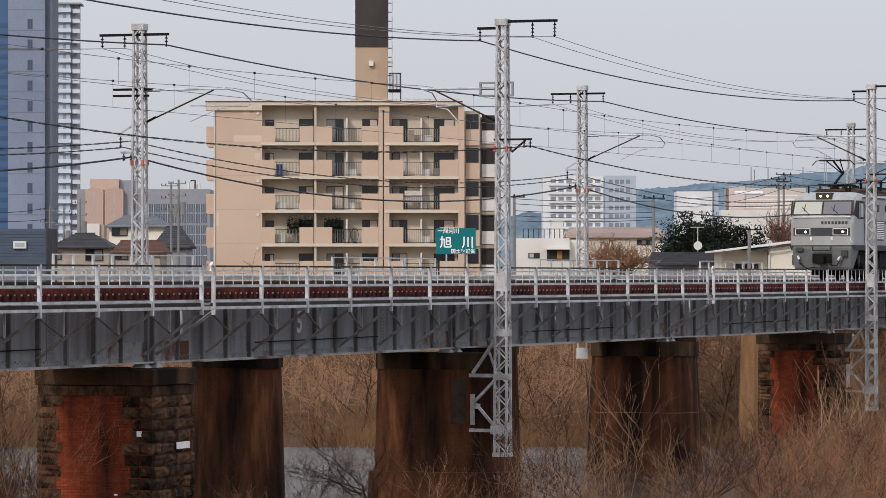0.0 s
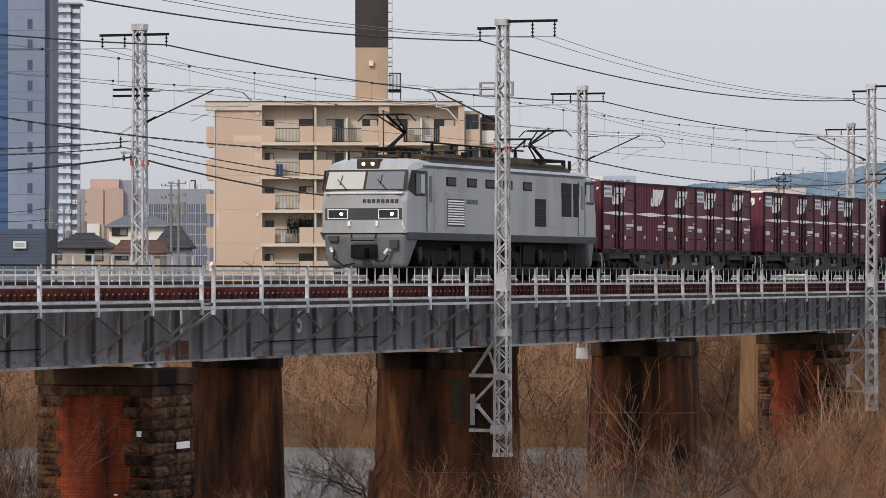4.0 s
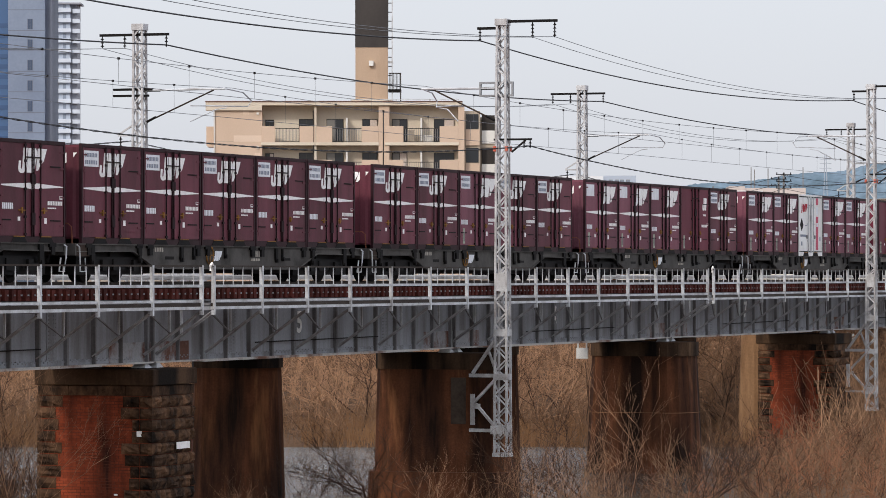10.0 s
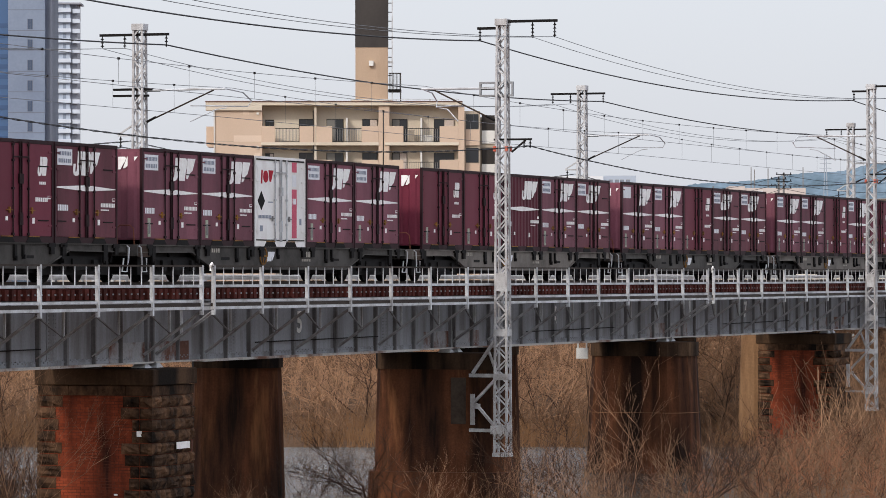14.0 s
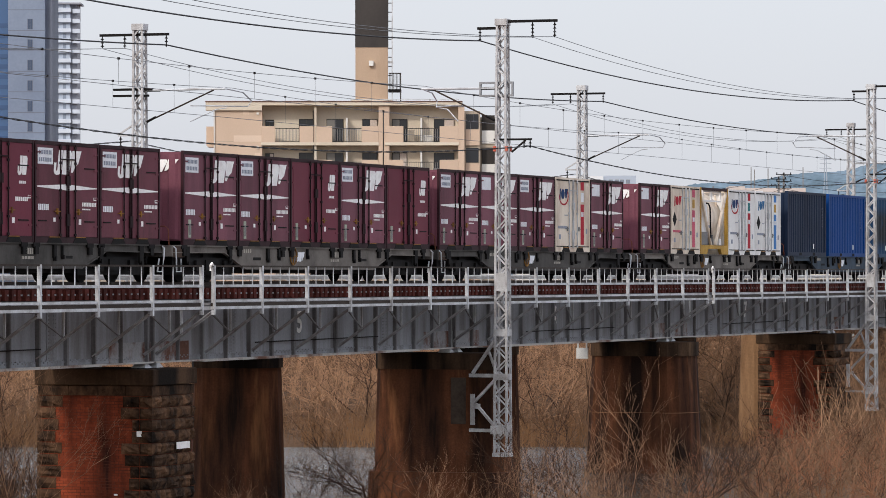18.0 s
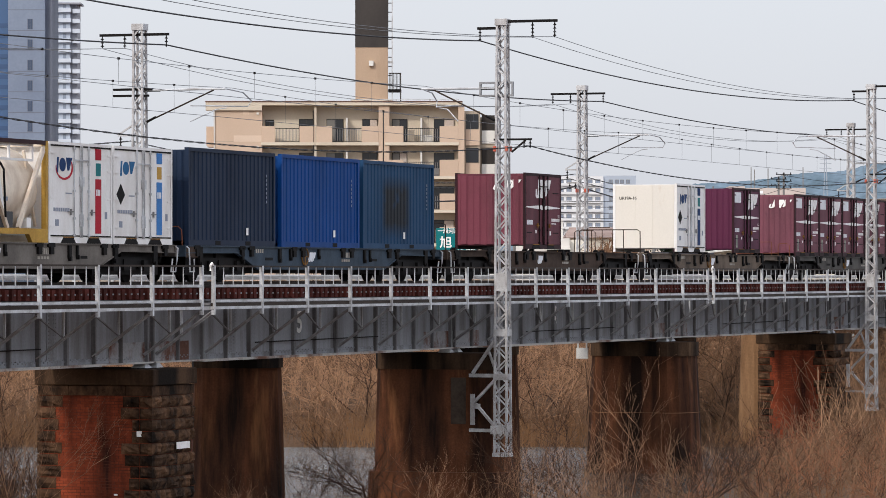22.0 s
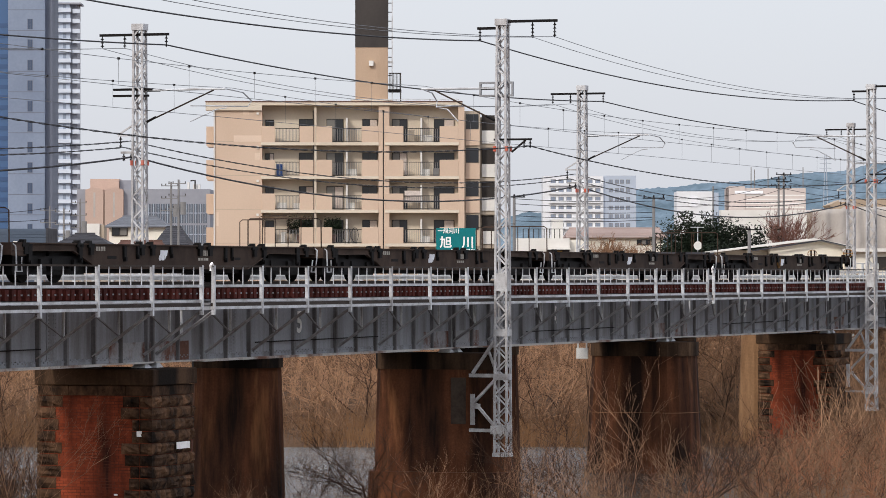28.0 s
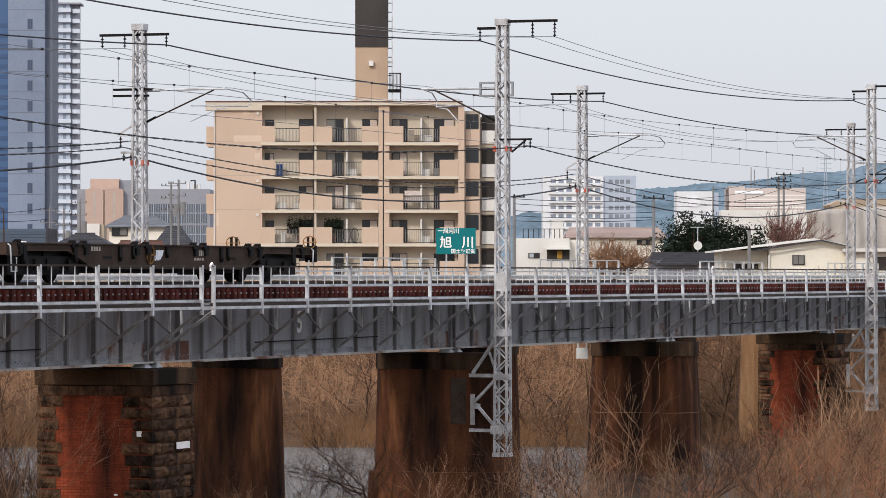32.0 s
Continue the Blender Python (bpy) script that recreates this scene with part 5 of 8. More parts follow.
            part("door_window", Mesh().box(min(f(1.76), f(2.04)), max(f(1.76), f(2.04)), sy * 1.466, sy * 1.474, 2.42, 3.22), GLASS, d)
            part("door_gap", Mesh().box(min(f(1.60), f(1.66)), max(f(1.60), f(1.66)), sy * 1.44, sy * 1.456, 1.52, 3.36).box(min(f(2.2), f(2.26)), max(f(2.2), f(2.26)), sy * 1.44, sy * 1.456, 1.52, 3.36), LOCO_BAND, d)
            part("grab_rail", Mesh().tube((f(1.6), sy * 1.5, 1.6), (f(1.6), sy * 1.5, 2.9), 0.018).tube((f(2.32), sy * 1.5, 1.6), (f(2.32), sy * 1.5, 2.9), 0.018), RAILING, d)
        rl = part("roof_lamp", Mesh().box(min(f(0.38), f(0.9)), max(f(0.38), f(0.9)), -0.36, 0.36, 3.42, 3.72), OCHRE_DARK, c, "brown roof lamp housing", bevel=0.02)
        for y in (-0.16, 0.14):
            part("bulb", Mesh().tube((f(0.36), y, 3.57), (f(0.379), y, 3.57), 0.055, n=10), LAMP if sx > 0 else DARK, rl, "lit roof lamp" if sx > 0 else "")
        part("horn", Mesh().tube((f(0.7), 0.75, 3.7), (f(0.7), 0.75, 4.0), 0.035), DARK, c)
    # plate with its number left as bars
    for i in range(8):
        y = 0.02 - i * 0.15
        part("number_bar", Mesh().box(-0.006, 0.03, y - 0.095, y, 2.38, 2.49), LOCO_BAND, c, "dark bar on the nose")
    # side windows, louvres and panels
    for sy in (-1, 1):
        for x in (3.41, 5.33, 7.07, 8.78, 10.74):
            w = part("window_frame", Mesh().box(x - 0.02, x + 0.86, sy * 1.445, sy * 1.458, 2.95, 3.23), BAR_BLACK, c, bevel=0.03)
            part("window", Mesh().box(x + 0.04, x + 0.8, sy * 1.456, sy * 1.463, 2.99, 3.19), GLASS_CAB, w)
        part("louvre_panel", Mesh().box(3.2, 5.26, sy * 1.44, sy * 1.4535, 1.56, 2.76), LOCO, c, bevel=0.02)
        lv = part("louvre", Mesh().box(3.42, 5.04, sy * 1.44, sy * 1.455, 1.70, 2.56), LOCO_BAND, c, "ventilation louvre with pale slats")
        for i in range(10):
            z = 1.76 + i * 0.079
            part("slat", Mesh().hull([(3.48, sy * 1.45, z), (4.98, sy * 1.45, z), (4.98, sy * 1.45, z + 0.05), (3.48, sy * 1.45, z + 0.05)], [(3.48, sy * 1.482, z), (4.98, sy * 1.482, z), (4.98, sy * 1.478, z + 0.015), (3.48, sy * 1.478, z + 0.015)]), WHITE_PAINT, lv)
        for xa, xb, za, zb in ((11.92, 13.04, 1.79, 2.7), (14.69, 15.74, 2.15, 3.28), (15.95, 17.07, 2.15, 3.28)):
            g = part("grille", Mesh().box(xa, xb, sy * 1.44, sy * 1.458, za, zb), GRILLE, c, "dark ventilation grille", bevel=0.02)
            for i in range(int((zb - za) / 0.075) - 1):
                z = za + 0.06 + i * 0.075
                part("slat", Mesh().box(xa + 0.06, xb - 0.06, sy * 1.456, sy * 1.468, z, z + 0.02), FRAME_DARK, g)
        part("panel", Mesh().box(13.29, 14.4, sy * 1.445, sy * 1.458, 1.78, 2.68), LOCO, c, bevel=0.03)
        part("eave_gutter", Mesh().box(1.4, LEN - 1.4, sy * 1.40, sy * 1.462, 3.50, 3.545), LOCO_DARK, c)
    for p in bars(5.2, 2.42, 1.1, 0.14, 6):
        part("number_bar", Mesh().slab(p, "y", -1.457, -1.452), LOCO_DARK, c, "faint raised bar")
    # roof gear
    part("cab_roof_grime", Mesh().box(0.95, 2.2, -0.7, 0.7, 3.775, 3.79), OCHRE_DARK, c, "rusty brown patch on the cab roof")
    for y, za, zb in ((-1.2, 3.62, 3.74), (-1.02, 3.74, 3.86)):
        part("roof_walk", Mesh().box(2.4, LEN - 2.6, y - 0.06, y + 0.06, za, zb), ROOF_RUST if y > -1.1 else LOCO_BAND, c)
    clutter = Mesh()
    rq = random.Random(4)
    for i in range(26):
        x, w_, d_ = rq.uniform(2.6, LEN - 3.4), rq.uniform(0.1, 0.5), rq.uniform(0.08, 0.25)
        y = rq.uniform(-0.95, 0.3)
        clutter.box(x, x + w_, y, y + d_, 3.85, rq.uniform(3.95, 4.16))
    tagged(part("roof_gear", clutter, DARK, c, "dark roof fittings and cables"), "dark roof fittings and cables", kind="stuff")
    part("roof_deck", Mesh().hull([(2.3, -1.1, 3.74), (LEN - 2.0, -1.1, 3.74), (LEN - 2.0, 1.1, 3.74), (2.3, 1.1, 3.74)], [(2.5, -0.85, 3.92), (LEN - 2.2, -0.85, 3.92), (LEN - 2.2, 0.85, 3.92), (2.5, 0.85, 3.92)]), ROOF_RUST, c, "dusty brown roof equipment deck", bevel=0.03)
    for x0, x1, y0, y1, z1 in ((4.6, 7.2, -0.95, 0.9, 4.0), (7.6, 10.4, -0.95, 0.9, 3.98), (11.2, 13.6, -0.95, 0.8, 4.05)):
        part("roof_box", Mesh().hull([(x0, y0, 3.8), (x1, y0, 3.8), (x1, y1, 3.8), (x0, y1, 3.8)], [(x0 + .12, y0 + .12, z1), (x1 - .12, y0 + .12, z1), (x1 - .12, y1 - .12, z1), (x0 + .12, y1 - .12, z1)]), ROOF_RUST, c, bevel=0.03)
    for x in (4.4, 6.2, 8.0, 9.8, 11.0, 12.4):
        ins = Mesh().tube((x, -0.6, 3.9), (x, -0.6, 4.3), 0.05, n=8)
        for i in range(4):
            ins.tube((x, -0.6, 4.0 + 0.07 * i), (x, -0.6, 4.03 + 0.07 * i), 0.08, 0.06, n=10)
        part("insulator", ins, DARK, c)
    part("busbar", Mesh().tube((3.6, -0.6, 4.33), (13.2, -0.6, 4.31), 0.03), DARK, c, "dark roof busbar")
    for x in (1.5, 2.1, 17.2, 17.8):
        part("insulator", Mesh().tube((x, -0.7, 3.74), (x, -0.7, 4.1), 0.07, 0.05), DARK, c)
    for sx, o in ((1, 0.0), (-1, 19.3)):
        f = lambda x: o + sx * x
        p = part("pantograph", Mesh().path([(f(1.6), -0.55, 4.08), (f(3.6), -0.55, 4.08), (f(3.6), 0.55, 4.08), (f(1.6), 0.55, 4.08), (f(1.6), -0.55, 4.08)], 0.05), DARK, c, "raised single-arm pantograph")
        part("lower_arm", Mesh().tube((f(2.2), 0, 4.12), (f(3.6), 0, 4.62), 0.06, 0.05).tube((f(2.6), 0.12, 4.1), (f(3.62), 0.06, 4.56), 0.03), DARK, p)
        part("upper_arm", Mesh().tube((f(3.6), 0, 4.62), (f(2.0), 0.0, 5.1), 0.04).tube((f(3.6), 0.05, 4.62), (f(2.0), 0.3, 5.1), 0.025).tube((f(3.6), -0.05, 4.62), (f(2.0), -0.3, 5.1), 0.025), DARK, p)
        part("collector_head", Mesh().box(min(f(1.82), f(1.9)), max(f(1.82), f(1.9)), -0.6, 0.6, 5.1, 5.15).box(min(f(2.12), f(2.2)), max(f(2.12), f(2.2)), -0.6, 0.6, 5.1, 5.15)
             .path([(f(2.0), -0.55, 5.13), (f(2.0), -0.75, 5.12), (f(2.0), -0.95, 4.92)], 0.02).path([(f(2.0), 0.55, 5.13), (f(2.0), 0.75, 5.12), (f(2.0), 0.95, 4.92)], 0.02), DARK, p)
        for x in (1.65, 3.55):
            for y in (-0.5, 0.5):
                part("insulator", Mesh().tube((f(x), y, 3.76), (f(x), y, 4.06), 0.08, 0.05), ROOF_RUST, p)
    # running gear
    # one black box fills in the underframe and the shade between the wheels
    part("underframe", Mesh().box(1.9, LEN - 1.9, -0.95, 0.95, 0.2, 1.27), DARK, c)
    for xb in (3.6, 9.37, 15.1):
        b = part("bogie", Mesh().slab([(xb - 2.0, 0.78), (xb - 1.7, 0.95), (xb + 1.7, 0.95), (xb + 2.0, 0.78), (xb + 1.9, 0.55), (xb + 0.8, 0.62), (xb + 0.4, 0.45), (xb - 0.4, 0.45), (xb - 0.8, 0.62), (xb - 1.9, 0.55)], "y", -1.15, -0.98), DARK, c)
        for ax in (-1.3, 1.3):
            x = xb + ax
            part("wheelset", Mesh().tube((x, -0.62, 0.56), (x, -0.5, 0.56), 0.56, n=22).tube((x, 0.5, 0.56), (x, 0.62, 0.56), 0.56, n=22).tube((x, -1.0, 0.56), (x, 1.0, 0.56), 0.09), DARK, b)
            part("axle_box", Mesh().box(x - 0.2, x + 0.2, -1.22, -1.1, 0.38, 0.74).tube((x, -1.26, 0.56), (x, -1.22, 0.56), 0.12), DARK, b)
            part("spring", Mesh().tube((x - 0.45, -1.1, 0.66), (x - 0.45, -1.1, 1.05), 0.1), WAGON_GREY, b)
            part("sand_pipe", Mesh().tube((x + 0.62, -1.16, 0.3), (x + 0.62, -1.16, 1.2), 0.022), WAGON_GREY, b)
        part("step", Mesh().box(xb - 0.2, xb + 0.2, -1.3, -1.15, 0.5, 0.54), DARK, b)
    for x in (6.0, 12.1):
        part("equipment_box", Mesh().box(x - 0.6, x + 0.6, -1.18, -0.5, 0.55, 1.15), DARK, c, bevel=0.02)
    c.location = (47.85, 0, 0)
    MOVING.append((c, 47.85, 0.0))


BAR_BLACK = mat("black_rubber_seal", rgb(24, 24, 25), 0.7)
GLASS_CAB = glassy("dark_cab_glass", rgb(24, 26, 30), 0.3)
GLASS_CAB.node_tree.nodes["Principled BSDF"].inputs["Specular IOR Level"].default_value = 0.15
LAMP = glow("headlamp_glow", (1.0, 0.93, 0.82, 1), 3.0)
LOCO_LIGHT = mat("pale_silver_paint", rgb(214, 214, 214), 0.4)
LOCO_APRON = mat("grey_apron_paint", rgb(116, 119, 120), 0.5, 0, rgb(76, 74, 72), 0.6, 1.2)
GLASS_SCREEN = glassy("windscreen_glass", rgb(118, 118, 124), 0.04)
# pale pane colour stands in for the bright sky reflected in it
GLASS_REFLECTION = glassy("windscreen_glass_with_painted_reflection", rgb(186, 185, 176), 0.05)
GRILLE = mat("dark_grille", rgb(52, 50, 50), 0.7)
OCHRE_DARK = mat("brown_lamp_housing", rgb(74, 62, 50), 0.7)
locomotive()


# ---- overhead line ----
def lattice_mast(z0, z1, w0, w1):
    """A square lattice mast of four angles with zigzag lacing, about its own axis."""
    m = thing("catenary_mast", "galvanised steel lattice catenary mast", "mast", group="catenary masts")
    for sx in (-1, 1):
        for sy in (-1, 1):
            part("corner_angle", Mesh().beam((sx * w0, sy * w0, z0), (sx * w1, sy * w1, z1), 0.065, 0.065), LATTICE, m)
    n = max(4, int((z1 - z0) / 0.36))
    for face in range(4):
        for i in range(n):
            za, zb = z0 + (z1 - z0) * i / n, z0 + (z1 - z0) * (i + 1) / n
            wa, wb = w0 + (w1 - w0) * i / n, w0 + (w1 - w0) * (i + 1) / n
            s = 1 if i % 2 else -1
            a = {0: (-wa, s * wa), 1: (wa, s * wa), 2: (s * wa, -wa), 3: (s * wa, wa)}[face]
            b = {0: (-wb, -s * wb), 1: (wb, -s * wb), 2: (-s * wb, -wb), 3: (-s * wb, wb)}[face]
            part("lacing_bar", Mesh().beam((a[0], a[1], za), (b[0], b[1], zb), 0.046, 0.02, (1, 0, 0) if face < 2 else (0, 1, 0)), LATTICE, m)
    part("cap", Mesh().box(-w1 - 0.06, w1 + 0.06, -w1 - 0.06, w1 + 0.06, z1 - 0.16, z1 + 0.04), LATTICE, m)
    return m


def insulator(parent, x, y, z, n=4):
    m = Mesh().tube((x, y, z), (x, y, z - 0.12 * n), 0.02)
    for i in range(n):
        m.tube((x, y, z - 0.06 - 0.11 * i), (x, y, z - 0.1 - 0.11 * i), 0.03, 0.06, n=10)
    part("insulator", m, DARK, parent, "dark hanging insulator")


def cantilever(parent, sy, reach, z, flip=1):
    """A hinged arm over the track; sy is the side on which the track lies."""
    y0 = sy * 0.25
    part("top_tube", Mesh().tube((0, y0, z), (0.1 * flip, sy * reach, z + 0.02), 0.035), RAILING, parent)
    part("stay_tube", Mesh().tube((0, y0, z - 1.0), (0.1 * flip, sy * (reach - 0.4), z - 0.02), 0.026), RAIL, parent)
    part("stay_insulator", Mesh().tube((0.02, y0, z), (0.03, y0 + sy * 0.45, z), 0.045).tube((0, y0, z - 1.0), (0.02, y0 + sy * 0.3, z - 0.85), 0.04), DARK, parent)
    part("registration_arm", Mesh().path([(0.1 * flip, sy * reach, z + 0.02), (1.3 * flip, sy * (reach + 0.1), z - 0.05), (1.9 * flip, sy * (reach + 0.15), z - 0.3), (1.7 * flip, sy * (reach + 0.1), z - 0.48), (0.1 * flip, sy * (reach - 1.2), z - 0.5)], 0.022), RAILING, parent)
    part("steady_arm", Mesh().path([(0.9 * flip, sy * (reach - 0.3), z - 0.55), (0.8 * flip, sy * (reach - 0.6), z - 0.6), (0.1 * flip, sy * (reach - 1.2), z - 1.0)], 0.018), RAILING, parent)


def red_band(parent, z, w):
    m = Mesh()
    for sx in (-1, 1):
        for sy in (-1, 1):
            m.box(sx * w - 0.042, sx * w + 0.042, sy * w - 0.042, sy * w + 0.042, z - 0.08, z + 0.08)
    part("marker_band", m, RED_OXIDE, parent, "faded red painted band")


def near_mast(x, flip=1):
    m = lattice_mast(-5.3, 8.08, 0.2, 0.135)
    part("cross_arm", Mesh().box(-0.05, 0.05, 0.17, 0.82, 7.80, 7.88).box(-0.05, 0.05, -1.78, -0.17, 8.0, 8.08), DARK, m, "dark top cross-arm")
    insulator(m, 0, 0.74, 7.8, 3)
    insulator(m, 0, -0.98, 8.0, 4)
    insulator(m, 0, -1.7, 8.0, 4)
    if flip > 0:
        part("arm_frame", Mesh().box(-0.05, 0.05, -0.35, 0.75, 6.12, 6.18).box(-0.05, 0.05, -0.35, 0.75, 5.72, 5.78).box(-0.05, 0.05, -0.35, -0.3, 5.78, 6.12).box(-0.05, 0.05, 0.2, 0.25, 5.78, 6.12).box(-0.05, 0.05, 0.7, 0.75, 5.78, 6.12), RAILING_DULL, m)
    cantilever(m, 1, 2.7, 5.98, flip)
    part("side_arm", Mesh().box(-0.04, 0.04, -0.95, 0.28, 4.36, 4.42).beam((0, -0.3, 4.0), (0, -0.75, 4.36), 0.05, 0.05), DARK, m)
    insulator(m, 0, -0.7, 4.36, 2)
    insulator(m, 0, -0.9, 4.36, 2)
    red_band(m, 4.1, 0.19)
    part("joint_plate", Mesh().box(-0.205, 0.205, -0.205, 0.205, -0.3, 0.25), LATTICE, m)
    part("joint_plate", Mesh().box(-0.225, 0.225, -0.22, 0.22, -1.7, -1.48), LATTICE, m)
    part("joint_plate", Mesh().box(-0.23, 0.23, -0.225, 0.225, -3.05, -2.86), LATTICE, m)
    part("joint_plate", Mesh().box(-0.235, 0.235, -0.23, 0.32, -4.72, -4.46), LATTICE, m)
    part("base_plate", Mesh().box(-0.27, 0.27, -0.25, 0.25, -5.42, -5.3), LATTICE, m)
    br = Mesh().beam((0, 0.2, -1.75), (0.2, 1.05, -2.85), 0.085, 0.085).beam((0, 0.2, -2.85), (0.2, 0.55, -2.1), 0.06, 0.06).beam((0, 0.2, -2.92), (0.2, 1.15, -2.92), 0.11, 0.11)
    part("upper_bracket", br, LATTICE, m, "bracket to the pier")
    br = Mesh().beam((0, 0.2, -3.0), (0.2, 1.05, -3.8), 0.08, 0.08).beam((0, 0.25, -4.5), (0.2, 0.95, -3.8), 0.08, 0.08).beam((0, 0.3, -4.62), (0.2, 1.15, -4.62), 0.1, 0.1).box(0.1, 0.2, 0.98, 1.1, -4.45, -3.5).box(0.12, 0.2, 0.8, 1.0, -3.95, -3.8)
    part("lower_bracket", br, LATTICE, m)
    m.location = (x, -3.02, 0)
    return m


def far_mast(x):
    m = lattice_mast(-0.6, 8.12, 0.19, 0.145)
    part("cross_arm", Mesh().box(-0.05, 0.05, -1.0, 1.38, 7.78, 7.86), DARK, m, "dark top cross-arm")
    for y in (1.3, 0.52, -0.92):
        insulator(m, 0, y, 7.78, 3)
    cantilever(m, -1, 2.9, 6.05, 1)
    part("back_arm", Mesh().beam((0, 0.15, 5.0), (0, 0.75, 4.65), 0.05, 0.05).box(-0.03, 0.03, 0.15, 0.75, 4.6, 4.65).box(-0.03, 0.03, 0.2, 0.65, 4.05, 4.12), LATTICE, m)
    insulator(m, 0, 0.66, 4.6, 3)
    insulator(m, 0, 0.3, 4.05, 2)
    insulator(m, 0, 0.55, 4.05, 2)
    red_band(m, 3.75, 0.185)
    part("base_plate", Mesh().box(-0.3, 0.3, -0.3, 0.3, -0.75, -0.6), LATTICE, m)
    part("bracket", Mesh().box(-0.25, 0.25, -0.8, 0.25, -0.95, -0.75), STEEL, m)
    part("tail_frame", Mesh().box(-0.03, 0.03, -0.22, -0.16, -3.3, -0.9).box(-0.03, 0.03, 0.16, 0.22, -3.3, -0.9).beam((0, -.17, -2.6), (0, .17, -2.1), 0.05, 0.05).beam((0, -.17, -1.6), (0, .17, -2.1), 0.05, 0.05).box(-0.05, 0.05, -0.25, 0.25, -3.3, -2.85), WHITE_STEEL, m, "white lower frame")
    m.location = (x, 8.85, 0)
    return m


NEAR_X, FAR_X, BAY = 121.3, 120.4, 46.4
nm = near_mast(NEAR_X)
near_mast(NEAR_X + BAY + 0.3, -1)
fm = far_mast(FAR_X)
for k in (1, 2):
    copy_thing(fm, pose(FAR_X + k * 45.3, 8.85, 0))
part("arm_frame", Mesh().box(-0.08, 0.08, -0.45, 0.9, 6.05, 6.12).box(-0.08, 0.08, -0.3, 0.9, 5.85, 5.92), DARK, fm)


def wire(name, label, a, b, sag, r, material, n=22, group=""):
    a, b = Vector(a), Vector(b)
    pts = []
    for i in range(n + 1):
        u = i / n
        p = a.lerp(b, u)
        p.z -= 4 * sag * u * (1 - u)
        pts.append(p)
    solid(name, Mesh().path(pts, r, 5), material, label, "wire", group)
    return pts


def bay(x, dx, y, z, sag, r, material, label, ks, lashed=False):
    for k in ks:
        a, b = Vector((x + dx * k, y, z)), Vector((x + dx * (k + 1), y, z))
        if not lashed:
            wire("feeder_wire", label, a, b, sag, r, material, group="overhead wires")
            continue
        # two cores twisted round each other
        c = thing("lashed_cable", "dark twisted cable slung between masts", "wire", group="overhead wires")
        for turn in (0.0, math.pi):
            pts = []
            for i in range(261):
                u = i / 260
                p = a.lerp(b, u)
                ang = turn + i * 0.8
                pts.append(p + Vector((0, r * 0.6 * math.cos(ang), r * 0.6 * math.sin(ang) - 4 * sag * u * (1 - u))))
            part("core", Mesh().path(pts, r * 0.5, 4), material, c)


TH = "dark thick feeder cable strung between masts"
TN = "thin grey wire strung between masts"
ks = (-1, 0, 1)
bay(NEAR_X, BAY, -2.28, 7.46, 0.57, 0.022, WIRE, TH, ks)
bay(NEAR_X, BAY, -4.0, 7.54, 0.65, 0.010, WIRE_THIN, TN, ks)
bay(NEAR_X, BAY, -4.72, 7.54, 0.65, 0.010, WIRE_THIN, TN, ks)
bay(NEAR_X, BAY, -3.92, 4.18, 0.68, 0.022, WIRE, TH, ks, True)
bay(FAR_X, 45.3, 7.93, 7.48, 0.42, 0.024, WIRE, TH, (-1, 0, 1, 2))
bay(FAR_X, 45.3, 9.37, 7.4, 0.72, 0.010, WIRE_THIN, TN, (-1, 0, 1, 2))
bay(FAR_X, 45.3, 10.15, 7.4, 0.72, 0.010, WIRE_THIN, TN, (-1, 0, 1, 2))
bay(FAR_X, 45.3, 9.15, 4.45, 0.78, 0.022, WIRE, TH, (-1, 0, 1, 2), True)
bay(FAR_X, 45.3, 9.4, 4.25, 0.77, 0.022, WIRE, TH, (-1, 0, 1, 2), True)
bay(FAR_X, 45.3, 9.05, 3.95, 1.0, 0.03, WIRE, TH, (-1, 0, 1, 2))


def catenary(y, x0, dx, ks, zc, label):
    """A messenger wire, a contact wire and the droppers between them."""
    for k in ks:
        a, b = x0 + dx * k, x0 + dx * (k + 1)
        pts = wire("messenger_wire", "grey messenger wire over the track", (a, y, zc + 0.94), (b, y, zc + 0.94), 0.27, 0.0085, WIRE_THIN, group="overhead wires")
        c = thing("contact_wire", "thin contact wire hung from droppers over the track", "wire", group="overhead wires")
        part("wire", Mesh().path([(a, y + 0.1, zc), ((a + b) / 2, y, zc - 0.03), (b, y + 0.1, zc)], 0.0085, 5), WIRE_THIN, c)
        for i in range(1, 10):
            u = i / 10
            z = zc + 0.94 - 4 * 0.27 * u * (1 - u)
            p = part("dropper", Mesh().tube((a + (b - a) * u, y, zc - 0.01), (a + (b - a) * u, y, z), 0.005, n=4), WIRE_THIN, c)
            part("clip", Mesh().box(a + (b - a) * u - 0.035, a + (b - a) * u + 0.035, y - 0.025, y + 0.025, z - 0.03, z + 0.03), DARK, p)


catenary(0.0, NEAR_X + 1.2, BAY, (-1, 0, 1), 5.2, "")
catenary(FAR, FAR_X + 1.2, 45.3, (-1, 0, 1, 2), 5.2, "")


# ---- the town beyond the river ----
GZ = -1.5                          # town ground
F_TOWN = 7343.69
K = 1 / F_TOWN


def lot(name, label, category, d, group="", turn=0.0):
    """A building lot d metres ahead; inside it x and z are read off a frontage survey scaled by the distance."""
    ob = thing(name, label, category, town_pose(d, 0, 0, turn), group)
    k = d / F_TOWN
    return ob, (lambda x: (x - 784) * k), (lambda y: 0.17 + (488.58 - y) * k), k


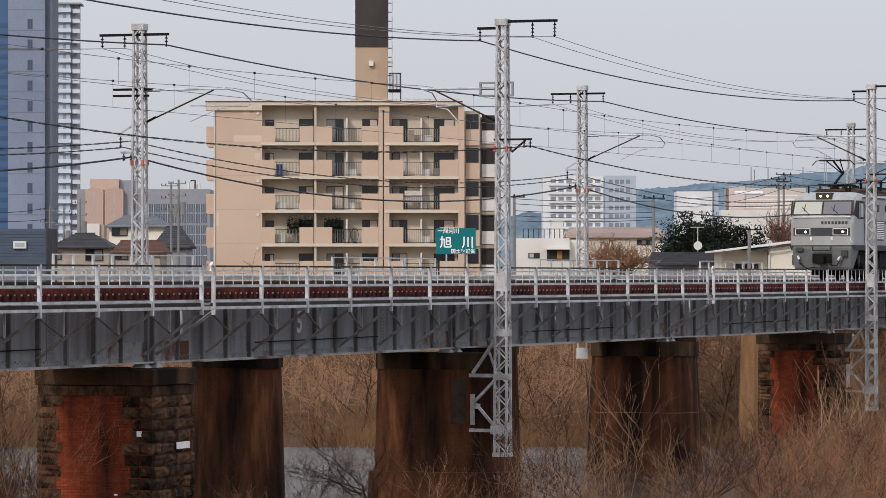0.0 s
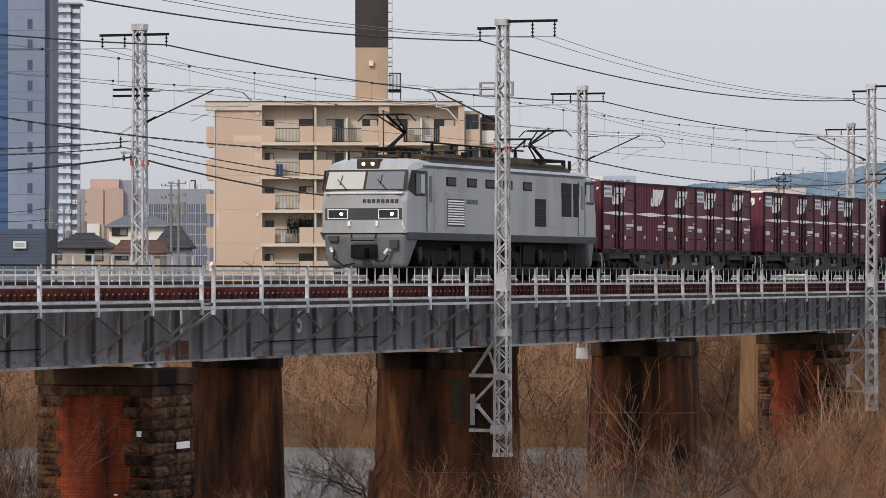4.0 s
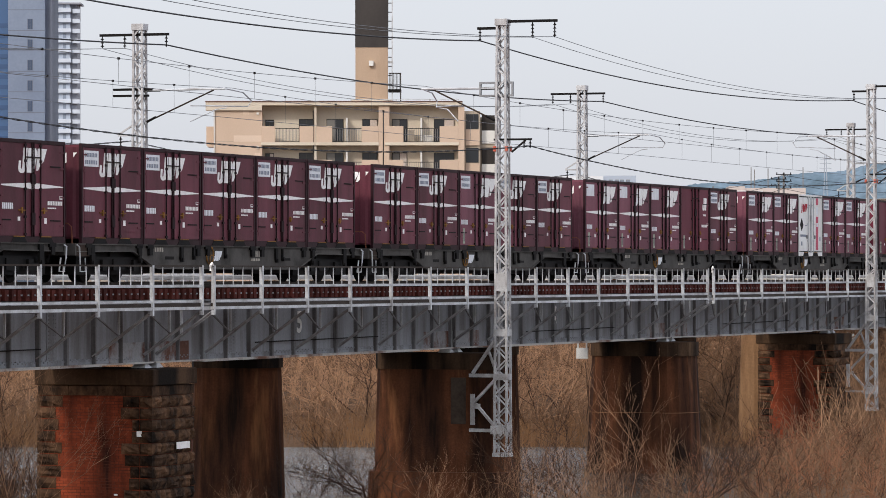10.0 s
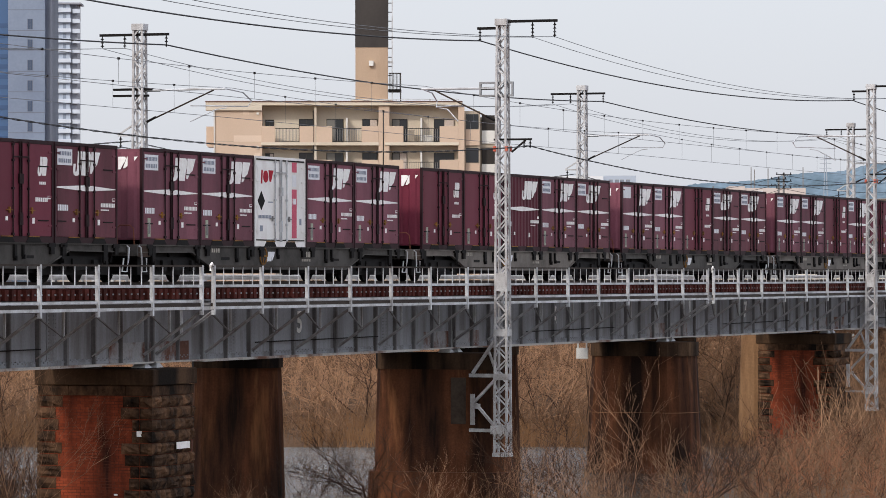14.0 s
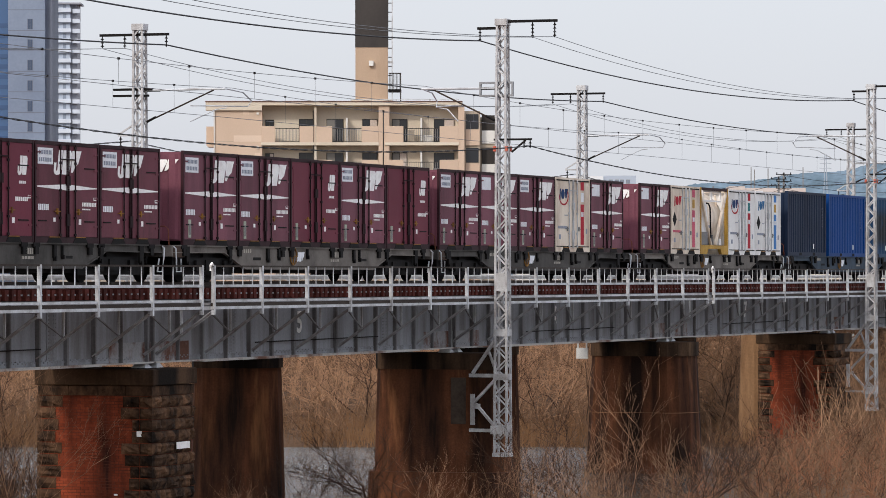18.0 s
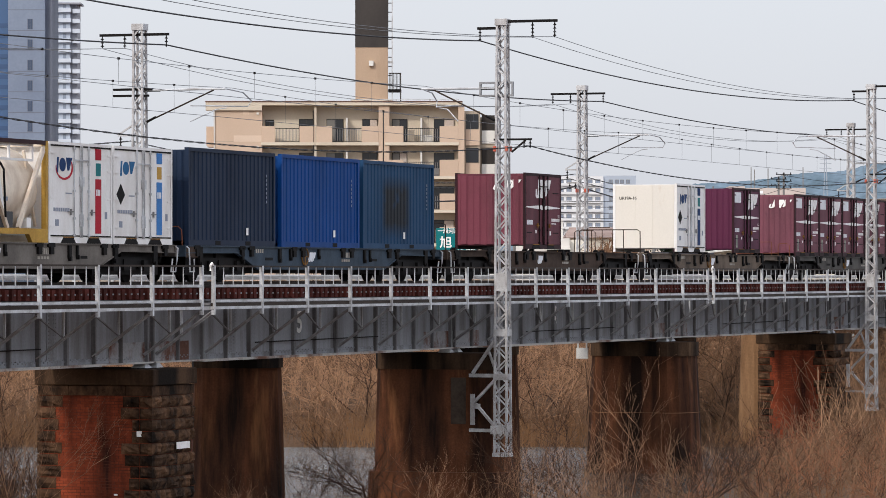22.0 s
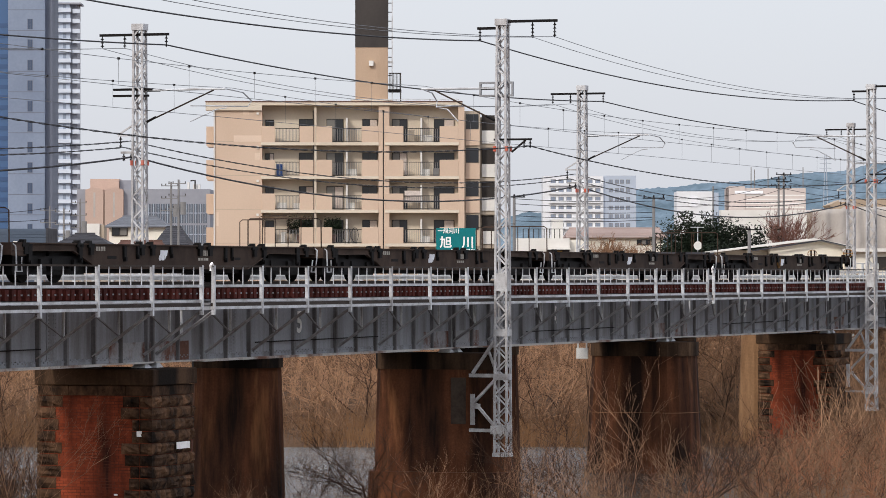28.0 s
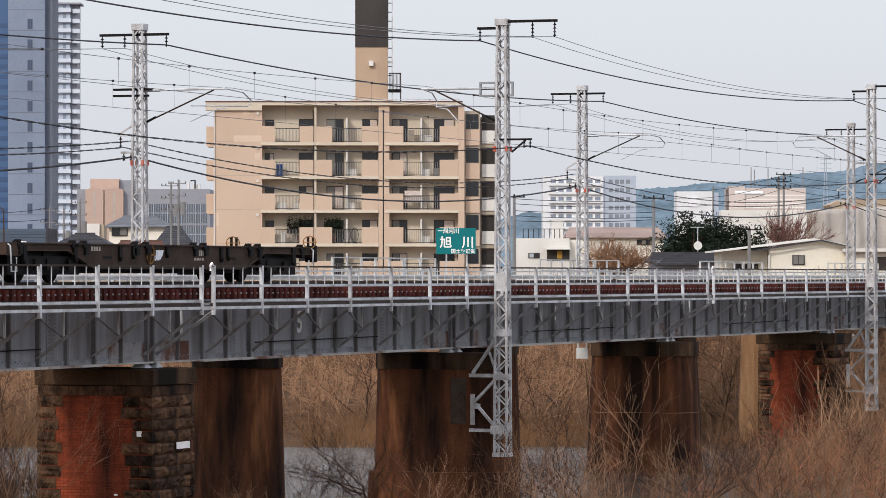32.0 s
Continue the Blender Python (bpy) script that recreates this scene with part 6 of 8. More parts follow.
def windows(parent, xs, zs, w, h, y, frame=None, glass=None, recess=0.12, pane=True):
    fr = frame or FRAME_DARK
    me = Mesh().box(-w / 2, w / 2, -0.03, 0.05, 0, h).data("window", fr)
    pm = Mesh().box(-w / 2 + 0.07, -0.03, -0.036, -0.02, 0.07, h - 0.07).box(0.03, w / 2 - 0.07, -0.036, -0.02, 0.07, h - 0.07).data("pane", glass or GLASS)
    for z in zs:
        for x in xs:
            o = part("window", me, fr, parent)
            o.location = (x, y, z)
            if pane:
                part("pane", pm, glass or GLASS, o)


def apartment():
    b, X, Z, k = lot("apartment_building", "beige tiled five-storey apartment block with recessed balconies", "apartment building", 350)
    top, H = Z(181), 59.7 * k
    slabs = [Z(255 + 59.7 * i) for i in range(5)]
    # masses
    part("wall", Mesh().box(X(378), X(464), 0.0, 9.0, GZ, Z(186)), BEIGE, b, "blank beige tiled wall")
    part("wall", Mesh().box(X(464) + 0.004, X(822), 1.5, 9.0, GZ, Z(186)), BEIGE_PALE, b)
    # recess and stair tower take the shade-toned wall colour
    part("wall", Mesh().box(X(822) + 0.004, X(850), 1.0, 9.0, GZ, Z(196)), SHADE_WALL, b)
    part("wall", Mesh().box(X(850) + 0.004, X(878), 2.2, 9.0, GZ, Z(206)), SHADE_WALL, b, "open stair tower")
    part("roof_slab", Mesh().box(X(364), X(818), -0.25, 9.3, Z(187), top).box(X(364), X(464), -0.25, 0.5, Z(196), Z(187)), BEIGE_PALE, b, bevel=0.03)
    part("roof_edge", Mesh().box(X(364) - 0.03, X(818) + 0.03, -0.3, 9.35, top + 0.004, top + 0.09), ROOF_BROWN, b, "dark metal roof edge")
    part("roof_rail", Mesh().box(X(620), X(812), 0.4, 0.45, Z(176), Z(175)).box(X(620), X(622), 0.4, 0.45, top + 0.09, Z(175)).box(X(700), X(702), 0.4, 0.45, top, Z(175)).box(X(760), X(762), 0.4, 0.45, top, Z(175)).box(X(810), X(812), 0.4, 0.45, top, Z(175)), RAILING, b)
    part("gutter_pipe", Mesh().tube((X(379.5), -0.08, GZ), (X(379.5), -0.08, Z(196)), 0.06), WHITE_WALL, b)
    for x in (557, 681):
        part("drain_pipe", Mesh().tube((X(x) - 0.12, -0.02, GZ), (X(x) - 0.12, -0.02, Z(196)), 0.05), FRAME_DARK, b)
    part("pier_wall", Mesh().box(X(670), X(689), -0.02, 1.5, GZ, Z(188)), BEIGE, b)
    part("pier_wall", Mesh().box(X(811), X(822), -0.02, 1.5, GZ, Z(188)), BEIGE, b)
    part("divider_wall", Mesh().box(X(556), X(560), 0.05, 1.5, GZ, Z(188)), BEIGE_PALE, b)
    for x0, x1, ya, yb in ((413.6, 464, 240, 251), (451, 460, 271, 283), (379, 387, 376, 400), (430, 441, 196, 203)):
        part("repair_tiles", Mesh().box(X(x0), X(x1), -0.008, -0.003, Z(yb), Z(ya)), BEIGE_NEW, b, "paler replaced tiles")
    for y in (251, 311, 371, 431):
        part("floor_joint", Mesh().box(X(379), X(464), -0.006, -0.002, Z(y), Z(y) + 0.035), SHADE_WALL, b)
    bays = [(464, 557, 487, 530), (560, 670, 588, 640), (683, 812, 714, 778)]
    for i, zs in enumerate(slabs):
        for x0, x1, a, c in bays:
            fl = part("balcony_slab", Mesh().box(X(x0) - 0.1, X(x1), -0.12, 1.5, zs - 0.12, zs + 0.14), BEIGE_PALE, b)
            part("parapet", Mesh().box(X(x0) - (0.05 if x0 != 560 else 0), X(a), -0.06, 0.08, zs + 0.14, zs + 1.5), BEIGE, fl, "beige tiled parapet", bevel=0.02)
            part("parapet", Mesh().box(X(c), X(x1), -0.06, 0.08, zs + 0.14, zs + 1.5), BEIGE, fl, "beige tiled parapet", bevel=0.02)
            rl = part("balcony_railing", Mesh().box(X(a), X(c), 0.0, 0.04, zs + 1.28, zs + 1.34), FRAME_DARK, b)
            part("bottom_bar", Mesh().box(X(a), X(c), 0.0, 0.04, zs + 0.2, zs + 0.25), FRAME_DARK, rl)
            bm = Mesh().box(-0.016, 0.016, 0.005, 0.03, zs + 0.25, zs + 1.28).data("baluster", POLE_GREY)
            for j in range(1, 17):
                part("baluster", bm, POLE_GREY, rl).location.x = X(a) + (X(c) - X(a)) * j / 17
        # windows behind the balconies
        for wx, ww, hh, z0, gl in ((476, 0.75, 0.75, 1.35, GLASS), (541, 1.25, 1.95, 0.2, GLASS), (592, 1.45, 1.95, 0.2, GLASS_DULL), (654, 1.3, 1.95, 0.2, GLASS), (707, 1.3, 1.95, 0.2, GLASS_DULL), (786, 1.75, 1.95, 0.2, GLASS)):
            o = part("window_frame", Mesh().box(X(wx) - ww / 2, X(wx) + ww / 2, 1.42, 1.5, zs + z0, zs + z0 + hh), FRAME_DARK, b)
            part("pane", Mesh().box(X(wx) - ww / 2 + 0.06, X(wx) - 0.02, 1.40, 1.415, zs + z0 + 0.06, zs + z0 + hh - 0.06), gl, o)
            part("pane", Mesh().box(X(wx) + 0.02, X(wx) + ww / 2 - 0.06, 1.40, 1.415, zs + z0 + 0.06, zs + z0 + hh - 0.06), GLASS if (i + int(wx)) % 3 else CURTAIN, o)
        part("partition", Mesh().box(X(612), X(615), 0.1, 1.42, zs + 0.14, zs + 2.2), WHITE_WALL, b)
        part("partition", Mesh().box(X(744), X(747), 0.1, 1.42, zs + 0.14, zs + 2.2), WHITE_WALL, b)
        # side balcony at the far end, and the stair tower
        part("side_balcony", Mesh().box(X(364), X(378), 0.9, 3.2, zs - 0.1, zs + 1.5).box(X(366), X(378), 0.7, 3.4, zs - 0.22, zs - 0.1), BEIGE, b)
        part("wall_lamp", Mesh().box(X(454), X(458), -0.12, -0.004, zs + 1.75 + H * 0.25, zs + 1.95 + H * 0.25), WHITE_WALL, b)
        part("stair_parapet", Mesh().box(X(824), X(849), 0.85, 1.0, zs - 0.1, zs + 1.25), BEIGE, b)
        part("stair_window", Mesh().box(X(825), X(847), 0.94, 0.996, zs + 1.3, zs + 2.55), GLASS, b)
        part("stair_panel", Mesh().box(X(853), X(876), 2.02, 2.19, zs + 0.1, zs + 1.2), WHITE_WALL, b, "white corrugated stair panel")
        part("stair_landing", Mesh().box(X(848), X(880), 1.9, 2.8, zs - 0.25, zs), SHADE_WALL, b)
        # dark panel for the shade inside each stair opening
        part("stair_opening", Mesh().box(X(853), X(876), 2.1, 2.196, zs + 1.2, zs + 2.5), FRAME_DARK, b)
    # things on the balconies
    def on_balcony(name, mesh, material, label, cat):
        o = solid(name, mesh, material, label, cat)
        o.matrix_basis = b.matrix_basis.copy()
    s1, s2, s3, s4 = slabs[1], slabs[2], slabs[3], slabs[4]
    on_balcony("plastic_bin", Mesh().box(X(488), X(500), 0.5, 1.0, s1 + 0.14, s1 + 1.15), BLUE, "blue plastic bin on a balcony", "bin")
    on_balcony("laundry", Mesh().box(X(716), X(747), 0.12, 0.16, s2 + 0.75, s2 + 1.75), CURTAIN, "pale pink laundry hung over a balcony railing", "laundry")
    for x, z in ((498, s2), (623, s1), (622, s2), (752, s1), (757, slabs[0]), (752, s3)):
        on_balcony("air_conditioner", Mesh().box(X(x) - 0.4, X(x) + 0.4, 0.6, 0.95, z + 0.142, z + 0.75), WHITE_WALL, "white outdoor air conditioner unit on a balcony", "air conditioner")
    for x, w, h, z, y in ((491, 0.5, 0.7, s3, 0.5), (501, 0.35, 0.9, s3, 0.4), (525, 0.6, 0.5, s2, 0.55), (700, 0.4, 0.8, slabs[0], 0.4), (728, 0.5, 1.0, slabs[0], 0.45), (749, 0.6, 0.7, s2, 0.5), (632, 0.45, 0.6, s2, 0.5), (772, 0.5, 0.6, s1, 0.4)):
        bx = Mesh().box(X(x) - w / 2, X(x) + w / 2, y, y + 0.4, z + 0.142, z + 0.142 + h).box(X(x) - w / 2 - 0.03, X(x) + w / 2 + 0.03, y - 0.03, y + 0.43, z + 0.142 + h + 0.002, z + 0.2 + h)
        on_balcony("storage_box", bx, (WHITE_WALL, POLE_GREY, SHADE_WALL)[int(x) % 3], "lidded storage box on a balcony floor", "box")
    for x in (614, 628):
        sc = Mesh().path([(X(x) + 0.3 * math.cos(q * 0.5236), 0.3, s3 + 0.85 + 0.62 * math.sin(q * 0.5236)) for q in range(13)], 0.03, 5)
        for e in (-0.18, -0.06, 0.06, 0.18):
            sc.box(X(x) + e - 0.015, X(x) + e + 0.015, 0.28, 0.32, s3 + 0.3, s3 + 1.4)
        sc.box(X(x) - 0.2, X(x) + 0.2, 0.25, 0.35, s3 + 0.142, s3 + 0.26)
        on_balcony("trellis_screen", sc, FRAME_DARK, "dark rounded trellis screen on a balcony", "screen")
    rng = random.Random(11)
    for x0, x1, z in ((508, 553, s3), (574, 604, s3)):
        pl = thing("balcony_plant", "dense green potted plants on a balcony", "plant")
        pl.matrix_basis = b.matrix_basis.copy()
        lf = Mesh()
        for i in range(1300):
            c = Vector((rng.uniform(X(x0), X(x1)), rng.uniform(0.2, 1.0), z + 1.0 + abs(rng.gauss(0.35, 0.45))))
            a = Vector((rng.uniform(-1, 1), rng.uniform(-1, 1), rng.uniform(-.4, 1))).normalized() * 0.16
            q = a.cross(Vector((rng.uniform(-1, 1), rng.uniform(-1, 1), 1))).normalized() * 0.07
            lf.add([c - q, c + a * 0.5 - q * 0.2, c + a, c + q], [(0, 1, 2, 3)])
        tagged(part("leaves", lf, LEAF, pl), kind="stuff")
        part("pot", Mesh().tube(((X(x0) + X(x1)) / 2, 0.6, z + 0.142), ((X(x0) + X(x1)) / 2, 0.6, z + 0.9), 0.2, 0.3, n=12), ROOF_BROWN, pl)
    # chimney behind the block
    c, X, Z, k = lot("chimney", "tall square chimney, beige below and sooty dark above", "chimney", 372)
    part("shaft", Mesh().box(X(629), X(686), 0, 2.9, GZ, Z(84)), CHIMNEY_TILE, c)
    part("dark_shaft", Mesh().box(X(628.5), X(686.5), -0.03, 2.93, Z(84) + 0.004, Z(-260)), CHIMNEY_BLACK, c, "sooty dark upper shaft")
    part("lamp", Mesh().box(X(653), X(661), -0.4, -0.004, Z(117), Z(108)), WHITE_WALL, c)
    for i in range(16):
        part("rung", Mesh().box(X(687), X(694), 0.3, 0.36, Z(150 - 16 * i), Z(148.5 - 16 * i)), FRAME_DARK, c)
    part("ladder_rail", Mesh().box(X(693), X(695), 0.28, 0.36, Z(180), Z(-120)).box(X(687), X(696), 0.28, 0.36, Z(112), Z(108)), RAILING, c)
    part("platform", Mesh().box(X(687), X(710), 0, 2.4, Z(162), Z(158)), DARK, c)
    g = Mesh()
    for i in range(9):
        x = X(689) + (X(709) - X(689)) * i / 8
        g.box(x - 0.02, x + 0.02, 0.02, 0.06, Z(158), Z(130))
    g.box(X(688), X(710), 0.02, 0.06, Z(131), Z(129)).box(X(708), X(710), 0, 0.08, Z(182), Z(129))
    part("platform_cage", g, FRAME_DARK, c)
    part("base_curb", Mesh().box(X(621), X(694), -0.4, 3.2, Z(182), Z(177)), BEIGE_PALE, c)


def towers():
    b, X, Z, k = lot("office_tower", "grey tiled office tower with a blue glass front", "office building", 730)
    part("wall", Mesh().box(X(14), X(79), 0, 14, GZ, Z(-160)), OFFICE_WALL, b)
    part("side_fin", Mesh().box(X(79) + 0.02, X(91), 1.5, 13, GZ, Z(-150)), SLATE_WALL, b)
    part("glass_front", Mesh().box(X(-60), X(14) - 0.02, 0.4, 14, GZ, Z(-120)), BLUE_GLASS, b)
    for i in range(22):
        z = Z(430 - 36.3 * i * 0.5)
        part("spandrel", Mesh().box(X(-60), X(14) - 0.02, 0.33, 0.398, z, z + 0.75), BLUE_BAND, b)
    windows(b, [X(53)], [Z(52 + 36.3 * i) for i in range(11)], 0.95, 1.85, -0.01, SLATE_WALL, GLASS_OFFICE)
    for i in range(14):
        z = Z(490 - 36.3 * i)
        part("joint", Mesh().box(X(14), X(79), -0.014, -0.004, z, z + 0.12), SLATE_WALL, b)
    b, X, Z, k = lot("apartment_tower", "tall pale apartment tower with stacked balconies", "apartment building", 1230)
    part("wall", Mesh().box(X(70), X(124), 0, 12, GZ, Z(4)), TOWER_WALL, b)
    # side face drawn facing front, its shade given by a greyer colour
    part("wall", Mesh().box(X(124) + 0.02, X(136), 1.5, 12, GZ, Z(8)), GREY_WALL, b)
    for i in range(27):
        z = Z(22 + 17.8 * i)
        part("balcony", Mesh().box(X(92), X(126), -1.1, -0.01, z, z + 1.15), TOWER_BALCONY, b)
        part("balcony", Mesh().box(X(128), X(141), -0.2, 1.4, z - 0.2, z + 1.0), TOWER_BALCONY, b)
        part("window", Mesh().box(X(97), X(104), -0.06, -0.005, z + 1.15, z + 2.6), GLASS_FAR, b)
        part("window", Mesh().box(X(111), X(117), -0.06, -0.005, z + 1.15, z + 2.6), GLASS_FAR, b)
    part("roof_screen", Mesh().box(X(92), X(143), -1.0, 10, Z(8), Z(5)), GREY_WALL, b)
    b, X, Z, k = lot("civic_hall", "brown tiled hall with vaulted bays", "hall", 520)
    for x0, x1 in ((151, 183), (185, 218)):
        m = Mesh().slab([(X(x0), GZ), (X(x1), GZ), (X(x1), Z(336)), (X((x0 + x1) / 2), Z(331)), (X(x0), Z(336))], "y", 0, 10)
        part("bay_wall", m, BROWN_WALL, b)
        part("bay_joint", Mesh().box(X((x0 + x1) / 2) - 0.12, X((x0 + x1) / 2) + 0.12, -0.03, -0.004, Z(385), Z(341)), TARP, b, "pale joint strip")
    part("upper_block", Mesh().box(X(156), X(207), 3, 10, GZ, Z(316)), BROWN_WALL, b)
    part("upper_block", Mesh().box(X(207) + 0.05, X(232), 4, 12, GZ, Z(318)), GREY_WALL, b)
    part("side_wall", Mesh().box(X(218) + 0.02, X(232), 1, 10, GZ, Z(334)), GREY_WALL, b)
    part("side_block", Mesh().box(X(135), X(151) - 0.02, 1, 10, GZ, Z(335)), GREY_WALL, b)
    b, X, Z, k = lot("office_block", "long grey office block with a grid of tall windows", "office building", 560)
    part("wall", Mesh().box(X(232), X(372), 0, 14, GZ, Z(335)), GREY_WALL, b)
    for i in range(13):
        x = X(260) + i * (X(368) - X(260)) / 13
        for z0, z1 in ((395, 361), (432, 399), (470, 436)):
            w = part("window", Mesh().box(x, x + 0.5, -0.06, -0.004, Z(z0), Z(z1)), GLASS_SKY, b)
            part("mullion", Mesh().box(x + 0.22, x + 0.28, -0.1, -0.062, Z(z0), Z(z1)).box(x, x + 0.5, -0.1, -0.062, (Z(z0) + Z(z1)) / 2, (Z(z0) + Z(z1)) / 2 + 0.1), TOWER_WALL, w)
    for x0, x1, y in ((313, 316, 318), (330, 333, 322), (340, 352, 326)):
        part("roof_plant", Mesh().box(X(x0), X(x1), 2, 4, Z(335), Z(y)), WHITE_WALL, b)
    part("roof_sign", Mesh().path([(X(336), 1.5, Z(320)), (X(344), 1.5, Z(319)), (X(344), 1.5, Z(334))], 0.12), FRAME_DARK, b)


def gable_house(label, d, x0, x1, eave, ridge, wall, roof, wins=(), along=True, depth=8.0, hip=0.0, base=None):
    """A house with a tiled roof; the ridge runs along the front or away from it."""
    b, X, Z, k = lot("house", label, "house", d, "houses")
    a, c, ze, zr = X(x0), X(x1), Z(eave), Z(ridge)
    part("wall", Mesh().box(a + 0.3, c - 0.3, 0.5, depth, GZ, ze), wall, b)
    o, m = 0.35, Mesh()
    if along:
        h = (c - a) * hip
        m.hull([(a, 0, ze - 0.12), (c, 0, ze - 0.12), (c, depth + 0.5, ze - 0.12), (a, depth + 0.5, ze - 0.12)], [(a, 0, ze), (c, 0, ze), (c, depth + 0.5, ze), (a, depth + 0.5, ze)])
        m.hull([(a, 0, ze + 0.004), (c, 0, ze + 0.004), (c, depth + 0.5, ze + 0.004), (a, depth + 0.5, ze + 0.004)], [(a + h, depth / 2 - 0.1, zr), (c - h, depth / 2 - 0.1, zr), (c - h, depth / 2 + 0.1, zr), (a + h, depth / 2 + 0.1, zr)])
    else:
        mid = (a + c) / 2
        m.slab([(a, ze - 0.1), (mid, zr - 0.1), (c, ze - 0.1), (c, ze + 0.12), (mid, zr + 0.12), (a, ze + 0.12)], "y", 0, depth + 0.5)
        part("gable_wall", Mesh().slab([(a + 0.3, ze), (c - 0.3, ze), (mid, zr - 0.12)], "y", 0.5, depth), wall, b)
    rf = part("roof", m, roof, b)
    if along:
        for i in range(1, 9):
            u = i / 9
            y, z = (depth / 2) * u, ze + (zr - ze) * u
            part("roof_course", Mesh().box(a + h * u, c - h * u, y - 0.06, y + 0.02, z - 0.02, z + 0.05), roof, rf)
        part("ridge", Mesh().box(a + h, c - h, depth / 2 - 0.14, depth / 2 + 0.14, zr - 0.05, zr + 0.12), roof, rf)
    for wx, wy0, wy1, ww in wins:
        o2 = part("window", Mesh().box(X(wx) - ww / 2, X(wx) + ww / 2, 0.42, 0.496, Z(wy1), Z(wy0)), FRAME_DARK, b)
        part("pane", Mesh().box(X(wx) - ww / 2 + 0.07, X(wx) - 0.03, 0.40, 0.415, Z(wy1) + 0.07, Z(wy0) - 0.07), GLASS, o2)
        part("pane", Mesh().box(X(wx) + 0.03, X(wx) + ww / 2 - 0.07, 0.40, 0.415, Z(wy1) + 0.07, Z(wy0) - 0.07), GLASS_DULL, o2)
    return b, X, Z, k


def left_houses():
    # metal-clad shed
    b, X, Z, k = lot("metal_shed", "blue-grey corrugated metal building with a roof window", "shed", 270)
    part("wall", Mesh().box(X(-60), X(82), 0, 7, GZ, Z(405)), BLUE_METAL, b)
    for i in range(13):
        z = Z(468 - 4.8 * i)
        part("cladding_board", Mesh().box(X(-60), X(82), -0.035, -0.004, z, z + 0.13), BLUE_METAL, b)
    part("corner_trim", Mesh().box(X(81), X(84), -0.06, 7, GZ, Z(404)), ROOF_GREY, b)
    w = part("roof_window", Mesh().box(X(24), X(47), -0.25, -0.04, Z(440), Z(427)), WHITE_WALL, b)
    part("pane", Mesh().box(X(27), X(44), -0.265, -0.255, Z(437), Z(430)), GLASS_PALE, w)
    gable_house("old house with a dark grey hipped roof", 300, 85, 199, 437, 414, TAN_WALL, ROOF_GREY, [(97, 447, 460, 0.9), (166, 441, 462, 1.3)], True, 8, 0.34)
    gable_house("pale two-storey house with a blue-grey tiled roof", 340, 186, 296, 400, 383, CREAM_WALL, ROOF_BLUE, [(211, 402, 418, 1.3)], True, 8, 0.22)
    gable_house("low house with a red-brown tiled roof", 290, 196, 290, 446, 427, TAN_WALL, ROOF_BROWN, [(214, 450, 460, 0.9)], True, 8, 0.1)
    gable_house("house with a weathered grey roof", 315, 268, 336, 437, 402, GREY_WALL, ROOF_GREY, [], True, 8, 0.3)
    b, X, Z, k = lot("roof_water_unit", "white rooftop block among the houses", "building", 360)
    part("wall", Mesh().box(X(148), X(176), 0, 3, GZ, Z(396)), WHITE_WALL, b)
    # shaded side of the white block, painted in the darker wall colour
    part("side_wall", Mesh().box(X(176) + .02, X(184), 0.3, 3, GZ, Z(398)), SHADE_WALL, b)
    # utility poles with cross-arms
    for x, d, top in ((88, 330, 365), (113, 345, 368), (142, 350, 352), (303, 310, 322), (316, 306, 318)):
        p, X, Z, k = lot("utility_pole", "grey utility pole with cross-arms and insulators", "pole", d, "utility poles")
        part("pole", Mesh().tube((X(x), 0, GZ), (X(x), 0, Z(top)), 0.11, 0.07), POLE_GREY, p)
        for j in range(3):
            z = Z(top + 8 + 22 * j)
            part("cross_arm", Mesh().box(X(x) - 0.75, X(x) + 0.55, -0.12, -0.06, z, z + 0.06), POLE_GREY, p)
            for e in (-0.7, -0.4, 0.5):
                part("insulator", Mesh().tube((X(x) + e, -0.08, z + 0.06), (X(x) + e, -0.08, z + 0.2), 0.035), FRAME_DARK, p)
        part("transformer", Mesh().tube((X(x) + 0.35, -0.1, Z(top + 62)), (X(x) + 0.35, -0.1, Z(top + 40)), 0.22, n=12), POLE_GREY, p)


def river_sign():
    s, X, Z, k = lot("river_sign", "teal river name sign with white Japanese lettering", "sign", 205)
    part("panel", Mesh().box(X(772), X(842), -0.05, 0.0, Z(450), Z(404)), TEAL, s, bevel=0.01)
    for x in (790, 826):
        part("post", Mesh().box(X(x) - 0.04, X(x) + 0.04, 0.004, 0.08, GZ - 1.6, Z(410)), RAILING, s)
    for text, x, y, size in (("一級河川", 774.5, 412.5, 9.6 * k), ("旭", 778, 437, 22 * k), ("川", 817, 437, 22 * k), ("国土交通省", 798, 448.0, 8.6 * k)):
        cu = bpy.data.curves.new("lettering", "FONT")
        cu.body, cu.size, cu.extrude, cu.offset = text, size, 0.003, size * 0.022
        tmp = new("lettering", cu)
        dg = bpy.context.evaluated_depsgraph_get()
        me = bpy.data.meshes.new_from_object(tmp.evaluated_get(dg))
        bpy.data.objects.remove(tmp)
        me.materials.clear()
        me.materials.append(WHITE_PAINT)
        o = part("lettering", me, WHITE_PAINT, s)
        o.matrix_local = pose(X(x), -0.056, Z(y), 90, 0, 0)


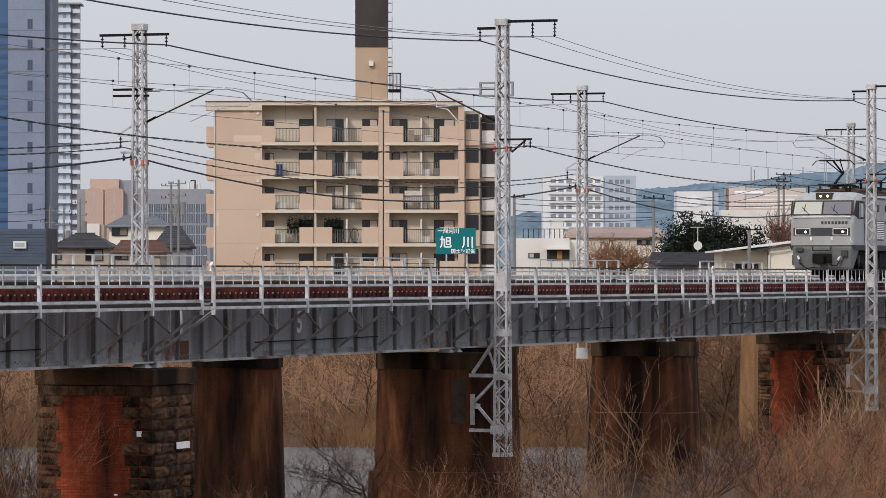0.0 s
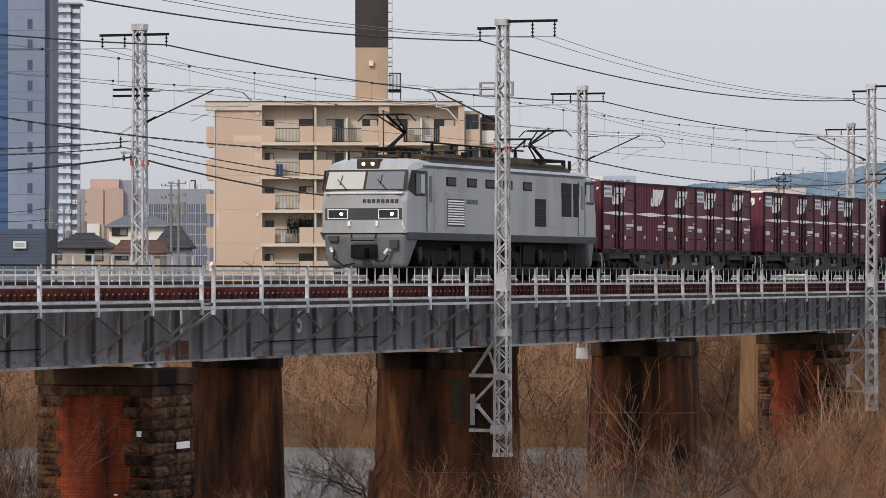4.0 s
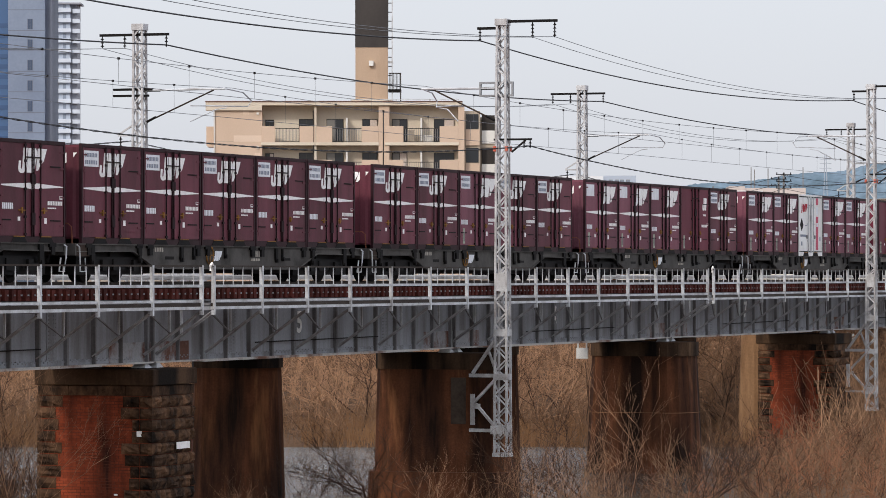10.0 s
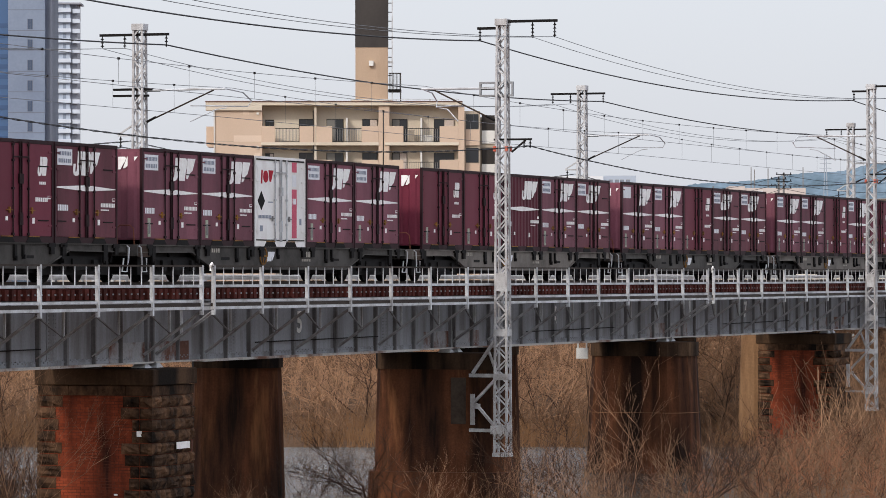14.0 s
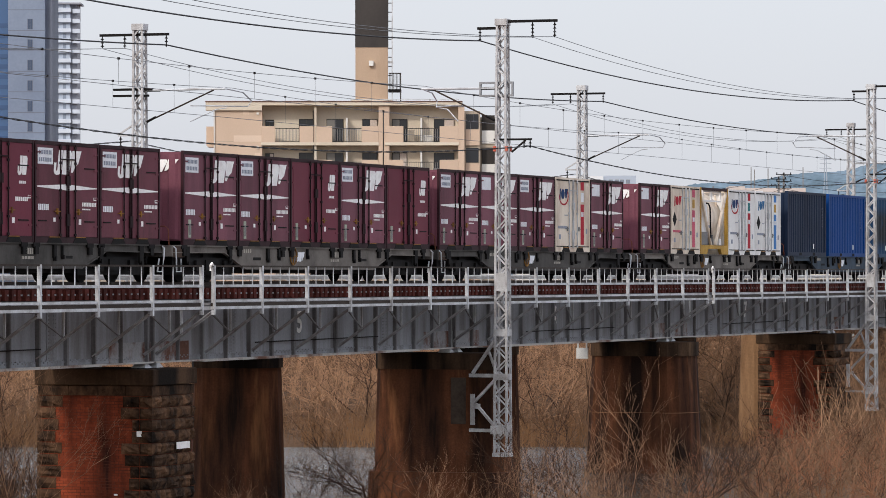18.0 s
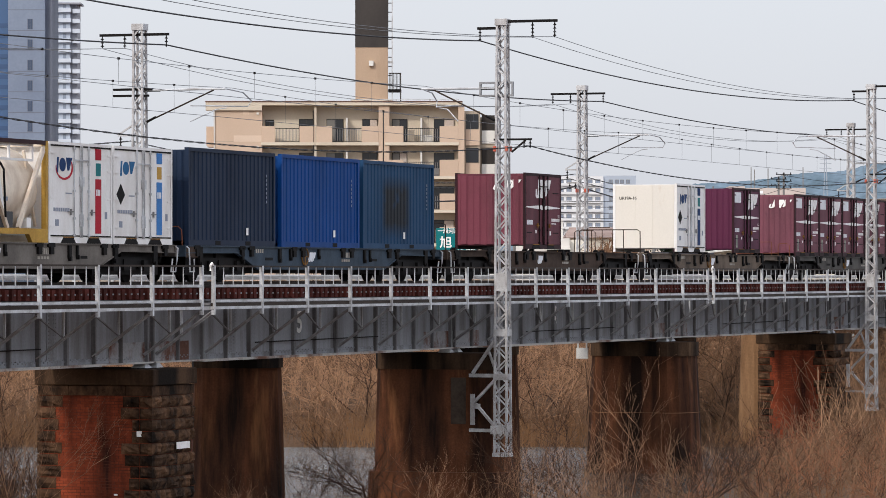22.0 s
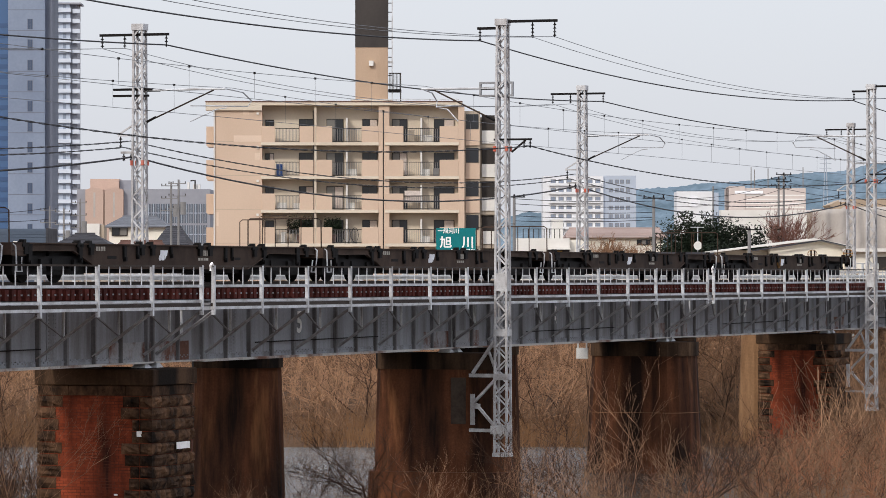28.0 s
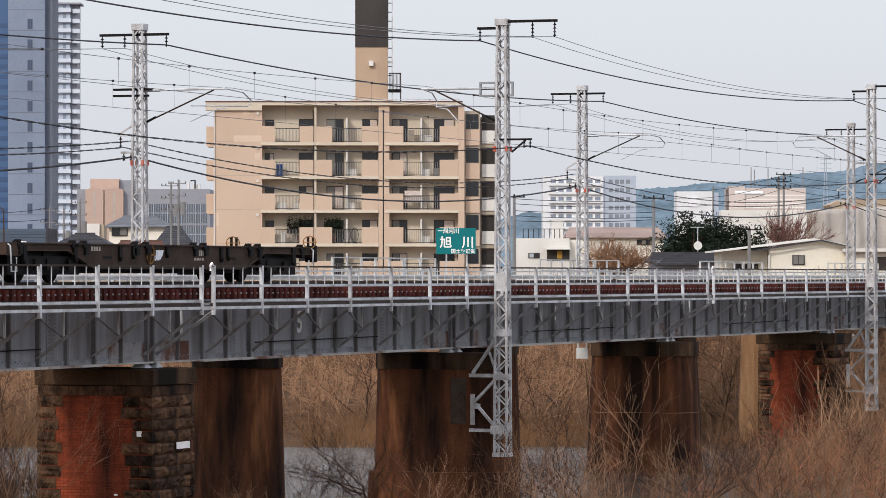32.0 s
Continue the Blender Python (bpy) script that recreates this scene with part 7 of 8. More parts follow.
def right_side():
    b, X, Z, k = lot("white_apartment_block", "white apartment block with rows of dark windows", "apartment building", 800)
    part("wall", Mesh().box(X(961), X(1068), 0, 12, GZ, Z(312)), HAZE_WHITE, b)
    # grey side of the block: shade put into a greyer wall colour
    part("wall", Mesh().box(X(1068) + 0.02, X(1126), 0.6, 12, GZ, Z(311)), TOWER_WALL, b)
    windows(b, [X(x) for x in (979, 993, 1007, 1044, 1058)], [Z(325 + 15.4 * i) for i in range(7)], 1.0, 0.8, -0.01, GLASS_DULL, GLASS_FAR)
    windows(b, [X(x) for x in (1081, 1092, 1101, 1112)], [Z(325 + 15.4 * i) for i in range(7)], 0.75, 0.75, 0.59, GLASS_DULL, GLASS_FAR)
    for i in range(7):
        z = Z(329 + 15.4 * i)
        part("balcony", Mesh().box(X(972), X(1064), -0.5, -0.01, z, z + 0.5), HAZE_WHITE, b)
    # flat-roofed white house by the river
    b, X, Z, k = lot("flat_roofed_house", "white flat-roofed house with a rooftop railing", "house", 300)
    part("wall", Mesh().box(X(913), X(1008), 0, 7, GZ, Z(422)), WHITE_WALL, b)
    part("wall", Mesh().box(X(1008) + 0.02, X(1040), 0.8, 7, GZ, Z(425)), CREAM_WALL, b)
    # porch interior shade drawn as a dark panel on the wall
    part("porch_opening", Mesh().box(X(968), X(1008), -0.03, -0.004, Z(462), Z(442)), FRAME_DARK, b)
    part("awning", Mesh().box(X(966), X(1010), -0.7, -0.01, Z(442), Z(440)), WHITE_WALL, b)
    w = part("window", Mesh().box(X(935), X(955), -0.07, -0.004, Z(457), Z(448)), FRAME_DARK, b)
    part("pane", Mesh().box(X(937), X(944.5), -0.085, -0.075, Z(456), Z(449)), GLASS_PALE, w)
    part("notice", Mesh().box(X(986), X(995), -0.1, -0.04, Z(458), Z(444)), OCHRE, b)
    rl = Mesh().box(X(926), X(1000), 0.1, 0.14, Z(406), Z(405))
    for i in range(9):
        x = X(926) + (X(1000) - X(926)) * i / 8
        rl.box(x - 0.03, x + 0.03, 0.1, 0.16, Z(422), Z(405))
    part("roof_railing", rl, FRAME_DARK, b)
    part("roof_hut", Mesh().box(X(978), X(998), 2, 4, Z(422), Z(388)), WHITE_WALL, b)
    gable_house("row of low houses with pinkish roofs", 420, 1000, 1180, 419, 404, CREAM_WALL, ROOF_PINK, [(1136, 424, 434, 1.0), (1150, 424, 434, 1.0)], True, 8, 0.05)
    gable_house("low house with a dark tiled roof", 285, 1150, 1282, 462, 449, GREY_WALL, ROOF_GREY, [], True, 8, 0.06)
    gable_house("small outbuilding with a dark tiled roof", 262, 1166, 1244, 466, 455, GREY_WALL, ROOF_GREY, [], True, 6, 0.2)
    # cream building with a low gable
    b, X, Z, k = lot("cream_workshop", "cream low-gabled building with a white roof edge", "building", 268)
    m = Mesh().slab([(X(1362), GZ), (X(1508), GZ), (X(1508), Z(437)), (X(1452), Z(425)), (X(1362), Z(441))], "y", 0, 9)
    part("wall", m, CREAM_WALL, b)
    part("side_wall", Mesh().box(X(1280), X(1362) - 0.02, 1.5, 9, GZ, Z(443)), CREAM_WALL, b)
    part("roof", Mesh().slab([(X(1264), Z(444)), (X(1440), Z(422)), (X(1510), Z(436)), (X(1510), Z(439)), (X(1440), Z(426)), (X(1264), Z(447))], "y", -0.5, 9.5), WHITE_WALL, b)
    part("roof_edge", Mesh().slab([(X(1330), Z(443)), (X(1452), Z(424.5)), (X(1508), Z(437)), (X(1508), Z(438.6)), (X(1452), Z(427)), (X(1330), Z(445.5))], "y", -0.62, -0.52), ROOF_GREY, b)
    w = part("window", Mesh().box(X(1402), X(1424), -0.08, -0.004, Z(469), Z(452)), FRAME_DARK, b)
    part("pane", Mesh().box(X(1404), X(1412.3), -0.1, -0.085, Z(467.5), Z(453.5)), GLASS_DULL, w)
    part("pane", Mesh().box(X(1413.5), X(1422), -0.1, -0.085, Z(467.5), Z(453.5)), GLASS_DULL, w)
    part("gutter", Mesh().path([(X(1365), -0.1, Z(448)), (X(1361), -0.1, Z(452)), (X(1361), -0.1, GZ)], 0.07), WHITE_WALL, b)
    # opening shown by a dark panel in place of its inner shade
    part("dark_opening", Mesh().box(X(1300), X(1345), 1.42, 1.496, Z(476), Z(467)), FRAME_DARK, b)
    b, X, Z, k = lot("corner_house", "pale house with a balcony beside the line", "house", 262)
    part("wall", Mesh().box(X(1512), X(1640), 0, 8, GZ, Z(446)), CREAM_WALL, b)
    part("roof", Mesh().box(X(1506), X(1645), -0.6, 8.4, Z(446) + 0.004, Z(440)), WHITE_WALL, b)
    part("window", Mesh().box(X(1545), X(1572), -0.06, -0.004, Z(478), Z(455)), FRAME_DARK, b)
    # far white buildings
    b, X, Z, k = lot("white_warehouse", "white warehouse with a large round sign", "warehouse", 760)
    part("wall", Mesh().box(X(1198), X(1262), 0, 10, GZ, Z(339)), HAZE_WHITE, b)
    # side wall toned greyer than the front for its shade
    part("side_wall", Mesh().box(X(1262) + .02, X(1272), 0.5, 10, GZ, Z(341)), TOWER_WALL, b)
    part("sign", Mesh().tube((X(1228), -0.15, Z(357)), (X(1228), -0.01, Z(357)), 1.1, n=24), PLATE, b, "pale round sign")
    b, X, Z, k = lot("factory", "pale pinkish factory building with roof masts", "factory", 900)
    part("wall", Mesh().box(X(1290), X(1426), 0, 14, GZ, Z(333)), PINK_WALL, b)
    part("upper_wall", Mesh().box(X(1290), X(1318), -0.5, 10, GZ, Z(330)), PINK_WALL, b)
    part("sign_letters", Mesh().box(X(1300), X(1350), -0.6, -0.52, Z(343), Z(338)), PLATE, b)
    part("long_shed", Mesh().box(X(1272), X(1440), -6, -1, GZ, Z(373)), WHITE_WALL, b)
    for i in range(5):
        z = Z(347 + 7 * i)
        part("wall_band", Mesh().box(X(1320), X(1424), -0.03, -0.004, z, z + 0.25), WHITE_WALL, b)
    for x, t in ((1330, 296), (1336, 300), (1360, 298), (1422, 296)):
        part("roof_mast", Mesh().box(X(x) - 0.1, X(x) + 0.1, 1, 1.2, Z(333), Z(t)), POLE_GREY, b)
    b, X, Z, k = lot("scaffolded_building", "building wrapped in grey scaffold netting", "building", 520)
    m = Mesh()
    nx, nz = 40, 14
    for j in range(nz + 1):
        for i in range(nx + 1):
            x = X(1438) + (X(1640) - X(1438)) * i / nx
            z = GZ + (Z(370 - (4 if i > 10 else 0)) - GZ) * j / nz
            m.v.append((x, 0.35 * math.sin(i * 1.1) + 0.25 * noise.noise((i * 0.6, j * 0.5, 0)), z))
    m.f = [(j * (nx + 1) + i, j * (nx + 1) + i + 1, (j + 1) * (nx + 1) + i + 1, (j + 1) * (nx + 1) + i) for j in range(nz) for i in range(nx)]
    net = part("netting", m, TARP, b, smooth=True)
    sol = net.modifiers.new("thick", "SOLIDIFY")
    sol.thickness = 0.06
    part("wall", Mesh().box(X(1440), X(1640), 1, 10, GZ, Z(374)), SHADE_WALL, b)
    part("roof", Mesh().slab([(X(1468), Z(363)), (X(1490), Z(353)), (X(1650), Z(350)), (X(1650), Z(370)), (X(1476), Z(370))], "y", 0.6, 10), ROOF_TAN, b)
    # poles on the right
    for x, d, top, arms in ((910, 300, 346, 1), (1157, 300, 348, 1), (1326, 262, 404, 1), (1387, 420, 306, 3), (1378, 420, 314, 2), (1262, 600, 330, 0)):
        p, X, Z, k = lot("utility_pole", "grey utility pole with cross-arms and insulators", "pole", d, "utility poles")
        part("pole", Mesh().tube((X(x), 0, GZ), (X(x), 0, Z(top)), 0.13, 0.1), POLE_GREY, p)
        for j in range(arms):
            z = Z(top + 4 + 12 * j)
            part("cross_arm", Mesh().box(X(x) - 0.8, X(x) + 0.8, -0.12, -0.04, z, z + 0.08), DARK, p)
            for e in (-0.7, 0.0, 0.7):
                part("insulator", Mesh().tube((X(x) + e, -0.08, z + 0.08), (X(x) + e, -0.08, z + 0.26), 0.05), DARK, p)
    a, X, Z, k = lot("roof_aerial", "thin roof aerial with a round dish", "aerial", 290)
    part("pole", Mesh().tube((X(1235), 0, GZ), (X(1235), 0, Z(402)), 0.03).box(X(1222), X(1246), -0.02, 0.02, Z(403), Z(402)), RAILING, a)
    part("dish", Mesh().tube((X(1235), -0.1, Z(435)), (X(1235), 0.0, Z(435)), 0.3, 0.15, n=16), WHITE_WALL, a)


def power_lines():
    """Wires between the poles of the town streets."""
    runs = [(300, 910, 1157, y, y + e, 3) for y, e in ((352, 4), (361, 5), (373, 3), (382, 3), (391, -2))]
    runs += [(420, 1387, x1, 310 + 12 * j, y1, 9) for j, (x1, y1) in enumerate(((1190, 338), (1190, 352), (1190, 366)))]
    runs += [(420, 1387, 1600, 310 + 12 * j, y1, 8) for j, y1 in enumerate((322, 340, 352))]
    runs += [(330, -20, 88, 378, 368, 2), (330, -20, 88, 392, 388, 2)]
    for d, xa, xb, ya, yb, dip in runs:
        k = d * K
        pts = []
        for i in range(17):
            u = i / 16
            pts.append(town(d, (xa + (xb - xa) * u - 784) * k, 0.17 + (488.58 - (ya + (yb - ya) * u) - 4 * dip * u * (1 - u)) * k))
        solid("power_line", Mesh().path(pts, 0.022, 4), WIRE, "dark street power line strung between poles", "wire", "street power lines")


def backdrop_hills():
    """Wooded hills on the horizon, their haze put into the colour."""
    m = Mesh()
    d, n = 3600, 420
    k = d / F_TOWN
    for i in range(n + 1):
        x = -200 + 2300 * i / n
        if x < 850:
            h = 396 + 20 * noise.noise((x * 0.006, 5, 0))
        elif x < 985:
            h = 368 + 8 * noise.noise((x * 0.03, 2, 0)) + max(0, (940 - x)) * 0.25
        else:
            h = 336 - (x - 985) * 0.078 + 6 * noise.noise((x * 0.012, 1, 0)) - max(0, x - 1380) * 0.05
        h += 3.0 * noise.noise((x * 0.13, 7, 0)) + 2.2 * noise.noise((x * 0.45, 9, 0))
        z = 0.17 + (488.58 - h) * k
        m.v += [tuple(town(d, (x - 784) * k, GZ - 3)), tuple(town(d + 300, (x - 784) * k, z)), tuple(town(d + 600, (x - 784) * k, GZ - 3))]
    for i in range(n):
        a, b = i * 3, i * 3 + 3
        m.f += [(a, b, b + 1, a + 1), (a + 1, b + 1, b + 2, a + 2)]
    solid("backdrop_hills", m, HILL, "wooded hills with blue-grey haze painted into their colour", "hill", kind="structure", smooth=True)
    t, X, Z, k = lot("pylon", "pale lattice transmission pylon on the hill", "pylon", 2800)
    ms = Mesh()
    for s in (-1, 1):
        ms.beam((X(1461) + s * 2.6, 0, GZ), (X(1461) + s * 0.4, 0, Z(273)), 0.5, 0.5)
    for i, y in enumerate((282, 290, 298)):
        ms.beam((X(1461) - 4, 0, Z(y)), (X(1461) + 4, 0, Z(y)), 0.4, 0.4)
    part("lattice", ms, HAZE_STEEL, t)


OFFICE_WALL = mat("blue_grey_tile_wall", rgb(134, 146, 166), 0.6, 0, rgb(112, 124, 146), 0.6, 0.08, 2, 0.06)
# far panes made paler: distance haze put into the glass colour
GLASS_FAR = glassy("haze_lightened_window_glass", rgb(132, 142, 158), 0.15)
GLASS_OFFICE = glassy("office_window_glass", rgb(66, 80, 104), 0.12)
# beige tile darkened for the shade on the shaft as well as soot
CHIMNEY_TILE = mat("shaded_weathered_chimney_tile", rgb(182, 158, 136), 0.8, 0, rgb(142, 120, 102), 0.7, 0.25, 8, 0.05, 0.1, 0.3)
# bluish white with the haze of distance mixed into the wall colour
HAZE_WHITE = mat("white_wall_with_painted_haze", rgb(224, 226, 229), 0.8, 0, rgb(200, 203, 208), 0.4, 0.15, 3, 0.03)
GLASS_SKY = glassy("sky_tinted_glass", rgb(98, 105, 116), 0.12)
ROOF_TAN = mat("tan_metal_roof", rgb(172, 154, 134), 0.75, 0, rgb(138, 122, 106), 0.5, 0.4, 6, 0.06)
ROOF_PINK = mat("faded_pink_roof", rgb(172, 154, 147), 0.8, 0, rgb(144, 128, 122), 0.5, 0.4, 6, 0.06)
GLASS_DULL = glassy("dull_window_glass", rgb(120, 118, 114), 0.2)
CURTAIN = mat("pale_curtain", rgb(206, 194, 186), 0.9, 0, rgb(170, 158, 150), 0.5, 6)
SLATE_WALL = mat("slate_grey_wall", rgb(112, 118, 132), 0.6, 0, None, 0.2, 0.1)
BLUE_BAND = glassy("dark_blue_spandrel", rgb(58, 84, 122), 0.2)
# tower wall and balcony colours lightened and blued for haze
TOWER_WALL = mat("haze_lightened_tower_wall", rgb(180, 190, 204), 0.7, 0, rgb(160, 170, 186), 0.5, 0.1, 1, 0.03)
TOWER_BALCONY = mat("haze_lightened_balcony_front", rgb(206, 214, 226), 0.6, 0, rgb(182, 191, 204), 0.4, 0.1, 1, 0.03)
BLUE_METAL = mat("blue_grey_metal_cladding", rgb(86, 98, 114), 0.5, 0.1, rgb(70, 80, 94), 0.5, 0.5, 6, 0.05)
ROOF_BLUE = mat("blue_grey_roof_tiles", rgb(120, 124, 132), 0.7, 0, rgb(88, 92, 100), 0.6, 0.8, 6, 0.1)
PINK_WALL = mat("pale_pink_wall", rgb(198, 186, 180), 0.8, 0, rgb(178, 165, 160), 0.5, 0.1, 1, 0.03)
# pylon steel paled by painted haze
HAZE_STEEL = mat("steel_with_painted_haze", rgb(170, 178, 190), 0.8)
# blue-grey of the distance haze is part of this hill colour
HILL = mat("hill_with_painted_haze", rgb(112, 130, 143), 1.0, 0, rgb(78, 97, 108), 0.95, 0.02, 0.12, 0.22, 0)
apartment()
towers()
left_houses()
river_sign()
right_side()
power_lines()
backdrop_hills()


# ---- trees, shrubs and reeds ----
def grow(m, rng, p, d, length, r, depth, spread=0.5, lift=0.15, sides=3, thin=0.68):
    """A branch that bends, tapers and forks."""
    steps = 3
    pts = [p.copy()]
    for i in range(steps):
        d = (d + Vector((rng.gauss(0, 0.17), rng.gauss(0, 0.17), lift * 0.3 + rng.gauss(0, 0.08)))).normalized()
        pts.append(pts[-1] + d * length / steps)
    m.path(pts, r, sides, r * 0.72)
    if depth <= 0:
        return
    for i in range(rng.choice((2, 3, 3))):
        at = pts[rng.choice((1, 2, 3, 3))]
        nd = (d + Vector((rng.gauss(0, spread), rng.gauss(0, spread), rng.gauss(lift, spread * 0.5)))).normalized()
        grow(m, rng, at, nd, length * rng.uniform(0.55, 0.85), r * thin, depth - 1, spread, lift, sides, thin)


def shrub_kind(seed, height, stems, depth, material, label, spread=0.45, thick=0.02):
    rng = random.Random(seed)
    s = thing("bare_shrub", label, "shrub", group="bare riverside shrubs")
    for k in range(stems):
        m = Mesh()
        a = rng.uniform(0, 6.28)
        d = Vector((math.cos(a) * rng.uniform(0.1, 0.5), math.sin(a) * rng.uniform(0.1, 0.5), 1)).normalized()
        grow(m, rng, Vector((math.cos(a) * 0.15, math.sin(a) * 0.15, -0.1)), d, height * rng.uniform(0.35, 0.5), thick, depth, spread)
        part("stem", m, material, s)
    return s


TWIG_BANK = mat("grey_brown_twigs", rgb(128, 100, 78), 0.9, 0, rgb(92, 70, 54), 0.7, 0.5, 12, 0.15, 0.2)
TWIG_PALE = mat("pale_tan_twigs", rgb(176, 138, 108), 0.9, 0, rgb(92, 66, 50), 0.85, 0.6, 12, 0.15, 0.2)
TWIG_DEEP = mat("deep_brown_twigs", rgb(92, 66, 50), 0.9, 0, rgb(60, 44, 36), 0.7, 0.6, 12, 0.15, 0.2)
TWIG_RUST = mat("rust_brown_twigs", rgb(150, 104, 78), 0.9, 0, rgb(86, 58, 44), 0.8, 0.6, 12, 0.15, 0.2)
TWIG_RED = mat("reddish_twigs", rgb(120, 84, 74), 0.9, 0, rgb(84, 60, 56), 0.7, 0.5, 12, 0.15, 0.2)
REED = mat("dry_reed", rgb(132, 99, 70), 0.9, 0, rgb(78, 57, 42), 0.7, 0.4, 6, 0.2, 0)

SHRUB = "leafless tan-brown shrub with thin upright twigs"
near_kinds = [shrub_kind(20 + i, 4.8, 3, 4, (TWIG, TWIG_BANK)[i % 2], SHRUB, 0.42, 0.0115) for i in range(5)]
dark_kinds = [shrub_kind(40 + i, 4.6, 2, 5, TWIG_DARK, "leafless dark-barked sapling with wandering branches", 0.62, 0.026) for i in range(3)]


def plant(kinds, spots, seed):
    rng = random.Random(seed)
    seen = set()
    for d, r, sc in spots:
        kd = rng.choice(kinds)
        p = town(d, r, ground_height(d, r) - 0.05)
        m = pose(p.x, p.y, p.z, rng.uniform(-6, 6), rng.uniform(-6, 6), rng.uniform(0, 360))
        if kd in FIRST:
            kd.matrix_basis = m @ Matrix.Scale(sc, 4)
            FIRST.discard(kd)
        else:
            o = copy_thing(kd, m)
            o.scale = (sc, sc, sc)


FIRST = set(near_kinds + dark_kinds)
rng = random.Random(3)
spots = []
for lo, hi, count, near, far, s0, s1 in ((1270, 1600, 5, 90, 114, 0.62, 0.86), (1070, 1260, 2, 94, 114, 0.62, 0.9), (760, 1000, 6, 92, 106, 0.5, 0.68), (400, 470, 2, 98, 110, 0.42, 0.52), (-40, 40, 4, 98, 116, 0.7, 0.95)):
    for i in range(count):
        px = rng.uniform(lo, hi)
        d = rng.uniform(near, far)
        spots.append((d, (px - 784) * d * K, rng.uniform(s0, s1)))
plant(near_kinds, spots, 1)
spots = []
for px, d, sc in ((30, 113, 0.75), (58, 115, 0.62), (-8, 115, 0.85), (985, 113, 0.78), (572, 115, 0.66), (532, 114, 0.6), (1215, 113, 0.7), (1330, 114, 0.75), (650, 113, 0.75), (1010, 112, 0.8), (960, 114, 0.65), (15, 114, 0.7), (1250, 106, 0.8), (640, 178, 1.1), (30, 176, 1.0), (950, 178, 1.0), (1262, 178, 1.1), (1400, 182, 1.2)):
    spots.append((d, (px - 784) * d * K, sc))
plant(dark_kinds, spots, 2)


def thicket():
    """The wood of bare saplings on the far bank, too dense to count."""
    rng = random.Random(8)
    for k in range(5):
        m = Mesh()
        for i in range(900):
            d = 181 + 9 * k + rng.uniform(0, 13)
            r = rng.uniform(-27, 28)
            p = town(d, r, ground_height(d, r) - 0.1)
            h = rng.uniform(1.6, 4.4)
            lean = Vector((rng.gauss(0, 0.28), rng.gauss(0, 0.28), 1)).normalized()
            q = p + lean * h
            mid = p.lerp(q, 0.5) + Vector((rng.gauss(0, 0.22), rng.gauss(0, 0.22), 0))
            m.path([p, mid, q], rng.uniform(0.013, 0.026), 3, 0.008)
            for j in range(9):
                u = rng.uniform(0.12, 0.97)
                b = p.lerp(mid, u * 2) if u < 0.5 else mid.lerp(q, u * 2 - 1)
                e = b + Vector((rng.gauss(0, 0.6), rng.gauss(0, 0.6), rng.uniform(-0.1, 0.9))) * (1.2 - u * 0.7)
                c = b.lerp(e, 0.55) + Vector((rng.gauss(0, 0.1), rng.gauss(0, 0.1), rng.gauss(0, 0.08)))
                m.path([b, c, e], 0.012, 3, 0.006)
                f = c + Vector((rng.gauss(0, 0.3), rng.gauss(0, 0.3), rng.uniform(0, 0.5)))
                m.path([c, f], 0.009, 3, 0.005)
        solid("thicket", m, (TWIG_PALE, TWIG_BANK, TWIG_PALE, TWIG_DEEP, TWIG_BANK)[k], "dense brown thicket of bare saplings on the bank", "thicket", kind="stuff")
    m = Mesh()
    for i in range(1500):
        d = rng.uniform(174.2, 186)
        r = rng.uniform(-25, 25)
        p = town(d, r, ground_height(d, r) - 0.1)
        h = rng.uniform(0.4, 1.9)
        q = p + Vector((rng.gauss(0, 0.35), rng.gauss(0, 0.35), 1)).normalized() * h
        m.path([p, p.lerp(q, 0.5) + Vector((rng.gauss(0, 0.15), rng.gauss(0, 0.15), 0)), q], 0.014, 3, 0.007)
        for j in range(6):
            b = p.lerp(q, rng.uniform(0.15, 0.95))
            e = b + Vector((rng.gauss(0, 0.45), rng.gauss(0, 0.45), rng.uniform(-0.1, 0.6)))
            m.path([b, b.lerp(e, 0.55) + Vector((0, 0, rng.gauss(0, 0.08))), e], 0.011, 3, 0.005)
    solid("undergrowth", m, TWIG_BANK, "low brown undergrowth along the far bank", "undergrowth", kind="stuff")
    m = Mesh()
    for i in range(16000):
        d = 173.5 + rng.random() ** 1.6 * 11
        r = rng.uniform(-27, 27)
        if noise.noise((r * 0.35, d * 0.3, 4)) < -0.05:
            continue
        p = town(d, r, ground_height(d, r) - 0.05)
        h = rng.uniform(0.4, 1.1)
        q = p + Vector((rng.gauss(0, 0.2), rng.gauss(0, 0.2), h))
        s = SIDE * 0.012
        m.add([p - s, p + s, q], [(0, 1, 2)])
    solid("reeds", m, REED, "dry yellow-brown reeds along the water", "reeds", kind="stuff")
    m = Mesh()
    for i in range(300):
        d = rng.uniform(128, 172)
        r = d * rng.uniform(0.074, 0.112)
        p = town(d, r, ground_height(d, r) - 0.1)
        h = rng.uniform(0.4, 1.5) * (1.3 if r > d * 0.075 else 0.8)
        q = p + Vector((rng.gauss(0, 0.25), rng.gauss(0, 0.25), 1)).normalized() * h
        m.path([p, p.lerp(q, 0.5) + Vector((rng.gauss(0, 0.15), rng.gauss(0, 0.15), 0)), q], rng.uniform(0.015, 0.024), 3, 0.01)
        for j in range(9):
            u = rng.uniform(0.15, 0.95)
            b = p.lerp(q, u)
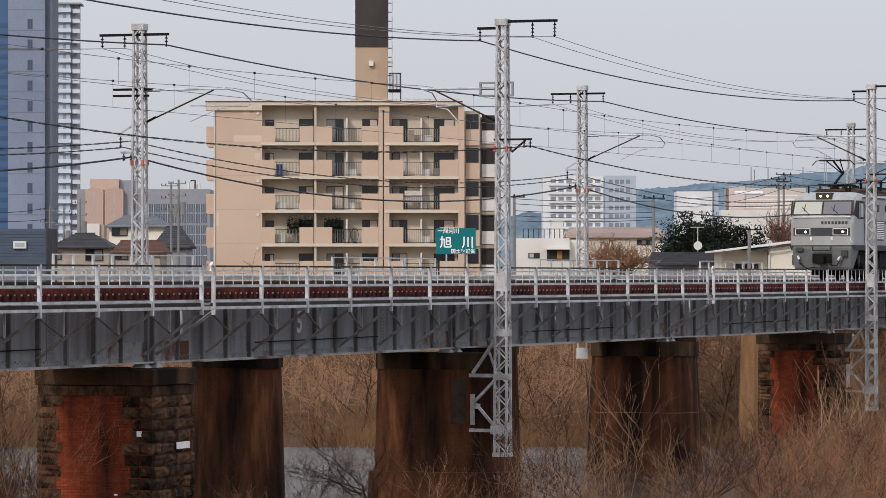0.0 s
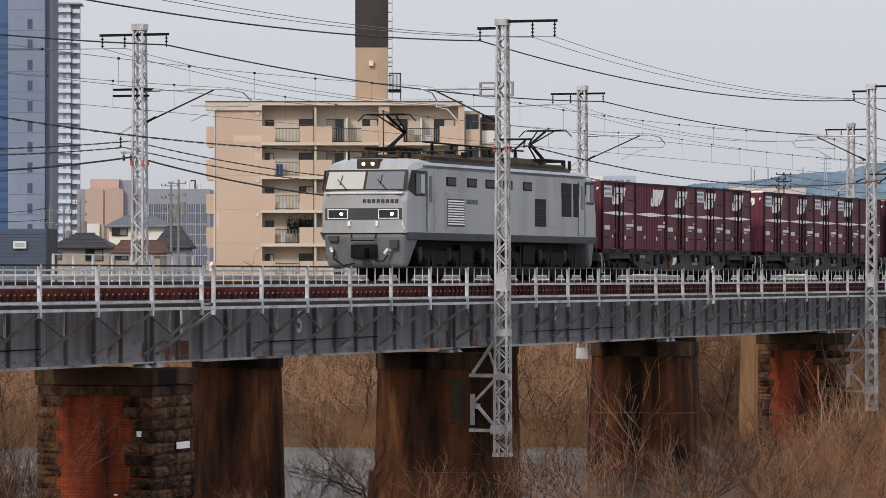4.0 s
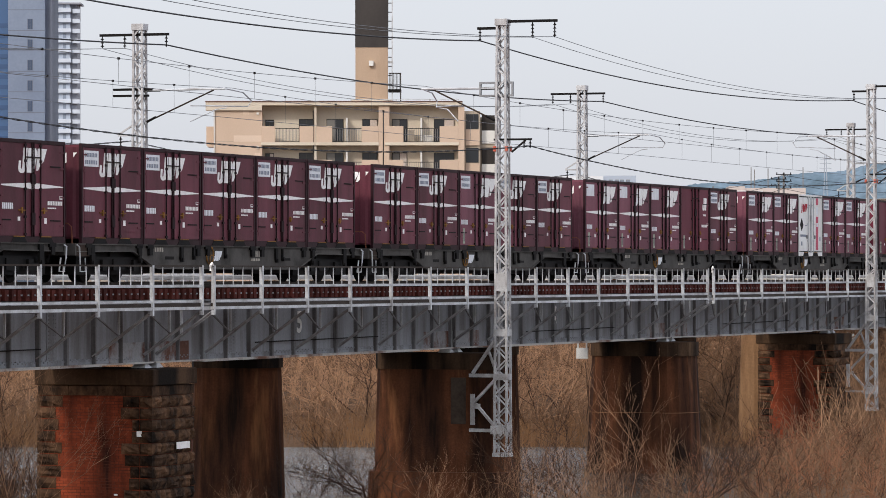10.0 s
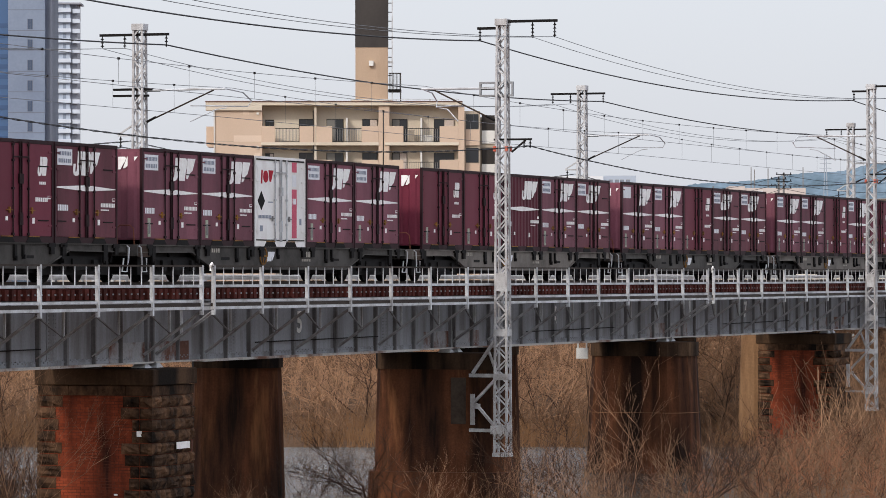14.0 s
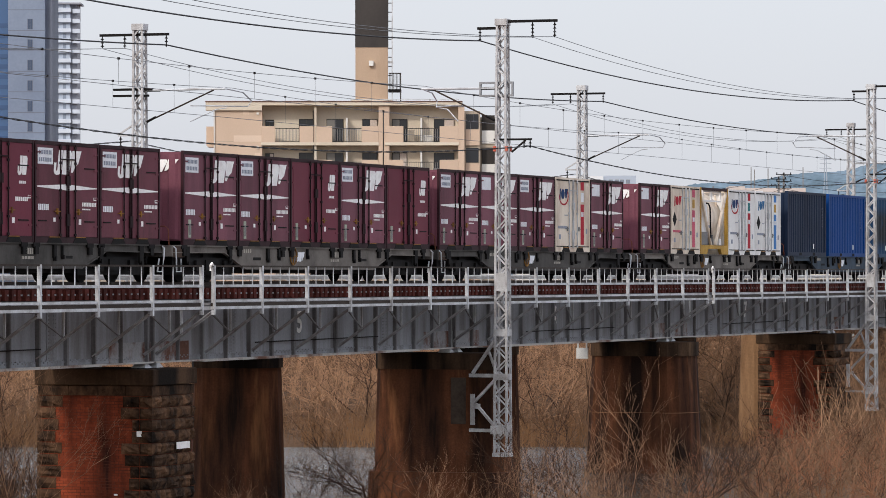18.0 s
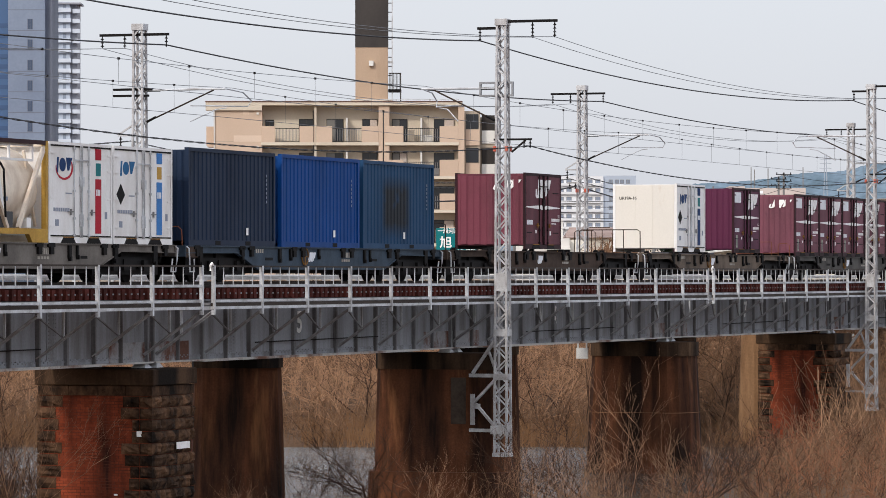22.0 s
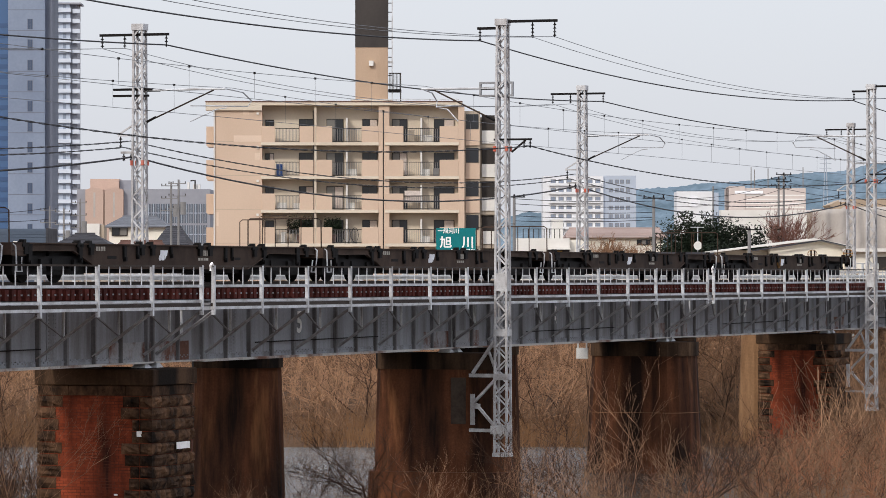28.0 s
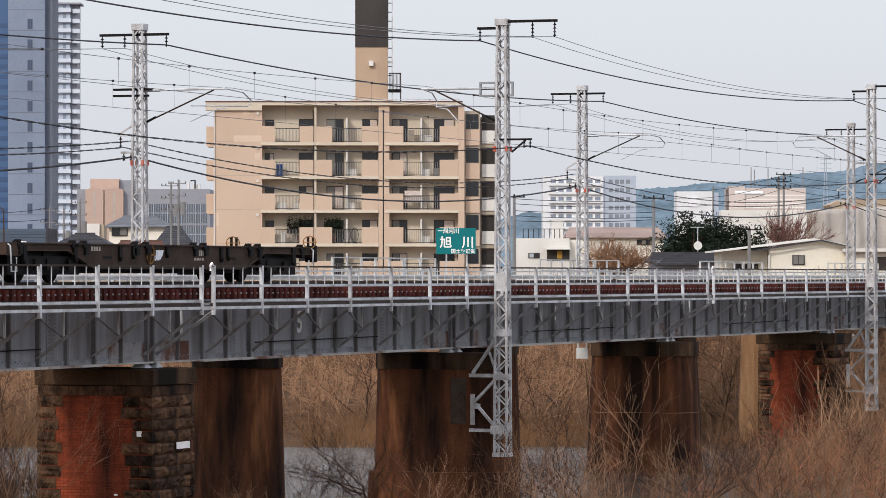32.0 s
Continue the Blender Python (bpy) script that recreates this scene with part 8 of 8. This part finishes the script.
            e = b + Vector((rng.gauss(0, 0.5), rng.gauss(0, 0.5), rng.uniform(0.0, 0.8))) * (1.1 - u * 0.6)
            m.path([b, b.lerp(e, 0.6) + Vector((0, 0, 0.06)), e], 0.014, 3, 0.008)
    solid("brushwood", m, TWIG_BANK, "tangled brown brushwood round the piers", "brushwood", kind="stuff")
    for mt, lo, hi, h0, h1, count in ((TWIG_BANK, 0.09, 0.116, 2.2, 5.0, 90), (TWIG_PALE, 0.09, 0.116, 2.2, 4.6, 40), (TWIG_PALE, 0.07, 0.096, 0.9, 2.4, 60), (TWIG_DEEP, 0.058, 0.116, 0.8, 2.8, 110), (TWIG_BANK, 0.036, 0.075, 2.0, 4.4, 46), (TWIG_PALE, 0.04, 0.1, 2.4, 4.8, 34)):
        m = Mesh()
        for i in range(count):
            d = rng.uniform(148, 171)
            r = d * rng.uniform(lo, hi)
            p = town(d, r, ground_height(d, r) - 0.1)
            grow(m, rng, p, Vector((rng.gauss(0, 0.25), rng.gauss(0, 0.25), 1)).normalized(), rng.uniform(h0, h1) * 0.42, rng.uniform(0.014, 0.024), 2, 0.42, 0.2, 3, 0.66)
        solid("willow_shoots", m, mt, "pale bare willow shoots round the bridge piers", "shrubs", kind="stuff")
    for name, mt, lo, hi, count in (("osiers", TWIG_BANK, 0.03, 0.112, 44), ("osiers", TWIG_RUST, 0.05, 0.112, 40), ("osiers", TWIG_DEEP, 0.02, 0.112, 50), ("osiers", TWIG_DEEP, -0.112, -0.095, 40)):
        m = Mesh()
        for i in range(count):
            d = rng.uniform(112, 127)
            r = d * rng.uniform(lo, hi)
            p = town(d, r, ground_height(d, r) - 0.1)
            h = rng.uniform(1.3, 3.3)
            q = p + Vector((rng.gauss(0, 0.3), rng.gauss(0, 0.3), 1)).normalized() * h
            bend = p.lerp(q, 0.5) + Vector((rng.gauss(0, 0.2), rng.gauss(0, 0.2), 0))
            m.path([p, bend, q], rng.uniform(0.011, 0.018), 3, 0.006)
            for j in range(14):
                u = rng.uniform(0.3, 1.0)
                b = p.lerp(bend, u * 2) if u < 0.5 else bend.lerp(q, u * 2 - 1)
                e = b + Vector((rng.gauss(0, 0.42), rng.gauss(0, 0.42), rng.uniform(0.1, 0.85))) * (1.2 - u * 0.6)
                c = b.lerp(e, 0.5) + Vector((rng.gauss(0, 0.06), rng.gauss(0, 0.06), 0.04))
                m.path([b, c, e], 0.008, 3, 0.005)
                m.path([c, c + Vector((rng.gauss(0, 0.22), rng.gauss(0, 0.22), rng.uniform(0.0, 0.4)))], 0.006, 3, 0.004)
        solid(name, m, mt, "fine bare osier shoots on the near bank", "shrubs", kind="stuff")
    m = Mesh()
    for i in range(9000):
        d = rng.uniform(84, 117)
        r = rng.uniform(-16, 15)
        p = town(d, r, ground_height(d, r) - 0.05)
        h = rng.uniform(0.5, 1.5)
        q = p + Vector((rng.gauss(0, 0.3), rng.gauss(0, 0.3), h))
        s = SIDE * 0.012
        m.add([p - s, p + s, q], [(0, 1, 2)])
    solid("dry_grass", m, REED, "dry brown grass on the near bank", "grass", kind="stuff")


def leaning_sapling(px, d, y_base, way, length, r, seed, depth=5):
    """A dark sapling that leans out over the water; way is its lean to the side."""
    rng = random.Random(seed)
    k = d * K
    p = town(d, (px - 784) * k, 0.17 + (488.58 - y_base) * k)
    t = thing("leaning_sapling", "dark leafless sapling leaning over the river", "sapling", pose(*p), group="leaning saplings")
    root = Mesh().path([(0, 0, ground_height(d, (px - 784) * k) - p.z - 0.2), tuple(SIDE * (-way * 0.1) + Vector((0, 0, -0.5))), (0, 0, 0.02)], r * 1.25, 6, r)
    part("trunk", root, TWIG_DARK, t)
    for i in range(4):
        m = Mesh()
        lean = (SIDE * way * rng.uniform(0.5, 1.3) + Vector((rng.gauss(0, 0.2), rng.gauss(0, 0.2), rng.uniform(0.25, 1.0)))).normalized()
        grow(m, rng, Vector((0, 0, -0.1 * i)), lean, length * rng.uniform(0.75, 1.1), r * rng.uniform(0.5, 0.85), depth, 0.5, 0.08, 4, 0.62)
        part("limb", m, TWIG_DARK, t)


def bank_branches():
    """Paler, larger boughs in the thicket across the river."""
    rng = random.Random(31)
    for mt, count in ((TWIG_PALE, 60), (TWIG_BANK, 40), (TWIG_DARK, 22)):
        m = Mesh()
        for i in range(count):
            d = rng.uniform(177, 184)
            rr = rng.uniform(-22, 22)
            p = town(d, rr, ground_height(d, rr))
            grow(m, rng, p, (SIDE * rng.gauss(0, 0.5) + Vector((0, 0, 1))).normalized(), rng.uniform(1.2, 2.2), rng.uniform(0.022, 0.04), 3, 0.55, 0.1, 3, 0.62)
        solid("boughs", m, mt, "bare boughs rising out of the bank thicket", "branches", kind="stuff")


def leafy_tree(label, d, px, y_top, width, seed, count=42000, leaf=0.2):
    rng = random.Random(seed)
    k = d * K
    base = town(d, (px - 784) * k, GZ)
    top = 0.17 + (488.58 - y_top) * k
    t = thing("evergreen_tree", label, "tree", pose(*base), group="evergreen trees")
    H = top - GZ
    trunk = Mesh()
    grow(trunk, rng, Vector((0, 0, 0)), Vector((0, 0, 1)), H * 0.3, 0.2, 3, 0.5, 0.25, 6)
    part("trunk", trunk, TWIG_DARK, t)
    lf = Mesh()
    w = width * k / 2
    tops = [(rng.uniform(-0.95, 0.95) * w, rng.uniform(0.6, 1.0)) for _ in range(24)] + [(0.0, 1.0)]
    for i in range(count):
        tx, th = rng.choice(tops)
        hh = H * th * (1 - 0.38 * abs(tx) / w)
        u = rng.random() ** 0.75
        reach = w * 0.3 * (1 - u) ** 0.7 + 0.12
        c = Vector((tx + rng.gauss(0, reach * 0.6), rng.gauss(0, 1.0), 0.3 + u * (hh - 0.3)))
        c.x += 0.35 * noise.noise((c.x * 1.3, c.z * 1.6, tx))
        if noise.noise((c.x * 0.9, c.y * 0.9, c.z * 0.9 + seed)) < -0.3:
            continue
        a = Vector((rng.uniform(-1, 1), rng.uniform(-1, 1), rng.uniform(-.3, 1))).normalized() * leaf
        q = a.cross(Vector((rng.uniform(-1, 1), rng.uniform(-1, 1), 1))).normalized() * leaf * 0.35
        lf.add([c - a * 0.5, c + q, c + a * 0.5, c - q], [(0, 1, 2, 3)])
    tagged(part("crown", lf, LEAF, t, "dense dark green leaves"), kind="stuff")


def bare_tree(label, d, px, y_top, seed, material, depth=5, spread=0.5, wide=0.7, limbs=16):
    rng = random.Random(seed)
    k = d * K
    base = town(d, (px - 784) * k, GZ)
    H = 0.17 + (488.58 - y_top) * k - GZ
    t = thing("bare_tree", label, "tree", pose(*base), group="bare trees")
    m = Mesh()
    m.path([(0, 0, 0), (0.05, 0, H * 0.2), (0, 0.05, H * 0.3)], 0.14, 6, 0.1)
    part("trunk", m, TWIG_DARK, t)
    for i in range(limbs):
        c = Mesh()
        a = i * 0.7
        grow(c, rng, Vector((0, 0, H * 0.26)), Vector((math.cos(a) * wide, math.sin(a) * wide, rng.uniform(0.3, 1))).normalized(), H * 0.25, 0.05, depth, spread, 0.1, 3, 0.74)
        part("limb", c, material, t)


thicket()
bank_branches()
for px, d, yb, way, ln, r, seed in ((1026, 116, 872, -1, 1.15, 0.03, 1), (1000, 117, 888, -0.6, 1.0, 0.02, 2), (642, 117, 862, -1.2, 1.2, 0.03, 3), (668, 116, 892, -0.7, 0.9, 0.018, 4), (52, 117, 880, -0.8, 1.0, 0.022, 5), (-6, 117, 890, 0.5, 1.0, 0.022, 6), (560, 117, 900, 0.4, 0.8, 0.014, 7), (1330, 118, 880, -0.6, 0.9, 0.02, 8), (960, 117, 895, 0.3, 0.8, 0.014, 9)):
    leaning_sapling(px, d, yb, way, ln, r, seed)
leafy_tree("dense dark evergreen tree among the houses", 335, 1222, 374, 104, 5, 46000)
leafy_tree("rounded dark evergreen tree beside the houses", 330, 1318, 398, 124, 6, 42000)
leafy_tree("broad dark evergreen tree behind the low roofs", 338, 1268, 384, 112, 12, 42000)
bare_tree("bushy bare tree with tan twigs", 280, 1088, 404, 7, TWIG, 5, 0.5, 0.8, 26)
bare_tree("bare reddish tree beyond the roofs", 420, 1398, 358, 9, TWIG_RED, 5, 0.32, 0.3, 16)


# ---- what moves ----
def motions():
    times = [0.0, 2.0, 4.0, 6.0, 8.0, 10.0, 12.0, 14.0, 16.0, 18.0, 20.0, 22.0, 24.0, 26.0, 28.0, 30.0, 32.0]
    for ob, q, z in MOVING:
        walk(ob, [(t, pose(q - travelled(t), 0, z)) for t in times])


motions()
